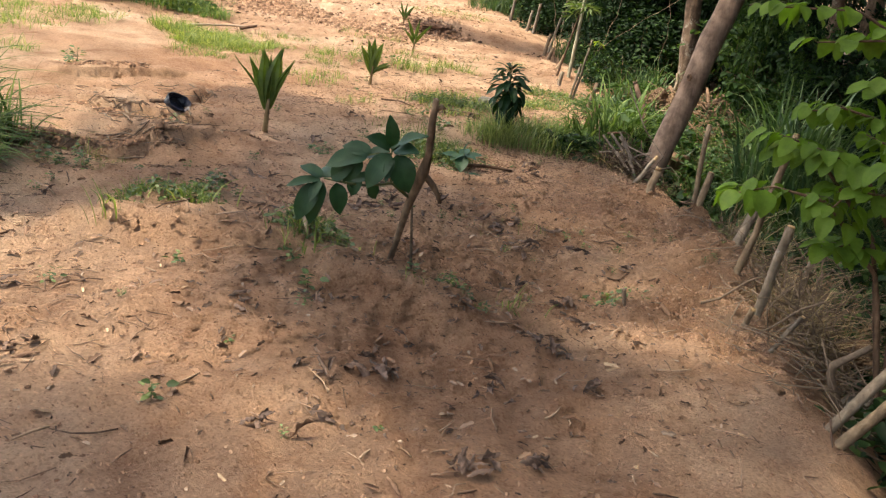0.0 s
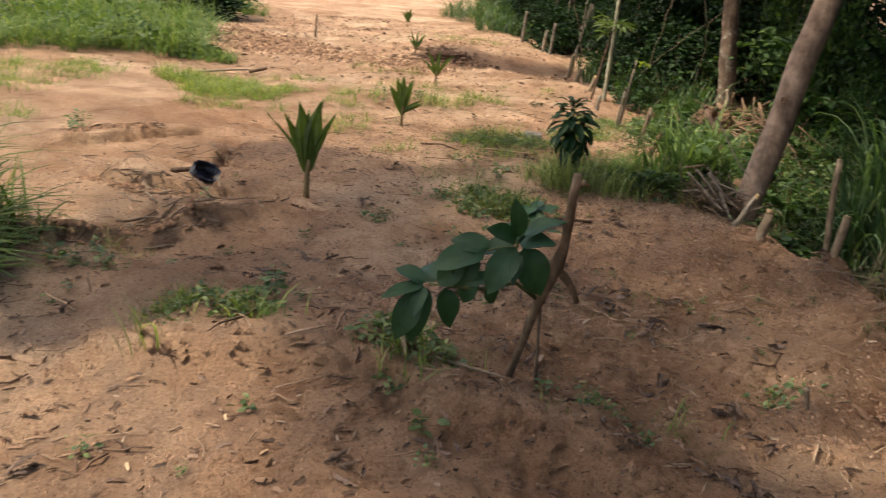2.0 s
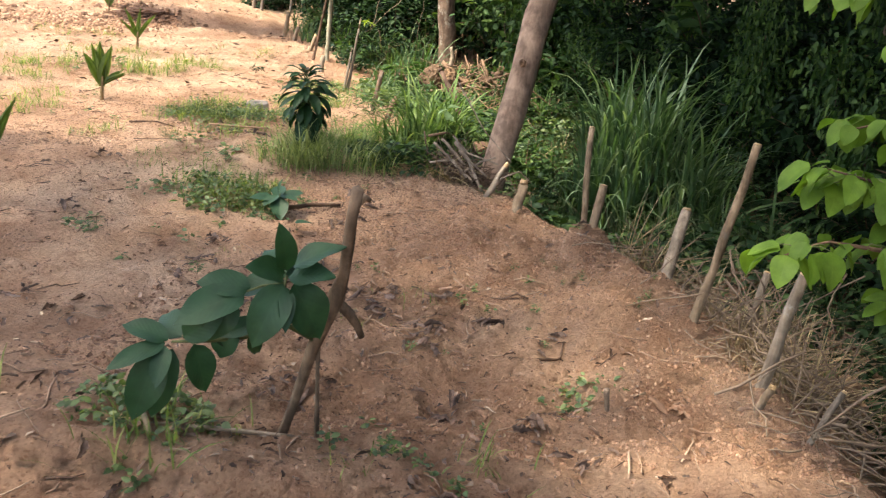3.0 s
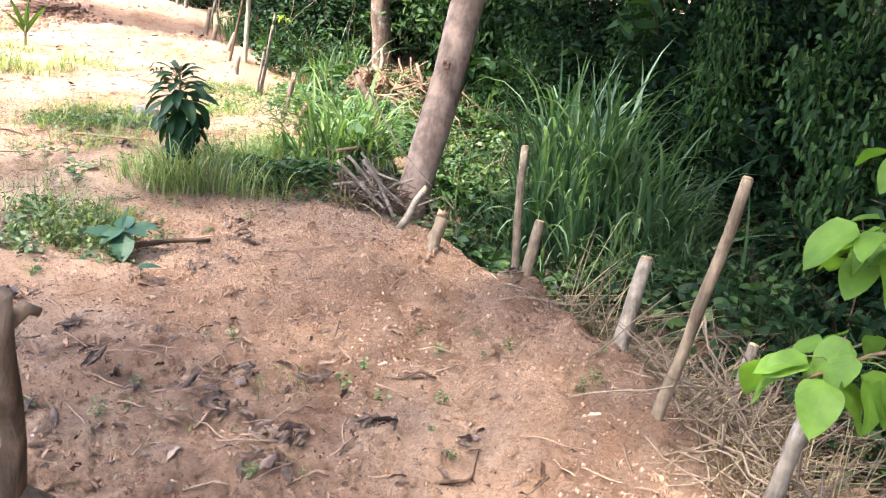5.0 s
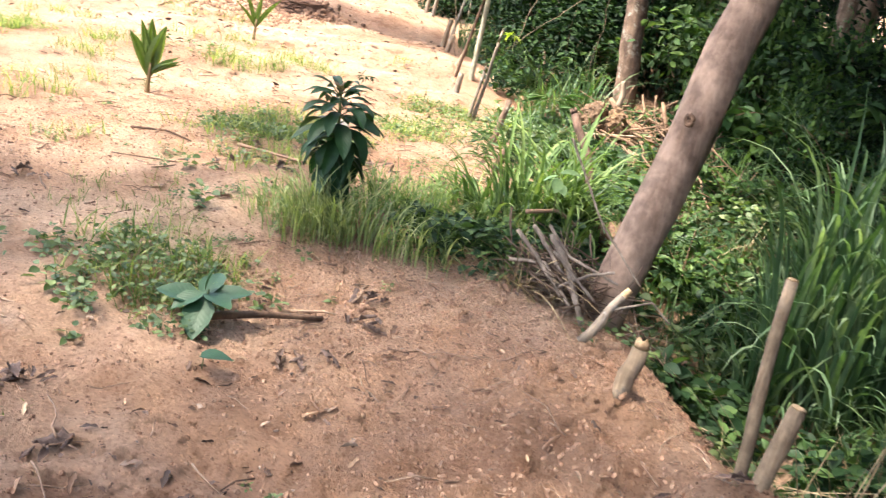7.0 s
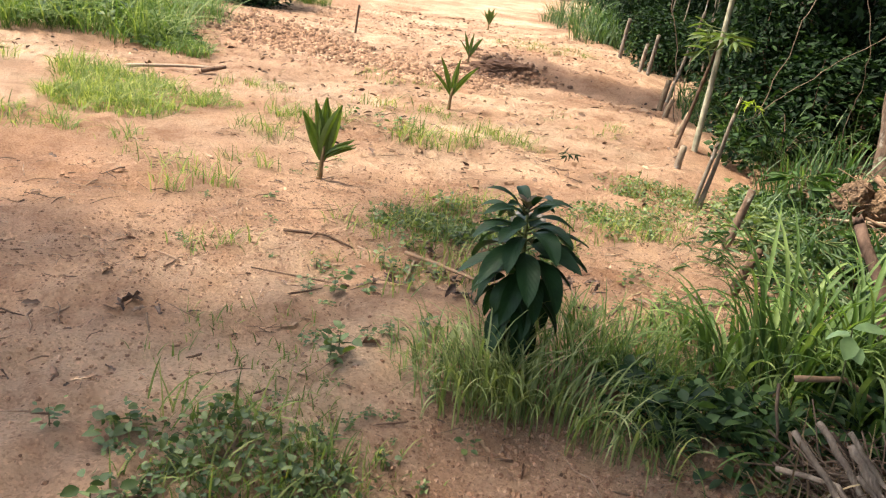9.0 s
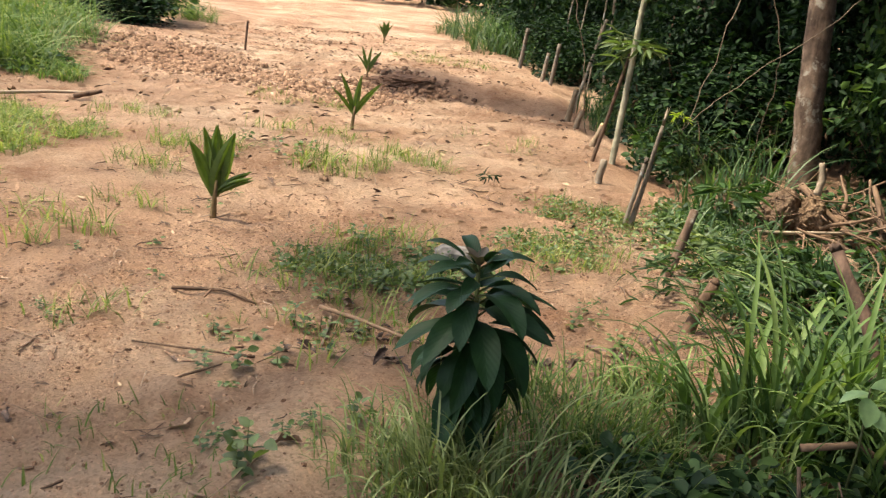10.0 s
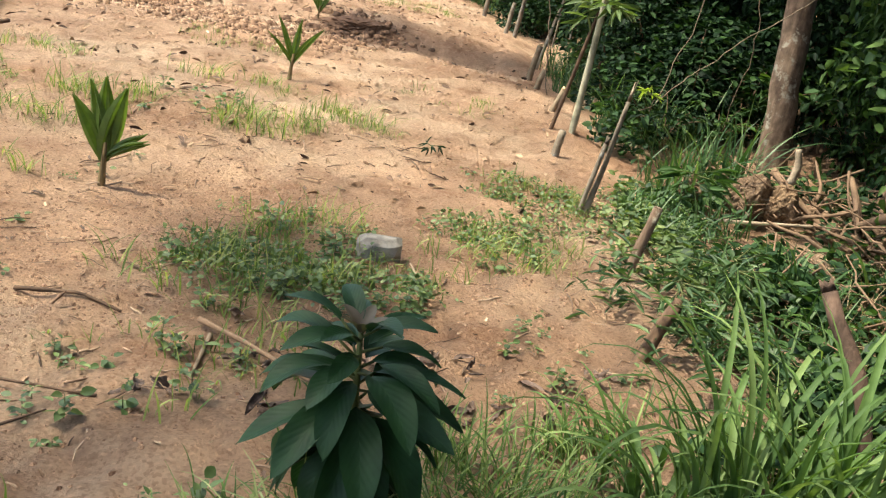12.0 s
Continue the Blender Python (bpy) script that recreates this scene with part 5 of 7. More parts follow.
grass("thin grass round the sapling and weeds", [(-2.2, 3.8, 0.22, 0.2, 130, 1.0), (-3.2, 3.8, 0.38, 0.2, 240, 1.0), (-3.25, 3.32, 0.06, 0.06, 20, 1.5), (-2.95, 6.98, 0.42, 0.26, 560, 0.85), (-3.4, 7.6, 0.6, 0.3, 130, 0.45), (-1.4, 3.95, 0.35, 0.2, 70, 0.6), (-4.4, 4.3, 0.25, 0.3, 60, 0.8),
      (-3.0, 7.35, 0.5, 0.2, 300, 0.55), (-2.0, 5.6, 0.7, 0.8, 70, 0.5), (-3.85, 9.8, 0.5, 0.35, 420, 1.0), (-4.2, 10.4, 0.5, 0.3, 240, 0.9), (-3.4, 10.2, 0.3, 0.4, 160, 0.9), (-3.1, 11.0, 0.4, 0.5, 420, 0.8),
      (-3.3, 12.0, 0.4, 0.4, 300, 0.8), (-3.6, 8.7, 0.5, 0.4, 120, 0.9)], GRASS, 0.17, 0.006, 210, 0.6, 0.6, 4)
grass("light green grass tufts on the sunny field", [(-6.35, 10.75, 0.3, 0.2, 120, 0.9), (-6.45, 11.5, 0.5, 0.3, 260, 0.9), (-5.4, 11.95, 0.45, 0.25, 350, 1.0), (-5.05, 12.7, 0.4, 0.25, 260, 0.9), (-6.3, 12.9, 0.6, 0.3, 200, 0.8), (-5.43, 8.95, 0.1, 0.1, 40, 1.3), (-5.4, 9.25, 0.2, 0.12, 60, 1.2), (-5.75, 9.9, 0.2, 0.15, 60, 0.9), (-4.6, 8.5, 0.3, 0.3, 60, 0.7), (-8.15, 12.45, 0.5, 0.3, 150, 0.7), (-7.7, 15, 0.8, 0.5, 200, 0.6), (-4.9, 14.5, 0.6, 0.5, 150, 0.5), (-9.2, 22.5, 1.4, 0.7, 700, 0.7), (-4.0, 9.4, 0.5, 0.3, 160, 0.8), (-3.3, 9.05, 0.3, 0.2, 90, 0.9), (-6.2, 9.4, 0.5, 0.3, 90, 0.8)], GRASS, 0.22, 0.0065, 205, 0.6, 0.7, 4)
grass("low green grass patches across the far field", [(-7.9, 10.4, 0.8, 0.4, 2300, 1.0), (-8.9, 11.3, 1.1, 0.45, 2500, 1.1), (-7.6, 11.3, 0.5, 0.3, 500, 0.7), (-9.4, 6.4, 0.9, 0.7, 1000, 1.2), (-8.7, 7.2, 0.6, 0.5, 450, 0.9), (-10.6, 8.6, 1.1, 0.9, 800, 1.0),
      (-11.2, 10.6, 1.3, 0.8, 1000, 1.0), (-7.4, 9.3, 0.5, 0.25, 240, 0.8)], GRASS, 0.20, 0.007, 206, 0.8, 0.8, 4)
grass("tall green grass on the far mound", [(-12.6, 14.2, 1.3, 1.0, 2000, 1.0), (-14.5, 15.5, 2.2, 1.6, 2600, 1.1), (-17, 16.5, 2.4, 2.0, 2400, 1.1), (-11.0, 14.0, 0.7, 0.4, 900, 0.45), (-14, 13, 1.6, 1.0, 2200, 0.9), (-19.5, 23, 2.0, 1.0, 900, 0.8),
      (-17.2, 23.2, 1.2, 0.6, 900, 0.8), (-16, 11, 2, 1.5, 1200, 0.9)], MOUND_GRASS, 0.72, 0.014, 207, 0.6, 0.9, 5, "tall_grass")
grass("tall pale grass at the far edge of the plot", [(-9.3, 5.9, 0.6, 0.45, 420, 1.0), (-8.6, 5.2, 0.5, 0.4, 320, 0.8), (-10.2, 6.8, 0.7, 0.5, 380, 0.9), (-15.5, 16.2, 1.2, 0.8, 300, 1.1)], PALE_GRASS, 0.7, 0.012, 231, 0.4, 0.8, 6, "tall_grass")
grass("rank grass at the foot of the forest", [(-2.3, 13.2, 0.4, 0.7, 240, 0.4), (-2.6, 12.6, 0.3, 0.4, 300, 0.25), (-1.8, 11.4, 0.4, 0.7, 240, 0.45), (-1.1, 10.3, 0.5, 0.7, 380, 0.45), (-0.4, 9.6, 0.6, 0.6, 350, 0.5), (-3.2, 16.0, 0.5, 1.0, 500, 0.8),
      (-4.6, 19, 0.6, 1.5, 600, 0.9), (-9.5, 27.5, 1.0, 2.5, 900, 1.4), (-12, 31, 1.2, 2, 700, 1.5), (1.2, 4.4, 0.5, 0.8, 350, 0.5), (-0.2, 12, 0.8, 1.0, 600, 0.7), (-2.4, 13.9, 0.4, 0.5, 300, 0.9)], TALL_GRASS, 0.75, 0.018, 208, 0.5, 0.6, 5)
grass("dead grey grass stems hanging over the stick pile", [(-1.5, 7.97, 0.22, 0.12, 70, 1.0), (-1.3, 8.05, 0.2, 0.12, 42, 1.0)], DRY_GRASS, 0.30, 0.008, 241, 0.7, 1.2, 6, "dry_grass", 1.8)
grass("dry straw lying along the bank", [(0.35, 5.9, 0.35, 0.6, 620, 1.0), (0.5, 5.1, 0.4, 0.6, 700, 1.0), (0.0, 6.6, 0.3, 0.4, 240, 1.0), (-0.45, 9.9, 0.7, 0.6, 260, 1.0), (-0.6, 10.8, 0.8, 0.7, 260, 1.0), (-1.0, 11.8, 0.6, 0.8, 300, 1.0), (-0.2, 7.2, 0.35, 0.35, 160, 0.9), (0.1, 10.4, 0.6, 0.5, 220, 1.2), (0.6, 11.2, 0.6, 0.5, 160, 1.2)],
      DRY_GRASS, 0.38, 0.0045, 209, 1.9, 0.35, 4, "dry_grass")


# ---------------------------------------------------------------- undergrowth
UNDER_LEAF = leaf_material("undergrowth_leaf", (0.010, 0.028, 0.011), (0.021, 0.050, 0.018), (0.075, 0.13, 0.04), 0.28, 0.55, 0.0, 0.2)
VINE_LEAF = leaf_material("creeper_leaf", (0.035, 0.075, 0.02), (0.07, 0.13, 0.032), (0.20, 0.28, 0.06), 0.4, 0.5, 0.0, 0.25)


NARROW_LEAF = leaf_material("narrow_leaf", (0.020, 0.046, 0.020), (0.044, 0.083, 0.034), (0.12, 0.17, 0.075), 0.32, 0.5, 0.0, 0.25)


def leaf_mass(name, label, patches, size, material, seed, kind="oval"):
    """Low herbs too many to count: x, y, rx, ry, height, leaves."""
    rng = np.random.RandomState(seed)
    P = []
    for x, y, rx, ry, h, n in patches:
        xy = scatter(rng, n, x, y, rx, ry)
        r2 = ((xy[:, 0] - x) / rx) ** 2 + ((xy[:, 1] - y) / ry) ** 2
        p = on_ground(xy)
        p[:, 2] += h * np.clip(1.15 - 0.5 * r2, 0.15, 1) * rng.random(len(p)) ** 0.7
        P.append(p)
    P = np.concatenate(P)
    n = len(P)
    a = rng.random(n) * 6.28
    D = np.stack([np.cos(a), np.sin(a), rng.normal(size=n) * 0.4 - 0.1], 1)
    L = size * (0.5 + 0.8 * rng.random(n))
    ob = mesh_thing(name, leaves("lance" if kind == "narrow" else kind, P, D, L, L * (0.16 if kind == "narrow" else 0.6), rng, 0.5), material)
    return tagged(ob, label, "undergrowth", kind="stuff")


leaf_mass("undergrowth", "dark green low herbs below the bank", [(0.9, 6.2, 0.5, 0.9, 0.22, 900), (1.2, 7.4, 0.8, 0.9, 0.35, 1400), (0.2, 7.6, 0.5, 0.4, 0.22, 700), (-0.5, 8.0, 0.35, 0.35, 0.18, 500), (1.6, 5.4, 0.5, 0.9, 0.4, 900), (-1.4, 9.0, 0.45, 0.5, 0.2, 700), (1.3, 4.2, 0.4, 0.7, 0.3, 500), (0.95, 3.9, 0.3, 0.5, 0.5, 500), (1.0, 4.7, 0.3, 0.4, 0.35, 360)], 0.085, UNDER_LEAF, 501)
leaf_mass("undergrowth", "dark green low herbs between the grass and the sticks", [(-1.8, 8.2, 0.33, 0.18, 0.18, 420), (-2.05, 8.3, 0.26, 0.16, 0.16, 260), (-1.6, 8.45, 0.3, 0.2, 0.16, 260)], 0.06, UNDER_LEAF, 512)
leaf_mass("undergrowth", "dark green low herbs along the forest edge", [(0.9, 9.4, 0.9, 0.6, 0.4, 1200), (-0.4, 9.3, 0.5, 0.5, 0.25, 800), (-0.2, 10.6, 0.7, 0.7, 0.25, 900), (-1.2, 10.4, 0.5, 0.6, 0.3, 700), (-1.7, 11.6, 0.4, 0.6, 0.25, 500), (0.3, 12.3, 0.9, 0.9, 0.4, 900), (-0.6, 13.4, 0.8, 0.8, 0.3, 700), (-2.3, 13.6, 0.4, 0.8, 0.2, 400), (-3.0, 16.5, 0.5, 1.2, 0.4, 600), (-0.9, 12.1, 0.6, 0.5, 0.22, 700), (-1.5, 12.5, 0.5, 0.4, 0.16, 420), (-0.3, 12.7, 0.7, 0.6, 0.3, 600), (-1.6, 14.5, 0.8, 0.6, 0.25, 600), (-3.3, 15.2, 0.4, 0.8, 0.3, 420)], 0.085, UNDER_LEAF, 511)
leaf_mass("undergrowth", "light green leafy herbs in gaps of the undergrowth", [(-0.55, 9.9, 0.6, 0.6, 0.2, 420), (0.0, 7.25, 0.35, 0.3, 0.12, 220), (0.5, 10.6, 0.8, 0.6, 0.35, 400), (-0.9, 11.2, 0.6, 0.7, 0.2, 300), (-2.5, 12.9, 0.35, 0.7, 0.1, 420), (1.6, 9.8, 0.6, 0.6, 0.6, 300), (0.2, 10.1, 0.7, 0.5, 0.28, 520), (-0.2, 11.0, 0.8, 0.6, 0.25, 520), (0.9, 10.8, 0.7, 0.6, 0.35, 420)], 0.075, LIGHT_FOREST_LEAF, 502)
leaf_mass("undergrowth", "dense narrow-leaved green plants round the short posts", [(-2.1, 10.6, 0.5, 0.5, 0.26, 240), (-1.6, 10.1, 0.6, 0.45, 0.28, 300), (-1.1, 9.7, 0.55, 0.45, 0.3, 260), (-1.9, 11.3, 0.4, 0.6, 0.22, 200), (-1.0, 10.7, 0.6, 0.6, 0.24, 240), (-2.2, 12.4, 0.3, 0.6, 0.14, 260)], 0.105, NARROW_LEAF, 504, "narrow")
leaf_mass("undergrowth", "bright green herbs along the foot of the fence", [(-2.5, 12.3, 0.28, 0.7, 0.12, 480), (-2.3, 11.5, 0.3, 0.5, 0.14, 360), (-2.75, 13.3, 0.25, 0.6, 0.1, 260), (-0.35, 10.6, 0.5, 0.5, 0.3, 380), (0.05, 11.4, 0.6, 0.5, 0.3, 380)], 0.06, WEED_LEAF, 507)
leaf_mass("undergrowth", "dense patch of small green herbs on the soil", [(-2.98, 6.98, 0.42, 0.26, 0.12, 640), (-2.65, 7.0, 0.25, 0.2, 0.10, 240), (-3.2, 3.8, 0.34, 0.16, 0.08, 420), (-2.24, 3.84, 0.2, 0.16, 0.08, 320), (-3.95, 9.8, 0.5, 0.4, 0.10, 900), (-3.4, 9.8, 0.3, 0.3, 0.09, 420), (-0.7, 4.75, 0.14, 0.1, 0.05, 110), (-2.95, 11.9, 0.35, 0.5, 0.08, 560), (-3.3, 11.2, 0.4, 0.4, 0.07, 420), (-3.5, 12.2, 0.4, 0.4, 0.06, 260), (-2.7, 12.8, 0.25, 0.4, 0.08, 300)], 0.034, WEED_LEAF, 505, "lance")
leaf_mass("creeper", "dark leafy creeper through the mound grass", [(-13.4, 14.0, 1.4, 1.0, 0.5, 700), (-15.5, 15.2, 1.8, 1.4, 0.6, 700), (-11.4, 14.1, 0.6, 0.4, 0.2, 240)], 0.12, NARROW_LEAF, 506)
leaf_mass("creeper", "leafy green creeper over the grass clump", [(-5.35, 3.5, 0.6, 0.5, 0.5, 1700), (-6.1, 3.6, 0.6, 0.7, 0.7, 1500), (-4.9, 3.3, 0.35, 0.35, 0.4, 620), (-5.6, 2.9, 0.6, 0.25, 0.2, 300)], 0.085, VINE_LEAF, 503, "heart")


# ---------------------------------------------------------------- weeds
def weed_mesh(seed, kind, n, size, height):
    rng = np.random.RandomState(seed)
    u = np.linspace(0.15, 1, n)
    a = np.arange(n) * 2.4 + rng.random(n)
    P = np.stack([0.02 * np.cos(a) + rng.normal(size=n) * height * 0.25, 0.02 * np.sin(a) + rng.normal(size=n) * height * 0.25, height * u], 1)
    D = np.stack([np.cos(a), np.sin(a), 0.15 + 0.6 * u * rng.random(n) - 0.2], 1)
    L = size * (0.6 + 0.7 * rng.random(n))
    return leaves(kind, P, D, L, L * 0.62, rng, 0.35), tube([(0, 0, -0.03), (0.004, 0.002, height * 0.5), (0.002, 0.004, height * 1.02)], [0.004, 0.003, 0.0015], 6)


WEEDS = [weed_mesh(61, "oval", 9, 0.07, 0.10), weed_mesh(62, "oval", 16, 0.045, 0.12), weed_mesh(63, "lance", 14, 0.07, 0.14), weed_mesh(64, "heart", 6, 0.085, 0.07), weed_mesh(65, "lance", 24, 0.05, 0.16)]
WEED_DATA = [(link_mesh("foliage", *a, WEED_LEAF), link_mesh("stem", *b, GREEN_STEM)) for a, b in WEEDS]


def weed(x, y, kind, scale, turn):
    root = empty("weed", x, y, gz(x, y), ["low broad-leaved green weed on the soil", "small bushy green weed on the soil", "narrow-leaved green weed on the soil", "seedling with rounded green leaves", "leafy upright green weed"][kind], "weed", "weeds in the soil")
    for nm, me in zip(("foliage", "stem"), WEED_DATA[kind]):
        ob = new(nm, me)
        ob.parent = root
    root.rotation_euler, root.scale = (0, 0, turn), (scale, scale, scale)


def sow():
    rng = np.random.RandomState(71)
    young = [(-2.93, 6.95, 0.42, 0.28, 26, 0.6), (-3.2, 6.75, 0.3, 0.2, 8, 1.0), (-2.75, 6.65, 0.3, 0.15, 9, 1.0), (-3.03, 6.55, 0.12, 0.1, 4, 1.0), (-3.38, 5.9, 0.13, 0.1, 5, 1.0), (-7.25, 7.0, 0.2, 0.1, 5, 1.5),
             (-2.9, 7.4, 0.45, 0.2, 22, 0.45), (-3.2, 7.75, 0.12, 0.1, 4, 1.0), (-3.17, 8.0, 0.1, 0.1, 3, 0.9), (-2.95, 8.0, 0.2, 0.15, 6, 0.8), (-3.6, 8.15, 0.15, 0.1, 4, 0.8), (-4.5, 8.25, 0.2, 0.2, 4, 0.7),
             (-8.0, 6.2, 0.5, 0.5, 10, 1.5)]
    start = [(-3.2, 3.8, 0.36, 0.2, 10, 0.6), (-3.0, 4.0, 0.2, 0.1, 5, 1.0), (-2.22, 3.85, 0.22, 0.22, 9, 0.65), (-2.28, 3.62, 0.12, 0.1, 4, 0.6), (-1.4, 3.95, 0.3, 0.15, 7, 0.7), (-3.95, 2.45, 0.15, 0.12, 4, 1.3),
             (-4.42, 4.2, 0.22, 0.16, 7, 1.1), (-1.6, 5.2, 0.8, 1.0, 14, 0.5), (-5.8, 3.0, 0.5, 0.4, 16, 2.2), (-5.3, 3.6, 0.5, 0.4, 22, 2.4), (-5.9, 3.9, 0.5, 0.5, 22, 2.8), (-6.4, 3.4, 0.4, 0.5, 14, 3.0),
             (-4.95, 2.95, 0.3, 0.15, 8, 1.5)]
    field = [(-3.9, 9.75, 0.5, 0.4, 44, 0.9), (-4.15, 10.4, 0.5, 0.3, 30, 0.9), (-3.4, 9.75, 0.35, 0.35, 30, 0.9), (-3.15, 10.9, 0.4, 0.5, 26, 0.9), (-3.3, 12.0, 0.35, 0.4, 16, 0.9), (-3.75, 8.7, 0.5, 0.4, 12, 0.9),
             (-2.5, 9.6, 0.3, 0.4, 8, 0.8), (-2.7, 12.9, 0.3, 0.6, 22, 1.0), (-6.2, 12.0, 0.6, 0.5, 10, 1.0)]
    verge = [(-0.9, 5.9, 0.5, 0.5, 10, 0.5), (-0.3, 5.75, 0.15, 0.1, 3, 0.9), (-0.9, 7.75, 0.25, 0.15, 8, 1.1), (-0.35, 7.15, 0.35, 0.25, 12, 1.1), (-1.6, 8.2, 0.4, 0.25, 5, 1.2), (-0.2, 9.3, 0.9, 0.7, 24, 1.6),
             (-0.6, 8.6, 0.4, 0.4, 16, 1.6), (-2.0, 11.1, 0.3, 0.9, 20, 1.5), (-1.3, 9.9, 0.4, 0.6, 16, 1.5)]
    spots = []
    for x, y, rx, ry, n, s in young + start + field + verge:
        for _ in range(n):
            a, r = rng.rand() * 6.28, math.sqrt(rng.rand())
            spots.append((x + math.cos(a) * r * rx, y + math.sin(a) * r * ry, rng.randint(5), s * rng.uniform(0.3, 0.75), rng.rand() * 6.28))
    for _ in range(70):
        x, y = rng.uniform(-5.5, -0.4), rng.uniform(2.0, 11.0)
        if bank(x, y) < 0:
            spots.append((x, y, rng.randint(5), rng.uniform(0.25, 0.6), rng.rand() * 6.28))
    # the largest weeds along the walk are things; the small rest is one mass
    spots.sort(key=lambda w: -w[3] / (2.0 + abs(w[0] + 2.6) + 0.4 * abs(w[1] - 6.5)))
    for w in spots[:270]:
        weed(*w)
    rest = []
    for x, y, k, s, turn in spots[270:]:
        c, si = math.cos(turn), math.sin(turn)
        for v, f in WEEDS[k]:
            u = np.stack([x + s * (v[:, 0] * c - v[:, 1] * si), y + s * (v[:, 0] * si + v[:, 1] * c), gz(x, y) + s * v[:, 2]], 1)
            rest.append((u, f))
    tagged(mesh_thing("small_weeds", join(rest), WEED_LEAF), "small green weeds sprouting over the soil", "weeds", kind="stuff")


sow()


# ---------------------------------------------------------------- bright heart-leaved plant over the bank
def heart_plant():
    rng = np.random.RandomState(12)
    ox, oy = 0.78, 4.3
    root = empty("heart_leaf_plant", ox, oy, gz(ox, oy), "bright green plant with heart-shaped leaves hanging over the bank", "plant")
    o = np.array(root.location)
    foot = (0.78, 4.3, -0.5)
    low = [[foot, (0.55, 4.3, 0.35), (0.25, 4.3, 0.66), (0.0, 4.3, 0.68), (-0.20, 4.26, 0.60)],
           [foot, (0.6, 4.3, 0.5), (0.35, 4.3, 0.85), (0.12, 4.3, 0.90), (-0.03, 4.36, 0.92)],
           [foot, (0.65, 4.3, 0.5), (0.5, 4.25, 0.75), (0.33, 4.2, 0.75), (0.24, 4.18, 0.62)],
           [foot, (0.6, 4.4, 0.7), (0.4, 4.45, 1.05), (0.2, 4.5, 1.08), (0.06, 4.52, 1.03)],
           [foot, (0.7, 4.3, 0.8), (0.5, 4.2, 1.35), (0.15, 4.15, 1.52), (-0.30, 4.22, 1.48)],
           [foot, (0.8, 4.3, 0.9), (0.6, 4.2, 1.3), (0.3, 4.1, 1.42), (0.02, 4.08, 1.37)]]
    high = [[foot, (0.5, 4.4, 0.5), (0.2, 4.45, 0.8), (0.08, 4.45, 0.90), (-0.03, 4.44, 0.80)],
            [foot, (0.75, 4.35, 0.3), (0.6, 4.35, 0.45), (0.42, 4.33, 0.48), (0.28, 4.31, 0.44)],
            [foot, (0.8, 4.4, 0.8), (0.7, 4.45, 1.2), (0.5, 4.5, 1.3), (0.3, 4.45, 1.15)],
            [foot, (0.75, 4.2, 0.6), (0.7, 4.15, 0.9), (0.55, 4.1, 1.0), (0.45, 4.05, 0.8)],
            [foot, (0.75, 4.4, 0.4), (0.7, 4.5, 0.6), (0.55, 4.6, 0.9), (0.36, 4.72, 0.95)],
            [foot, (0.8, 4.3, 0.9), (0.75, 4.3, 1.2), (0.62, 4.2, 1.2), (0.5, 4.15, 1.0)]]
    for arm in low + high:
        p = np.array(arm) - o
        t = np.linspace(0, 4, 24)
        c = np.stack([np.interp(t, np.arange(5), p[:, k]) for k in range(3)], 1)
        branch = mesh_thing("branch", tube(c, np.linspace(0.014, 0.003, 24), 7, 0.08, rng), BROWN_BRANCH, root, "thin leafy branch")
        for k in range(32):
            u = 1.0 - 0.05 * k if k < 5 else rng.uniform(0.42, 1.0)
            q = c[int(u * 23)]
            a = rng.rand() * 6.28
            d = np.array([0.6 * math.cos(a) - 0.12, 0.6 * math.sin(a) - 0.15, -0.95 + 0.8 * rng.rand()])
            face = np.array([math.cos(a), math.sin(a) - 0.3, 0.9]) + rng.normal(size=3) * 0.3
            ln = rng.uniform(0.07, 0.145)
            st = q + np.array([math.cos(a), math.sin(a), 0.2]) * rng.uniform(0.03, 0.10)
            arc_leaf(branch, st, d, face, ln, ln * rng.uniform(0.6, 0.76), HEART_LEAF, rng.uniform(0.1, 0.7), (0.42, 0.85), rng.uniform(0.05, 0.3), 0.04)
            if k % 3 == 0:
                mesh_thing("leaf_stalk", tube([q, (q + st) / 2 + np.array([0, 0, 0.01]), st], [0.002, 0.002, 0.0015], 5), GREEN_STEM, branch)


heart_plant()


# ---------------------------------------------------------------- brush, sticks, logs
BRUSH_STICK = island_material("brush_twig", [(0, (0.04, 0.027, 0.020)), (0.6, (0.105, 0.073, 0.052)), (1, (0.29, 0.22, 0.16))], 0.85)
ROOT_STICK = island_material("torn_root", [(0, (0.07, 0.042, 0.027)), (0.6, (0.18, 0.115, 0.075)), (1, (0.42, 0.32, 0.22))], 0.85)


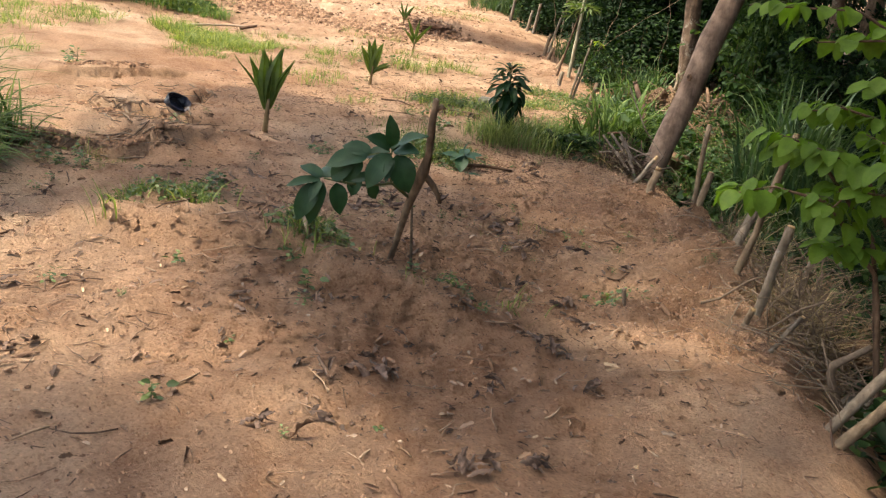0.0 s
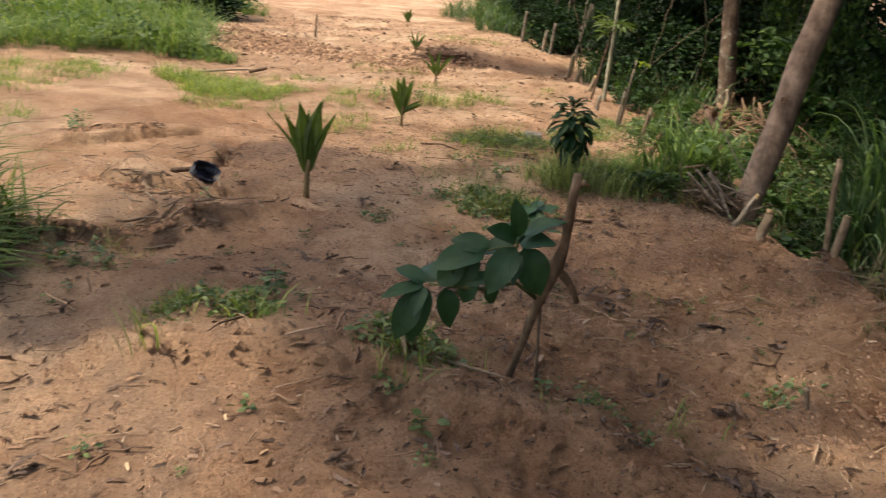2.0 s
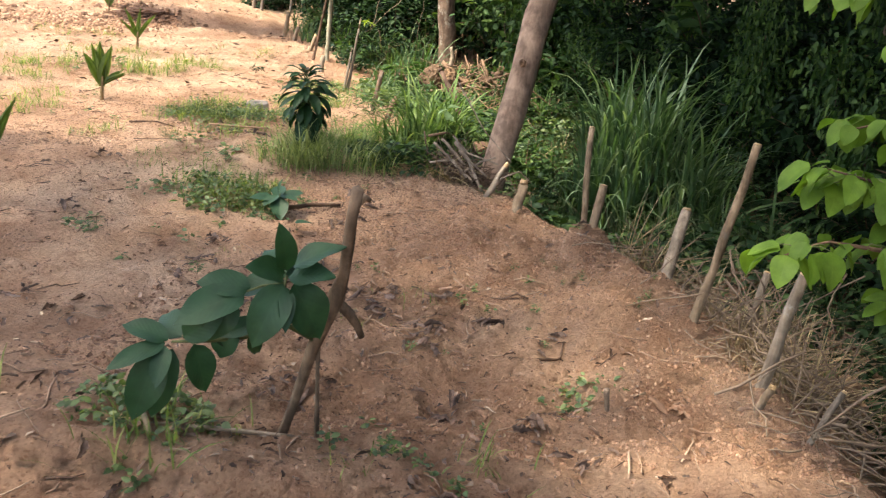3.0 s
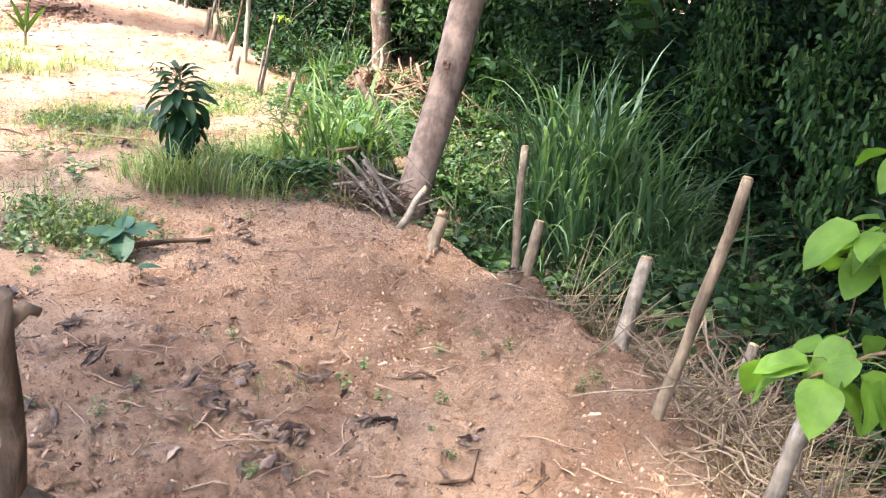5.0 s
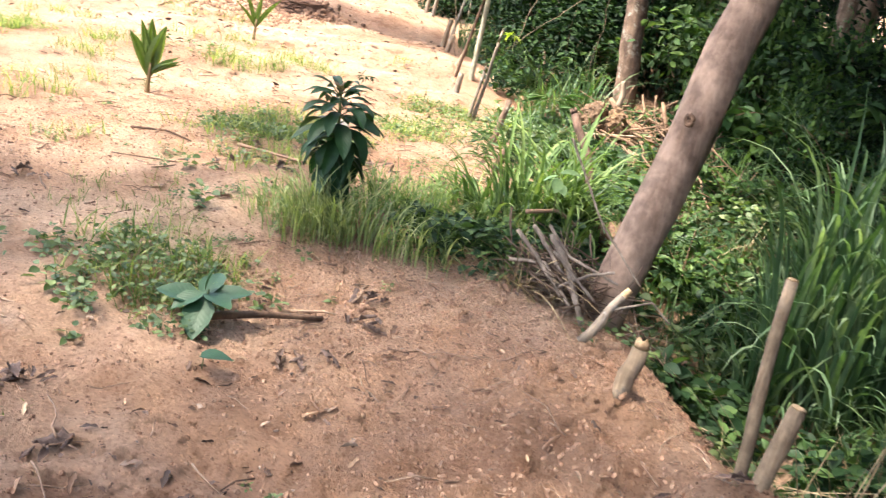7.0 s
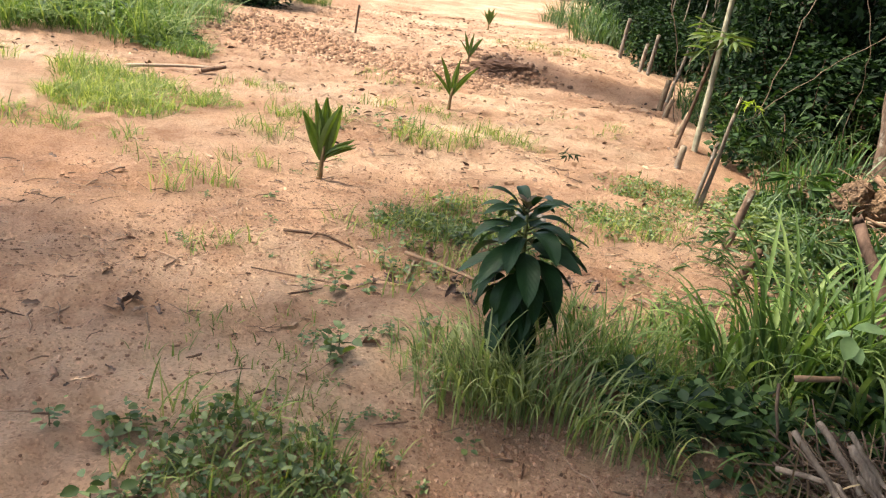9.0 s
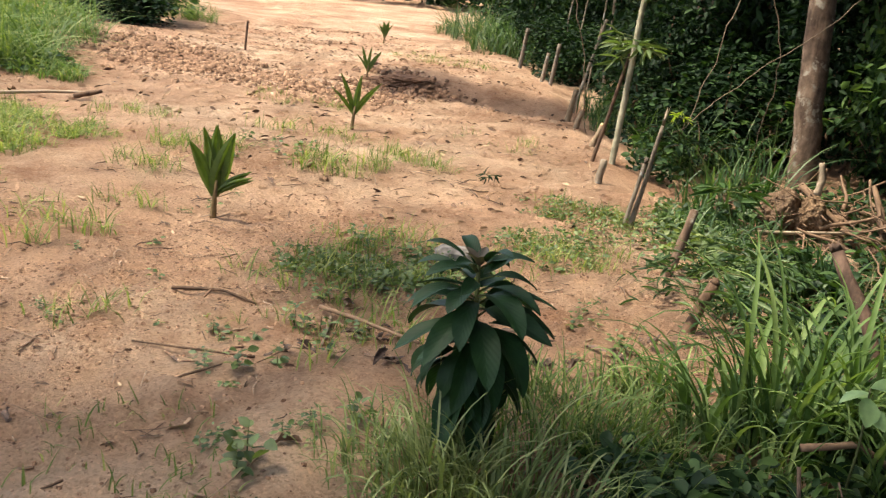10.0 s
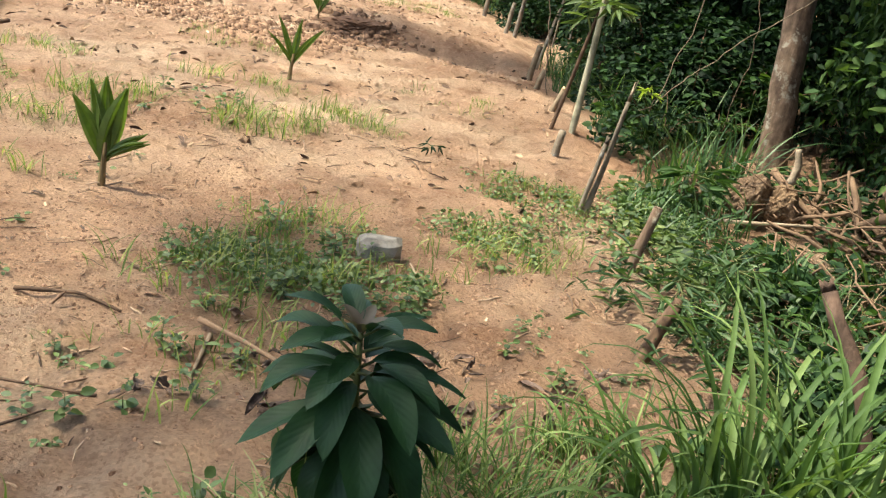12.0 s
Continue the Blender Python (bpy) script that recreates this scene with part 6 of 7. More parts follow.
def stick_pile(name, label, spots, material, seed, cat="brush pile"):
    """spots: x, y, radius, sticks, length, thickness, height of the heap."""
    rng = np.random.RandomState(seed)
    x0, y0 = spots[0][:2]
    root = empty(name, x0, y0, gz(x0, y0), label, cat, "brush piles")
    o = np.array(root.location)
    for x, y, r, n, ln, th, hh in spots:
        for _ in range(n):
            px, py = x + rng.normal() * r * 0.5, y + rng.normal() * r * 0.5
            a, el = rng.rand() * 6.28, rng.normal() * (0.08 + 0.3 * (hh > 0.05))
            l = ln * rng.uniform(0.4, 1.2)
            d = np.array([math.cos(a) * math.cos(el), math.sin(a) * math.cos(el), math.sin(el)]) * l / 2
            c = np.array([px, py, gz(px, py) + 0.02 + abs(d[2]) * 0.8 + hh * rng.rand() ** 1.5])
            w = th * rng.uniform(0.4, 1.3)
            mesh_thing("stick", tube(bent(c - d, c + d, 5, 0.05 * l, rng) - o, np.linspace(w, w * 0.5, 5), 6, 0.1, rng), material, root)
    return root


stick_pile("brush_pile", "dark grey dead twigs heaped at the foot of the leaning tree", [(-1.31, 8.02, 0.2, 130, 0.26, 0.0042, 0.16), (-1.42, 8.12, 0.2, 60, 0.32, 0.0055, 0.12), (-0.9, 7.95, 0.25, 30, 0.45, 0.004, 0.12), (-1.35, 8.1, 0.16, 70, 0.26, 0.0035, 0.24)], BRUSH_STICK, 401)
stick_pile("brush_pile", "dry tangled brush lying on the bank", [(0.35, 5.6, 0.45, 150, 0.5, 0.0036, 0.14), (0.4, 5.0, 0.4, 130, 0.42, 0.0042, 0.12), (0.05, 6.4, 0.35, 60, 0.4, 0.0035, 0.08), (0.5, 4.4, 0.4, 90, 0.4, 0.006, 0.15), (0.7, 6.2, 0.4, 34, 0.6, 0.006, 0.2)], GREY_STICK, 402)
stick_pile("brush_pile", "pale broken branches and roots piled below the far tree", [(-1.05, 13.6, 0.6, 14, 0.8, 0.03, 0.22), (-1.4, 14.2, 0.5, 26, 0.5, 0.016, 0.3), (-0.6, 12.9, 0.7, 40, 0.8, 0.010, 0.25), (-1.2, 12.0, 0.6, 30, 0.7, 0.008, 0.15), (-2.1, 14.1, 0.3, 14, 0.4, 0.008, 0.2), (-0.7, 11.2, 0.6, 40, 0.7, 0.007, 0.12)], ROOT_STICK, 403)
stick_pile("root_tangle", "torn pale roots standing out of the clods", [(-1.85, 13.5, 0.27, 46, 0.32, 0.007, 0.42), (-2.44, 13.65, 0.12, 8, 0.28, 0.01, 0.25), (-1.4, 13.7, 0.3, 16, 0.4, 0.012, 0.3)], ROOT_STICK, 406, "roots")
stick_pile("brush_pile", "heap of thin sticks and ash beside the path", [(-3.4, 2.0, 0.22, 9, 0.35, 0.008, 0.02)], GREY_STICK, 404)
stick_pile("dry_stalks", "pale dry stalks lying on the trodden soil", [(-1.75, 5.45, 0.5, 16, 0.22, 0.004, 0.0), (-1.35, 5.1, 0.5, 12, 0.2, 0.0045, 0.0), (-2.2, 5.9, 0.4, 8, 0.2, 0.004, 0.0), (-0.8, 5.9, 0.5, 8, 0.18, 0.0035, 0.0)], TWIG, 407, "dry stalks")
stick_pile("brush_pile", "bleached broken branches heaped below the far tree", [(-1.15, 13.3, 0.35, 14, 0.6, 0.034, 0.22), (-0.75, 12.9, 0.4, 12, 0.7, 0.03, 0.15), (-1.45, 13.6, 0.3, 8, 0.45, 0.03, 0.3), (-1.0, 13.0, 0.5, 30, 0.6, 0.01, 0.3)], ROOT_STICK, 408)
stick_pile("brush_pile", "thin dry sticks lying by the planting hole", [(-4.85, 5.5, 0.4, 18, 0.4, 0.006, 0.0), (-4.3, 4.95, 0.3, 8, 0.3, 0.007, 0.0), (-5.6, 6.9, 0.6, 12, 0.4, 0.007, 0.0)], GREY_STICK, 405)


REDDISH = wood_material("reddish_bark", (0.035, 0.022, 0.017), (0.135, 0.086, 0.066), 18, (1, 1, 0.15), 0.85)


def single_stick(points, r, label, material=BROWN_BRANCH, seed=0, name="stick", lift=0.0):
    rng = np.random.RandomState(seed)
    p = np.array([(x, y, gz(x, y) + r * 0.7 + lift + dz) for x, y, dz in points])
    t = np.linspace(0, len(p) - 1, 4 * len(p))
    c = np.stack([np.interp(t, np.arange(len(p)), p[:, k]) for k in range(3)], 1)
    ob = mesh_thing(name, tube(c, r * np.linspace(1.0, 0.6, len(c)), 8, 0.14, rng), material)
    return tagged(ob, label, "stick")


single_stick([(-2.5, 6.80, 0.03), (-2.34, 6.93, 0.03), (-2.16, 7.12, 0.0)], 0.018, "dark broken branch lying on the soil", BROWN_BRANCH, 1, "branch")
single_stick([(-3.70, 9.02, 0.02), (-3.45, 8.95, 0.03), (-3.10, 8.80, 0.02)], 0.012, "long pale stick lying beside the shrub", ROOT_STICK, 2)
single_stick([(-3.62, 8.98, 0), (-3.5, 8.72, 0)], 0.010, "grey stick lying on the soil", GREY_STICK, 3)
single_stick([(-4.35, 8.78, 0), (-4.15, 8.90, 0.01), (-4.0, 8.95, 0)], 0.009, "thin dark stick lying on the sand", BROWN_BRANCH, 4)
single_stick([(-3.62, 8.42, 0), (-4.1, 8.27, 0)], 0.006, "thin brown twig lying on the sand", BROWN_BRANCH, 5)
single_stick([(-2.30, 3.70, 0.0), (-2.02, 3.84, 0.01), (-1.75, 3.98, 0.0)], 0.011, "pale stick lying at the foot of the sapling", PALE_STICK, 6)
single_stick([(-2.26, 3.78, 0.10), (-2.16, 3.68, 0.0)], 0.014, "short pale root end in the soil", PALE_STICK, 7)
single_stick([(-9.75, 12.1, 0.02), (-9.4, 12.6, 0.04), (-9.1, 12.95, 0.06)], 0.024, "pale log lying on the field", PALE_STICK, 8, "log")
single_stick([(-9.2, 12.75, 0.03), (-8.95, 12.9, 0.1)], 0.032, "charred end of a log", BROWN_BRANCH, 9, "log")
single_stick([(-1.72, 13.36, 0.38), (-1.70, 13.37, 0.50), (-1.73, 13.37, 0.64)], 0.034, "pale splintered root standing on the clod", PALE_STICK, 43, "root")
single_stick([(-2.48, 12.91, 0.02), (-1.9, 13.2, 0.08), (-1.3, 13.5, 0.14)], 0.02, "long pale pole lying across the brush", PALE_STICK, 10)
stake((-1.28, 9.20, -0.20), (-1.645, 9.53, 0.47), 0.025, "broken reddish brown dead branch leaning in the grass", REDDISH, 42, 2.0, 0.03, "", "dead_branch", 1.05, False)
SILVER = wood_material("silver_grey_wood", (0.085, 0.067, 0.054), (0.31, 0.255, 0.21), 26, (1, 1, 0.12), 0.85, (0.12, 0.09, 0.075))


def propped_stick(points, r, label, seed, name="stick"):
    """A dead stick in the pile at the tree, through points given with their heights."""
    rng = np.random.RandomState(seed)
    p = np.array(points, float)
    t = np.linspace(0, len(p) - 1, 5 * len(p))
    c = np.stack([np.interp(t, np.arange(len(p)), p[:, k]) for k in range(3)], 1) + rng.normal(size=(len(t), 3)) * 0.12 * r
    return tagged(mesh_thing(name, tube(c, r * np.linspace(1.0, 0.75, len(c)), 8, 0.12, rng), SILVER), label, "stick", "silver sticks at the leaning tree")


propped_stick([(-1.41, 7.92, 0.16), (-1.30, 7.88, 0.03), (-1.17, 7.78, -0.19)], 0.018, "thick silver-grey dead branch lying against the tree", 1, "branch")
propped_stick([(-1.38, 7.86, 0.10), (-1.26, 7.84, 0.01), (-1.14, 7.82, -0.08)], 0.009, "silver-grey stick lying against the tree", 2)
propped_stick([(-1.32, 7.85, -0.06), (-1.2, 7.85, 0.03), (-1.09, 7.87, 0.07)], 0.009, "curved silver-grey stick lying against the tree", 3)
propped_stick([(-1.43, 8.0, 0.60), (-1.32, 7.96, 0.44), (-1.2, 7.90, 0.266), (-0.965, 7.83, 0.05)], 0.006, "long thin silver-grey stick propped on the tree", 4)
propped_stick([(-1.43, 7.9, 0.20), (-1.307, 7.9, 0.076), (-1.19, 7.88, 0.05), (-1.066, 7.87, 0.016)], 0.008, "silver-grey stick lying against the tree", 5)
propped_stick([(-1.05, 7.83, -0.09), (-0.897, 7.86, -0.02), (-0.80, 7.87, -0.10)], 0.006, "curved silver-grey stick lying against the tree", 6)
propped_stick([(-1.58, 7.94, 0.13), (-1.45, 7.9, 0.03), (-1.30, 7.84, -0.10)], 0.011, "silver-grey stick lying against the tree", 7)
propped_stick([(-1.52, 8.04, 0.14), (-1.40, 7.98, 0.04), (-1.24, 7.91, -0.12)], 0.012, "thick silver-grey dead branch lying against the tree", 8, "branch")
propped_stick([(-1.60, 8.02, -0.05), (-1.42, 7.95, 0.0), (-1.25, 7.80, -0.12)], 0.010, "silver-grey stick lying against the tree", 9)
single_stick([(0.62, 4.35, -0.05), (0.46, 4.25, 0.22), (0.62, 4.32, 0.45)], 0.025, "crooked broken branch stuck in the bank", GREY_STICK, 14, "branch")
single_stick([(-0.95, 5.0, 0), (-0.75, 5.12, 0.01), (-0.72, 5.3, 0.0)], 0.008, "curved brown root lying on the path", BROWN_BRANCH, 15)
single_stick([(-0.72, 4.62, 0), (-0.42, 4.72, 0)], 0.010, "broken pale stick lying on the path", GREY_STICK, 16)
single_stick([(-0.62, 4.55, 0.10), (-0.60, 4.56, -0.02)], 0.014, "short stub of wood standing in the soil", GREY_STICK, 17, "stub")


def sprout(x, y, z, n, size, reach, material, label, seed):
    """A tuft of narrow leaves on a post or stem."""
    rng = np.random.RandomState(seed)
    root = empty("sprout", x, y, z, label, "sprout")
    for k in range(n):
        a = rng.rand() * 6.28
        p = np.array([math.cos(a), math.sin(a), rng.uniform(-0.6, 0.6)]) * reach * rng.uniform(0.2, 1)
        mesh_thing("twig", tube([(0, 0, p[2] * 0.6), p], [0.004, 0.002], 5), GREEN_STEM, root)
        for j in range(5):
            d = np.array([math.cos(a) + rng.normal() * 0.6, math.sin(a) + rng.normal() * 0.6, -0.3 + rng.normal() * 0.4])
            big_leaf(root, p * rng.uniform(0.6, 1.0), d, size * rng.uniform(0.7, 1.2), size * 0.2, material, "lance", 0.5, rng.randint(9999))


sprout(-3.55, 14.42, 1.05, 14, 0.20, 0.30, WEED_LEAF, "narrow green leaves sprouting from the fence pole", 1)
sprout(-3.45, 14.45, 1.6, 8, 0.18, 0.22, WEED_LEAF, "narrow green leaves sprouting from the fence pole", 2)
sprout(-2.72, 12.08, 0.66, 5, 0.07, 0.06, YELLOW_LEAF, "small yellow-green shoot on the post top", 3)
sprout(-2.35, 12.9, 0.05, 8, 0.17, 0.2, LIGHT_FOREST_LEAF, "arching narrow-leaved plant beside the post", 4)
sprout(-1.95, 11.0, 0.0, 16, 0.10, 0.34, NARROW_LEAF, "dense narrow-leaved plant behind the short post", 5)
sprout(-2.15, 10.6, 0.0, 14, 0.10, 0.3, NARROW_LEAF, "dense narrow-leaved plant behind the short post", 6)
sprout(-4.05, 11.95, 0.0, 4, 0.07, 0.12, SHADED_FOREST_LEAF, "thin dark-leaved seedling in the sand", 7)


def vine(points, r, label, seed):
    rng = np.random.RandomState(seed)
    p = np.array(points, float)
    t = np.linspace(0, len(p) - 1, 9 * len(p))
    c = np.stack([np.interp(t, np.arange(len(p)), p[:, k]) for k in range(3)], 1)
    sag = np.cumsum(rng.normal(size=c.shape) * 0.012, 0)
    c += (sag - np.linspace(0, 1, len(c))[:, None] * sag[-1]) * np.array([1, 1, 0.3])
    root = empty("vine", *p[0], label, "vine", "hanging vines")
    mesh_thing("vine_stem", tube(c - np.array(root.location), r * 0.6, 6, 0.1, rng), GREY_STICK, root)


vine([(-2.70, 12.05, 0.55), (-2.55, 12.3, 1.3), (-2.35, 12.8, 2.0), (-2.2, 13.4, 3.2)], 0.006, "thin pale vine climbing from the post", 1)
vine([(-2.74, 12.05, 0.55), (-2.45, 12.5, 0.85), (-1.9, 13.2, 1.35), (-1.5, 14.0, 1.9)], 0.005, "thin pale vine climbing from the post", 2)
vine([(-4.4, 16.1, -0.1), (-4.6, 16.3, 0.9), (-4.85, 16.4, 1.8), (-5.3, 16.6, 3.0)], 0.011, "thin grey vine hanging at the forest edge", 3)
vine([(-2.4, 15.6, 0.0), (-2.3, 15.4, 1.0), (-2.6, 15.5, 2.2), (-2.4, 15.8, 3.5)], 0.008, "thin grey vine hanging at the forest edge", 4)
vine([(-0.9, 14.0, 0.0), (-1.0, 14.2, 1.0), (-0.8, 14.5, 2.4), (-1.2, 15.0, 3.4)], 0.007, "thin grey vine hanging at the forest edge", 5)
vine([(0.9, 11.6, 0.0), (0.8, 11.6, 1.0), (1.0, 11.9, 2.2)], 0.007, "thin grey vine hanging at the forest edge", 6)


def round_leaf_plant():
    root = empty("round_leaf_seedling", -1.52, 8.52, gz(-1.52, 8.52), "seedling with pale rounded leaves beside the sticks", "seedling")
    h = 0.31 - gz(-1.52, 8.52)
    mesh_thing("stem", tube([(0, 0, -0.03), (0.01, 0, h * 0.6), (0, 0, h)], [0.005, 0.004, 0.003], 6), GREEN_STEM, root)
    for k, (dx, dy, dz, ln) in enumerate([(0.9, 0.3, 0.15, 0.12), (-0.8, -0.3, -0.3, 0.09), (0.1, -0.8, -0.5, 0.10), (-0.5, 0.7, 0.0, 0.10), (0.6, -0.6, -0.3, 0.09)]):
        big_leaf(root, (0, 0, h - 0.015 * k), (dx, dy, dz), ln, ln * 0.72, PALE_LEAF, "oval", 0.15, 800 + k)


PALE_LEAF = leaf_material("pale_round_leaf", (0.16, 0.25, 0.11), (0.20, 0.31, 0.14), (0.28, 0.38, 0.19), 0.25, 0.4)
round_leaf_plant()
single_stick([(-1.66, 8.55, 0.20), (-1.5, 8.62, 0.20), (-1.38, 8.7, 0.18)], 0.014, "slab of torn orange-brown bark in the sticks", ROOT_STICK, 41, "bark_piece")


def root_mat(points, n, width, label, seed):
    """Fine roots and dead stems hanging along the lip of a ledge."""
    rng = np.random.RandomState(seed)
    p = np.array(points, float)
    root = empty("root_mat", p[0, 0], p[0, 1], gz(p[0, 0], p[0, 1]), label, "roots", "root mats of the ledges")
    o = np.array(root.location)
    for _ in range(n):
        u = rng.rand() * (len(p) - 1.001)
        k = int(u)
        d = (p[k + 1] - p[k]) / np.linalg.norm(p[k + 1] - p[k])
        c = p[k] + (p[k + 1] - p[k]) * (u - k) + np.array([d[1], -d[0]]) * rng.normal() * width
        ln = rng.uniform(0.06, 0.26)
        turn = math.atan2(d[1], d[0]) + rng.normal() * 0.5
        ends = [(c[0] + s * ln / 2 * math.cos(turn), c[1] + s * ln / 2 * math.sin(turn)) for s in (-1, -0.3, 0.4, 1)]
        w = 0.002 + 0.008 * rng.rand() ** 2.5
        q = np.array([(x, y, gz(x, y) + w * 0.4 + 0.012 * rng.rand()) for x, y in ends]) - o
        mesh_thing("fine_root", tube(q, [w * 0.7, w, w * 0.9, w * 0.5], 5, 0.15, rng), BROWN_BRANCH if rng.rand() < 0.75 else GREY_STICK, root)


root_mat([(-5.05, 4.30), (-4.83, 4.45), (-4.43, 4.82), (-4.12, 5.06)], 60, 0.06, "dark fine roots along the cut ledge", 51)
root_mat([(-5.72, 5.71), (-5.25, 5.74), (-4.8, 5.58), (-4.45, 5.5)], 70, 0.08, "dark dead stems lying above the ledge", 52)
root_mat([(-6.95, 6.75), (-6.62, 7.5)], 36, 0.06, "dark fine roots along the far ledge", 53)
root_mat([(-5.24, 6.5), (-5.55, 7.1), (-5.88, 7.72)], 24, 0.05, "dark fine roots in the shallow furrow", 54)
single_stick([(-4.72, 5.62, 0.0), (-4.45, 5.48, 0.02), (-4.2, 5.36, 0.0)], 0.014, "brown root lying beside the black bag", BROWN_BRANCH, 55, "root")
single_stick([(-5.2, 5.95, 0.0), (-4.98, 6.05, 0.03), (-4.85, 6.0, 0.0)], 0.02, "dark twisted root lying on the sand", BROWN_BRANCH, 56, "root")


# ---------------------------------------------------------------- stones, root balls, bag
def boulder(name, x, y, z, sx, sy, sz, label, material, seed, cat="stone", turn=0.0, cuts=3):
    bm = bmesh.new()
    bmesh.ops.create_icosphere(bm, subdivisions=cuts, radius=1)
    rng = np.random.RandomState(seed)
    off = rng.rand(3) * 20
    for v in bm.verts:
        k = 1 + 0.34 * noise.noise(v.co * 1.3 + Vector(off)) + 0.16 * noise.noise(v.co * 3.5 + Vector(off)) + (0.12 * noise.noise(v.co * 9 + Vector(off)) if cuts > 3 else 0)
        p = v.co * k
        q = p if cuts > 3 else Vector((max(-0.8, min(0.8, p.x)), max(-0.8, min(0.8, p.y)), max(-0.75, min(0.75, p.z))))
        v.co = Vector((q.x * sx, q.y * sy, q.z * sz))
    me = bpy.data.meshes.new(name)
    bm.to_mesh(me)
    bm.free()
    me.materials.append(material)
    ob = new(name, me)
    ob.location, ob.rotation_euler = (x, y, z), (0, 0, turn)
    return tagged(ob, label, cat)


boulder("stone", -3.60, 10.32, gz(-3.6, 10.32) + 0.04, 0.145, 0.10, 0.10, "pale flat-sided stone lying among weeds", STONE, 1, turn=0.5, cuts=2)
boulder("stone", 0.72, 4.45, gz(0.72, 4.45) + 0.08, 0.17, 0.15, 0.15, "grey rounded stone below the bank", GREY_STONE, 2)
CHAR = wood_material("charred_wood", (0.012, 0.011, 0.010), (0.085, 0.075, 0.068), 20, (1, 1, 0.3), 0.95, (0.26, 0.23, 0.21))
boulder("charred_log", -3.5, 1.98, gz(-3.5, 1.98) + 0.02, 0.26, 0.07, 0.055, "dark charred piece of log lying in ash", CHAR, 31, "charred log", 0.75, 5)
boulder("charred_log", -3.62, 1.86, gz(-3.62, 1.86) + 0.01, 0.17, 0.06, 0.045, "dark charred piece of log lying in ash", CHAR, 32, "charred log", 0.3, 5)
boulder("charred_log", -3.28, 2.16, gz(-3.28, 2.16) + 0.005, 0.06, 0.05, 0.04, "dark charred piece of log lying in ash", CHAR, 33, "charred log", 0.3, 4)
FIBRE = wood_material("earth_and_root_fibre", (0.09, 0.056, 0.036), (0.26, 0.175, 0.115), 22, (1, 1, 0.5), 0.95)
boulder("root_ball", -1.98, 13.5, gz(-1.98, 13.5) + 0.18, 0.17, 0.15, 0.19, "upturned clod of earth and roots below the tree", FIBRE, 4, "root ball", 0.3, 5)
boulder("root_ball", -1.72, 13.55, gz(-1.72, 13.55) + 0.16, 0.15, 0.14, 0.17, "upturned clod of earth and roots below the tree", FIBRE, 14, "root ball", 1.1, 5)
boulder("root_ball", -2.46, 13.7, gz(-2.46, 13.7) + 0.09, 0.13, 0.12, 0.14, "small upturned clod of earth and roots", FIBRE, 5, "root ball", 1.0, 4)
boulder("stump", -1.15, 9.75, gz(-1.15, 9.75) + 0.1, 0.28, 0.24, 0.2, "old brown stump broken in the undergrowth", BROWN_BRANCH, 6, "stump")
boulder("stump", 0.72, 5.35, gz(0.72, 5.35) + 0.10, 0.13, 0.11, 0.17, "brown torn stump on the bank", FIBRE, 7, "stump", 0.4, 5)
boulder("soil_mound", -8.1, 18.5, gz(-8.1, 18.5) - 0.02, 0.5, 0.3, 0.15, "heap of dark dug earth by a planting pit", DARK_EARTH, 8, "soil mound", 0.2, 5)
boulder("soil_mound", -21.5, 25.3, gz(-21.5, 25.3), 2.2, 1.6, 0.6, "heap of bare sandy earth in the field", SOIL, 9, "soil mound", 0.0, 5)


def bag():
    rng = np.random.RandomState(3)
    bm = bmesh.new()
    bmesh.ops.create_cone(bm, cap_ends=True, segments=18, radius1=0.085, radius2=0.10, depth=0.11)
    bmesh.ops.subdivide_edges(bm, edges=bm.edges[:], cuts=3, use_grid_fill=True)
    top = [f for f in bm.faces if f.normal.z > 0.9]
    bmesh.ops.delete(bm, geom=top, context="FACES")
    for v in bm.verts:
        d = noise.noise_vector(v.co * 14)
        v.co += d * 0.022 + noise.noise_vector(v.co * 30) * 0.014
        v.co.z *= 0.75 + 0.35 * noise.noise(v.co * 9)
    me = bpy.data.meshes.new("planting_bag")
    bm.to_mesh(me)
    bm.free()
    me.materials.append(PLASTIC)
    ob = new("planting_bag", me)
    ob.location, ob.rotation_euler = (-4.72, 5.72, gz(-4.72, 5.72) + 0.06), (0.35, 0.6, 0.4)
    thick = ob.modifiers.new("thickness", "SOLIDIFY")
    thick.thickness = 0.004
    tagged(ob, "crumpled empty black plastic planting bag", "plastic bag")


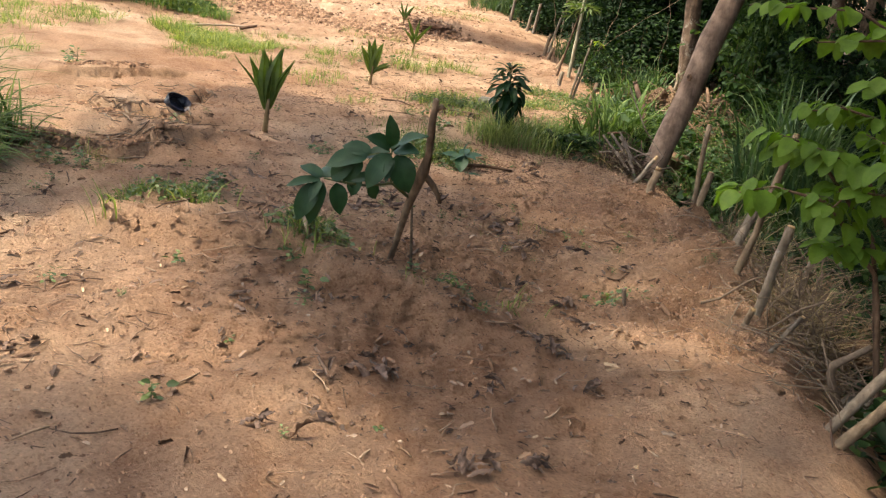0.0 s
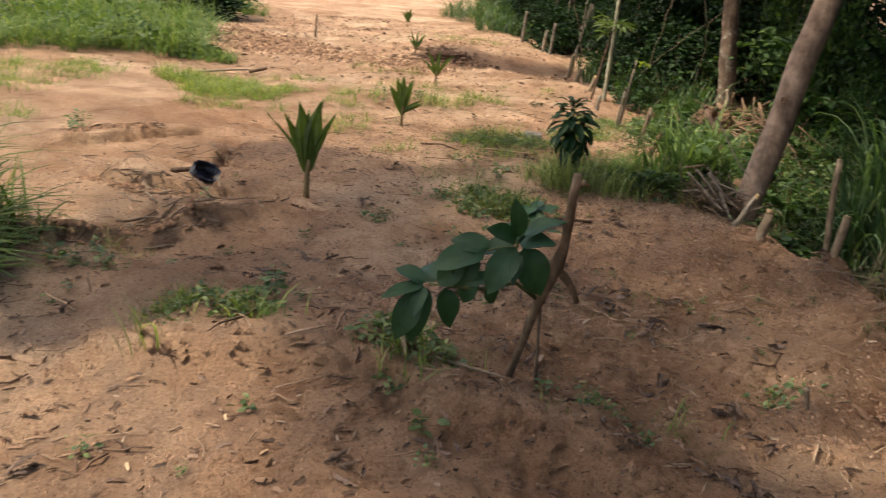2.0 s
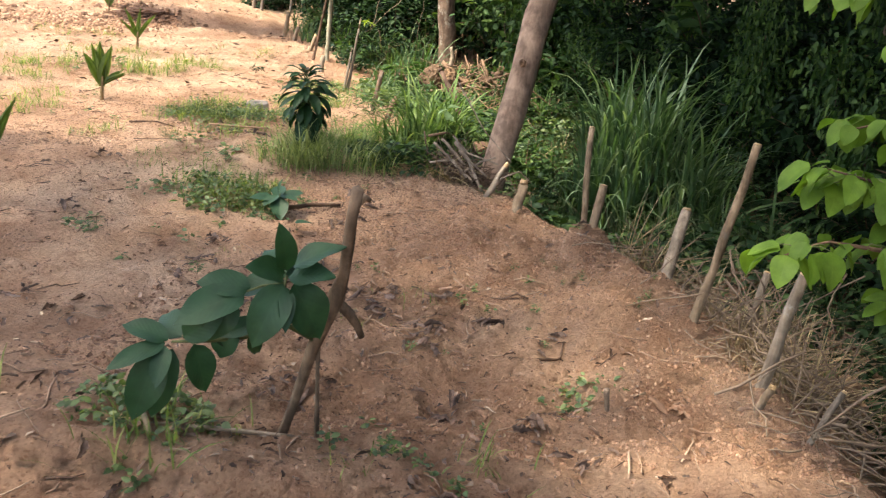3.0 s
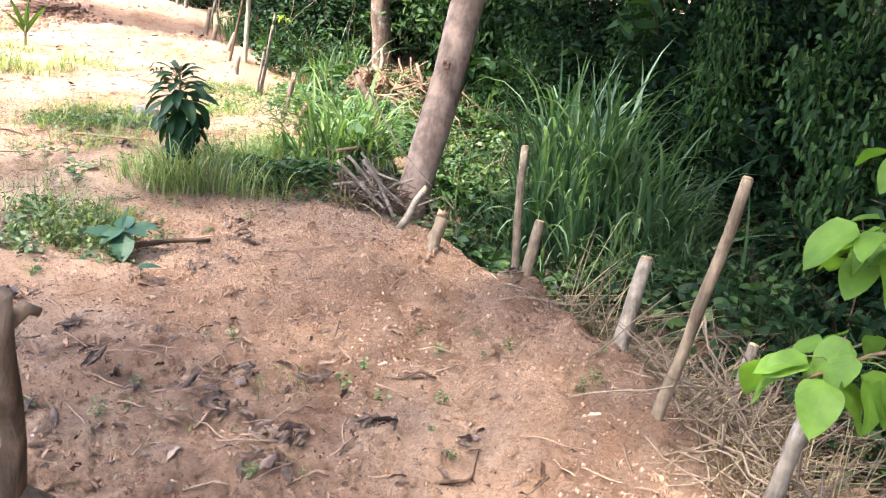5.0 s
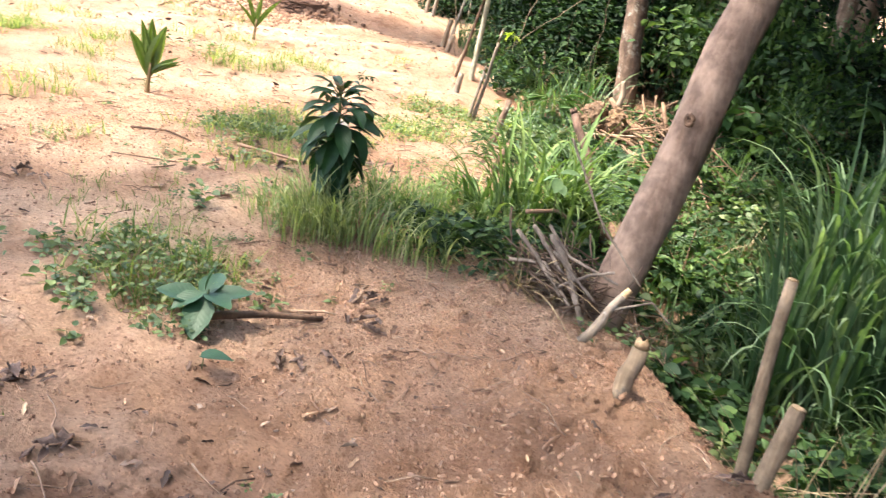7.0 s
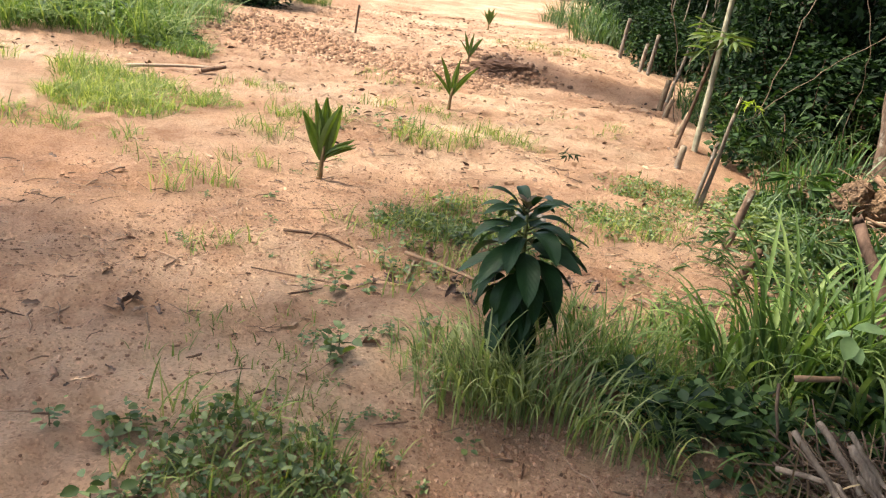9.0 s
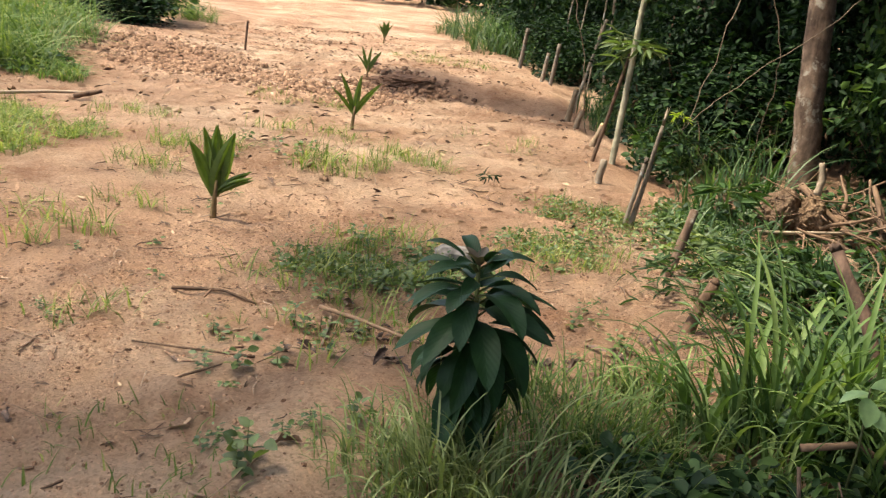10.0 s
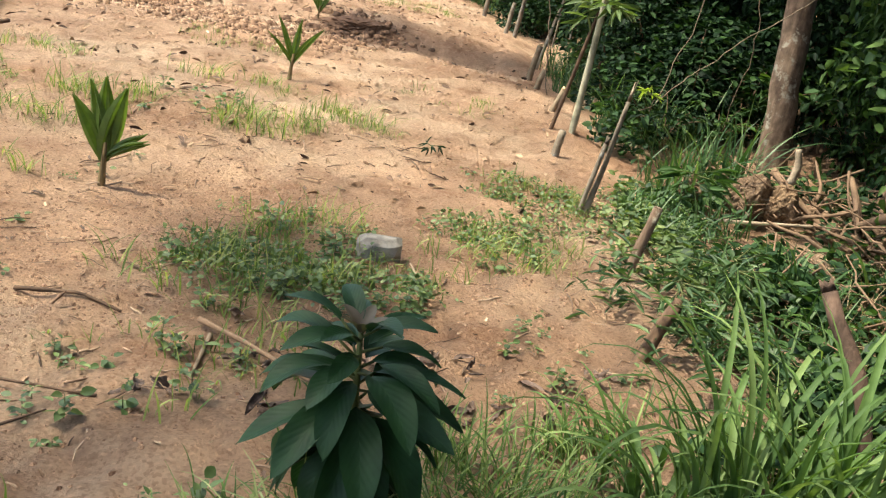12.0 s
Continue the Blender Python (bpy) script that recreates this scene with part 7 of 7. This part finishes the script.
bag()
def leaf_heap(x, y, r, n, turn, stretch, seed):
    """A crumpled clump of dead leaves and stalks."""
    rng = np.random.RandomState(seed)
    n = max(4, n // 2)
    root = empty("leaf_clump", x, y, gz(x, y), "dark crumpled clump of dead leaves on the soil", "leaf clump", "clumps of dead leaves")
    o = np.array(root.location)
    q = rng.normal(size=(n, 2)) * 0.48 * r * np.array([stretch, 1.0])
    xy = np.stack([x + q[:, 0] * math.cos(turn) - q[:, 1] * math.sin(turn), y + q[:, 0] * math.sin(turn) + q[:, 1] * math.cos(turn)], 1)
    P = on_ground(xy, 0.004)
    near = np.exp(-(q ** 2).sum(1) / (r * r))
    P[:, 2] += 0.05 * near * rng.random(n)
    for i in range(n):
        length = 0.045 + 0.075 * rng.random() ** 1.3
        v, f = curled_leaf(length, length * rng.uniform(0.28, 0.5), rng.choice([-1, 1]) * rng.uniform(0.7, 2.0), rng.uniform(-0.15, 0.35), rng.normal() * 0.7, rng)
        a, tip = rng.random() * 6.28, rng.normal() * 0.3
        v[:, 1] -= length / 2
        v = np.stack([v[:, 0], v[:, 1] * math.cos(tip) - v[:, 2] * math.sin(tip), v[:, 1] * math.sin(tip) + v[:, 2] * math.cos(tip)], 1)
        v = np.stack([v[:, 0] * math.cos(a) - v[:, 1] * math.sin(a), v[:, 0] * math.sin(a) + v[:, 1] * math.cos(a), v[:, 2] - 0.4 * v[:, 2].min()], 1)
        mesh_thing("dead_leaf", (v + (P[i] - o), f), SINGLE_DARK_LEAF, root)
    for _ in range(2):
        i = rng.randint(n)
        ln = rng.uniform(0.06, 0.14)
        t = turn + rng.normal() * 0.7
        d = np.array([math.cos(t), math.sin(t), 0.05 * rng.normal()]) * ln / 2
        mesh_thing("stalk", tube(bent(P[i] - d, P[i] + d, 4, 0.1 * ln, rng) - o, [0.003, 0.003, 0.0025, 0.0015], 5), TWIG, root)


SINGLE_DARK_LEAF = wood_material("crumpled_dead_leaf", (0.04, 0.027, 0.023), (0.21, 0.142, 0.115), 60, (1, 1, 1), 0.7)
DARK_LEAF = island_material("rotting_leaf", [(0, (0.042, 0.026, 0.019)), (0.55, (0.10, 0.06, 0.042)), (0.85, (0.18, 0.112, 0.078)), (1, (0.34, 0.26, 0.19))], 0.65)
START_CLUMPS = [(-1.35, 2.91, 0.09, 22), (-1.5, 2.75, 0.06, 12), (-0.69, 2.45, 0.08, 26), (-0.53, 2.6, 0.06, 14), (-1.23, 3.64, 0.09, 14), (-0.78, 3.7, 0.09, 30), (-0.5, 3.4, 0.06, 12), (-1.49, 2.32, 0.05, 9),
                (-1.33, 2.45, 0.05, 9), (-0.87, 3.07, 0.07, 12), (-3.05, 2.55, 0.05, 9), (-2.6, 2.2, 0.05, 8), (-3.9, 3.6, 0.05, 9), (-2.1, 3.0, 0.06, 10), (-1.8, 3.35, 0.08, 14)]
PATH_CLUMPS = [(-1.25, 4.6, 0.09, 14), (-3.35, 4.46, 0.1, 22), (-3.3, 4.94, 0.06, 10), (-1.98, 7.2, 0.05, 12), (-1.1, 5.35, 0.07, 18), (-1.43, 5.03, 0.06, 12), (-1.66, 5.38, 0.1, 20), (-0.75, 4.21, 0.05, 10),
               (-0.92, 4.43, 0.06, 12), (-2.02, 6.78, 0.07, 14), (-1.64, 5.6, 0.06, 12), (-1.42, 5.2, 0.1, 20), (-0.73, 5.38, 0.04, 9), (-1.34, 5.67, 0.05, 8), (-2.06, 7.38, 0.05, 12), (-2.7, 6.1, 0.07, 14),
               (-2.42, 5.85, 0.05, 10), (-0.55, 6.48, 0.1, 14), (-2.4, 4.9, 0.08, 14), (-1.9, 4.3, 0.09, 18), (-4.0, 7.5, 0.06, 10), (-3.7, 6.3, 0.07, 10), (-2.5, 5.3, 0.12, 18), (-2.3, 5.02, 0.1, 16), (-2.65, 5.62, 0.09, 14), (-2.12, 5.42, 0.1, 16), (-2.45, 4.75, 0.1, 14)]
SHRUB_CLUMPS = [(-3.3, 8.9, 0.1, 14), (-3.0, 9.1, 0.08, 10), (-3.5, 8.5, 0.08, 10), (-3.12, 8.6, 0.07, 8), (-2.75, 9.3, 0.09, 12), (-2.55, 9.12, 0.08, 12), (-3.7, 9.2, 0.08, 10), (-2.36, 9.35, 0.1, 16), (-2.3, 9.6, 0.07, 10)]
for k, (x, y, r, n) in enumerate(START_CLUMPS + PATH_CLUMPS + SHRUB_CLUMPS):
    leaf_heap(x, y, r, n, 0.25 * (k % 4), 1.3 + 0.25 * (k % 3), 700 + k)


# ---------------------------------------------------------------- litter: clods, dead leaves, twigs
def litter_places(rng, n, y0=1.2, y1=12.5, x0=-6.5, x1=1.0):
    xy = np.stack([rng.uniform(x0, x1, n), y0 + (y1 - y0) * rng.random(n) ** 1.25], 1)
    keep = (FIELDS[1].at(xy[:, 0] * 1.3 + 7, xy[:, 1] * 1.3) + rng.random(n) * 1.2 - 0.25 > 0) & (bank(xy[:, 0], xy[:, 1]) < 0.5)
    return xy[keep]


def dry_leaves():
    """The larger curled leaves that lie singly on the soil."""
    rng = np.random.RandomState(55)
    kinds = []
    for k in range(6):
        v, f = curled_leaf(0.14, rng.uniform(0.035, 0.06), rng.choice([-1, 1]) * rng.uniform(0.6, 1.8), rng.uniform(0.0, 0.3), rng.normal() * 0.6, rng)
        v[:, 2] -= 0.5 * v[:, 2].min()
        kinds.append(link_mesh("dry_leaf", v, f, DRY_LEAF))
    spots = litter_places(rng, 420, 1.6, 9.0, -4.6, 0.2)[:140]
    for x, y in spots:
        ob = new("dry_leaf", kinds[rng.randint(6)])
        s = rng.uniform(0.35, 0.85)
        ob.location, ob.rotation_euler, ob.scale = (x, y, gz(x, y) + 0.006), (rng.normal() * 0.25, rng.normal() * 0.25, rng.rand() * 6.28), (s, s, s)
        tagged(ob, "curled dry brown leaf lying on the soil", "dry leaf", "dry leaves on the soil")


dry_leaves()


def litter():
    rng = np.random.RandomState(91)
    xy = litter_places(rng, 30000)
    size = 0.003 + 0.008 * rng.random(len(xy)) ** 2.5
    tagged(mesh_thing("soil_clods", lumps(on_ground(xy, -0.001), size, rng, 0.8), CRUMB, smooth=False), "loose crumbs and clods of reddish soil", "soil clods", kind="stuff")
    xy = litter_places(rng, 36000, 4.2, 8.2, -2.8, 0.3)
    size = 0.003 + 0.009 * rng.random(len(xy)) ** 2.5
    tagged(mesh_thing("soil_clods", lumps(on_ground(xy, -0.001), size, rng, 0.9), CRUMB, smooth=False), "loose crumbs of soil on the strip by the fence", "soil clods", kind="stuff")
    n = 16000
    crumbs = np.stack([rng.uniform(-5.2, -2.0, n), 7.0 + 4.2 * rng.random(n) ** 1.2], 1)
    crumbs = crumbs[(FIELDS[3].at(crumbs[:, 0] * 1.1, crumbs[:, 1] * 1.1) + rng.random(n) > 0.15) & (bank(crumbs[:, 0], crumbs[:, 1]) < 0)]
    tagged(mesh_thing("soil_clods", lumps(on_ground(crumbs, -0.001), 0.003 + 0.009 * rng.random(len(crumbs)) ** 2.5, rng, 0.8), CRUMB, smooth=False), "loose crumbs of soil round the dark shrub", "soil clods", kind="stuff")
    n = 9000
    dug = np.stack([-1.5 + 0.75 * rng.normal(size=n), 4.4 + 1.25 * rng.normal(size=n)], 1)
    dug = dug[(bank(dug[:, 0], dug[:, 1]) < 0.1) & (dug[:, 1] > 2.4) & (dug[:, 0] > -2.5)]
    tagged(mesh_thing("soil_clods", lumps(on_ground(dug), 0.003 + 0.024 * rng.random(len(dug)) ** 3.2, rng, 0.75), SOIL), "coarse clods of freshly dug soil", "soil clods", kind="stuff")
    n = 1700
    turned = np.stack([rng.uniform(-1.3, 0.2, n), rng.uniform(4.2, 7.2, n)], 1)
    turned = turned[(bank(turned[:, 0], turned[:, 1]) > -0.65) & (bank(turned[:, 0], turned[:, 1]) < 0.05)]
    tagged(mesh_thing("soil_clods", lumps(on_ground(turned, -0.002), 0.006 + 0.034 * rng.random(len(turned)) ** 2.6, rng, 0.75), SOIL), "lumpy clods of turned soil along the stakes", "soil clods", kind="stuff")
    n = 2800
    bits = np.stack([-1.5 + 0.8 * rng.normal(size=n), 4.3 + 1.3 * rng.normal(size=n)], 1)
    bits = bits[(bank(bits[:, 0], bits[:, 1]) < 0.1) & (bits[:, 1] > 1.5)]
    a = rng.random(len(bits)) * 6.28
    L = 0.015 + 0.05 * rng.random(len(bits)) ** 2
    tagged(mesh_thing("dead_leaves", leaves("torn", on_ground(bits, 0.006), np.stack([np.cos(a), np.sin(a), rng.normal(size=len(bits)) * 0.2], 1), L, L * 0.4, rng, 0.5, 0.4), DARK_LEAF), "dark rotting leaf scraps on the dug soil", "leaf litter", kind="stuff")
    xy = litter_places(rng, 4000)
    a = rng.random(len(xy)) * 6.28
    D = np.stack([np.cos(a), np.sin(a), rng.normal(size=len(xy)) * 0.15], 1)
    L = 0.016 + 0.065 * rng.random(len(xy)) ** 2.4
    tagged(mesh_thing("dead_leaves", leaves("torn", on_ground(xy, 0.008), D, L, L * 0.35, rng, 0.4), DRY_LEAF), "scattered dry brown and dark dead leaves", "leaf litter", kind="stuff")
    xy = litter_places(rng, 3000)
    pieces = []
    for (x, y, z) in on_ground(xy, 0.006):
        a, l = rng.rand() * 6.28, 0.04 + 0.22 * rng.rand() ** 2.2
        d = np.array([math.cos(a), math.sin(a), rng.normal() * 0.12]) * l / 2
        c = np.array([x, y, z + abs(d[2]) * 0.6])
        w = 0.0018 + 0.004 * rng.rand() ** 2
        pieces.append(tube(bent(c - d, c + d, 4, 0.07 * l, rng), [w, w, w * 0.9, w * 0.5], 5))
    tagged(mesh_thing("twigs", join(pieces), TWIG), "scattered thin dry twigs on the soil", "twigs", kind="stuff")
    # rougher litter over the field further up
    n = 15000
    far = np.stack([rng.uniform(-16, -3, n), 11 + 16 * rng.random(n) ** 0.8], 1)
    far = far[bank(far[:, 0], far[:, 1]) < 0]
    tagged(mesh_thing("soil_clods", lumps(on_ground(far), 0.008 + 0.035 * rng.random(len(far)) ** 4, rng), SOIL, smooth=False), "loose clods of soil across the field", "soil clods", kind="stuff")
    pick = far[rng.random(len(far)) < 0.35]
    a = rng.random(len(pick)) * 6.28
    L = 0.03 + 0.09 * rng.random(len(pick)) ** 2
    tagged(mesh_thing("field_litter", leaves("oval", on_ground(pick, 0.012), np.stack([np.cos(a), np.sin(a), rng.normal(size=len(pick)) * 0.3], 1), L, L * 0.35, rng, 0.8), DRY_LEAF), "dry brown litter across the field", "leaf litter", kind="stuff")
    # broken crumbs along the cut ledges and round the feet of the stakes
    lines = [((-5.05, 4.27), (-4.12, 5.02), 110), ((-5.75, 5.66), (-4.45, 5.47), 130), ((-6.95, 6.70), (-6.62, 7.45), 60), ((-5.24, 6.5), (-5.88, 7.72), 70), ((-3.4, 3.45), (-1.1, 3.5), 150)]
    cut = np.concatenate([np.array(a) + (np.array(b) - np.array(a)) * rng.random(n)[:, None] + rng.normal(size=(n, 2)) * 0.06 for a, b, n in lines])
    feet = np.concatenate([np.array(c) + rng.normal(size=(26, 2)) * 0.06 for c in ((-0.93, 7.03), (-0.5, 6.5), (-0.53, 6.6), (-0.15, 5.84), (-0.08, 5.38), (0.07, 4.79), (-1.13, 7.57))])
    crumbs = np.concatenate([cut, feet])
    tagged(mesh_thing("soil_clods", lumps(on_ground(crumbs, -0.002), 0.008 + 0.03 * rng.random(len(crumbs)) ** 2.2, rng, 0.8), SOIL, smooth=False), "broken clods of soil along the cut ledges", "soil clods", kind="stuff")
    # dark clods at the ledge feet: dark soil, with undercut shade put into it
    undercut = np.concatenate([np.array(a) + (np.array(b) - np.array(a)) * rng.random(n)[:, None] + rng.normal(size=(n, 2)) * 0.035 + np.array([0.01, -0.05]) for a, b, n in ((lines[0][0], lines[0][1], 420), (lines[1][0], lines[1][1], 420), (lines[2][0], lines[2][1], 200))])
    tagged(mesh_thing("dug_clods", lumps(on_ground(undercut), 0.006 + 0.022 * rng.random(len(undercut)) ** 2, rng, 0.8), DARK_EARTH), "dark soil clods under the cut ledges, undercut shade in their colour", "soil clods", kind="stuff")
    # a broad band of freshly turned earth across the far field
    n = 5200
    along = rng.random(n)
    band = np.stack([-12.8 + 5.6 * along + rng.normal(size=n) * 0.25, 17.0 - 0.9 * along + rng.normal(size=n) * (0.75 - 0.25 * along)], 1)
    tagged(mesh_thing("dug_clods", lumps(on_ground(band), 0.008 + 0.045 * rng.random(n) ** 2.6, rng, 0.8), CLOD), "reddish brown clods of turned earth across the field", "soil clods", kind="stuff")
    dig = np.stack([-8.1 + rng.normal(size=500) * 0.5, 18.3 + rng.normal(size=500) * 0.25], 1)
    tagged(mesh_thing("dug_clods", lumps(on_ground(dig, 0.02), 0.015 + 0.055 * rng.random(500) ** 2.5, rng), DARK_EARTH), "dark clods round a planting pit", "soil clods", kind="stuff")


litter()
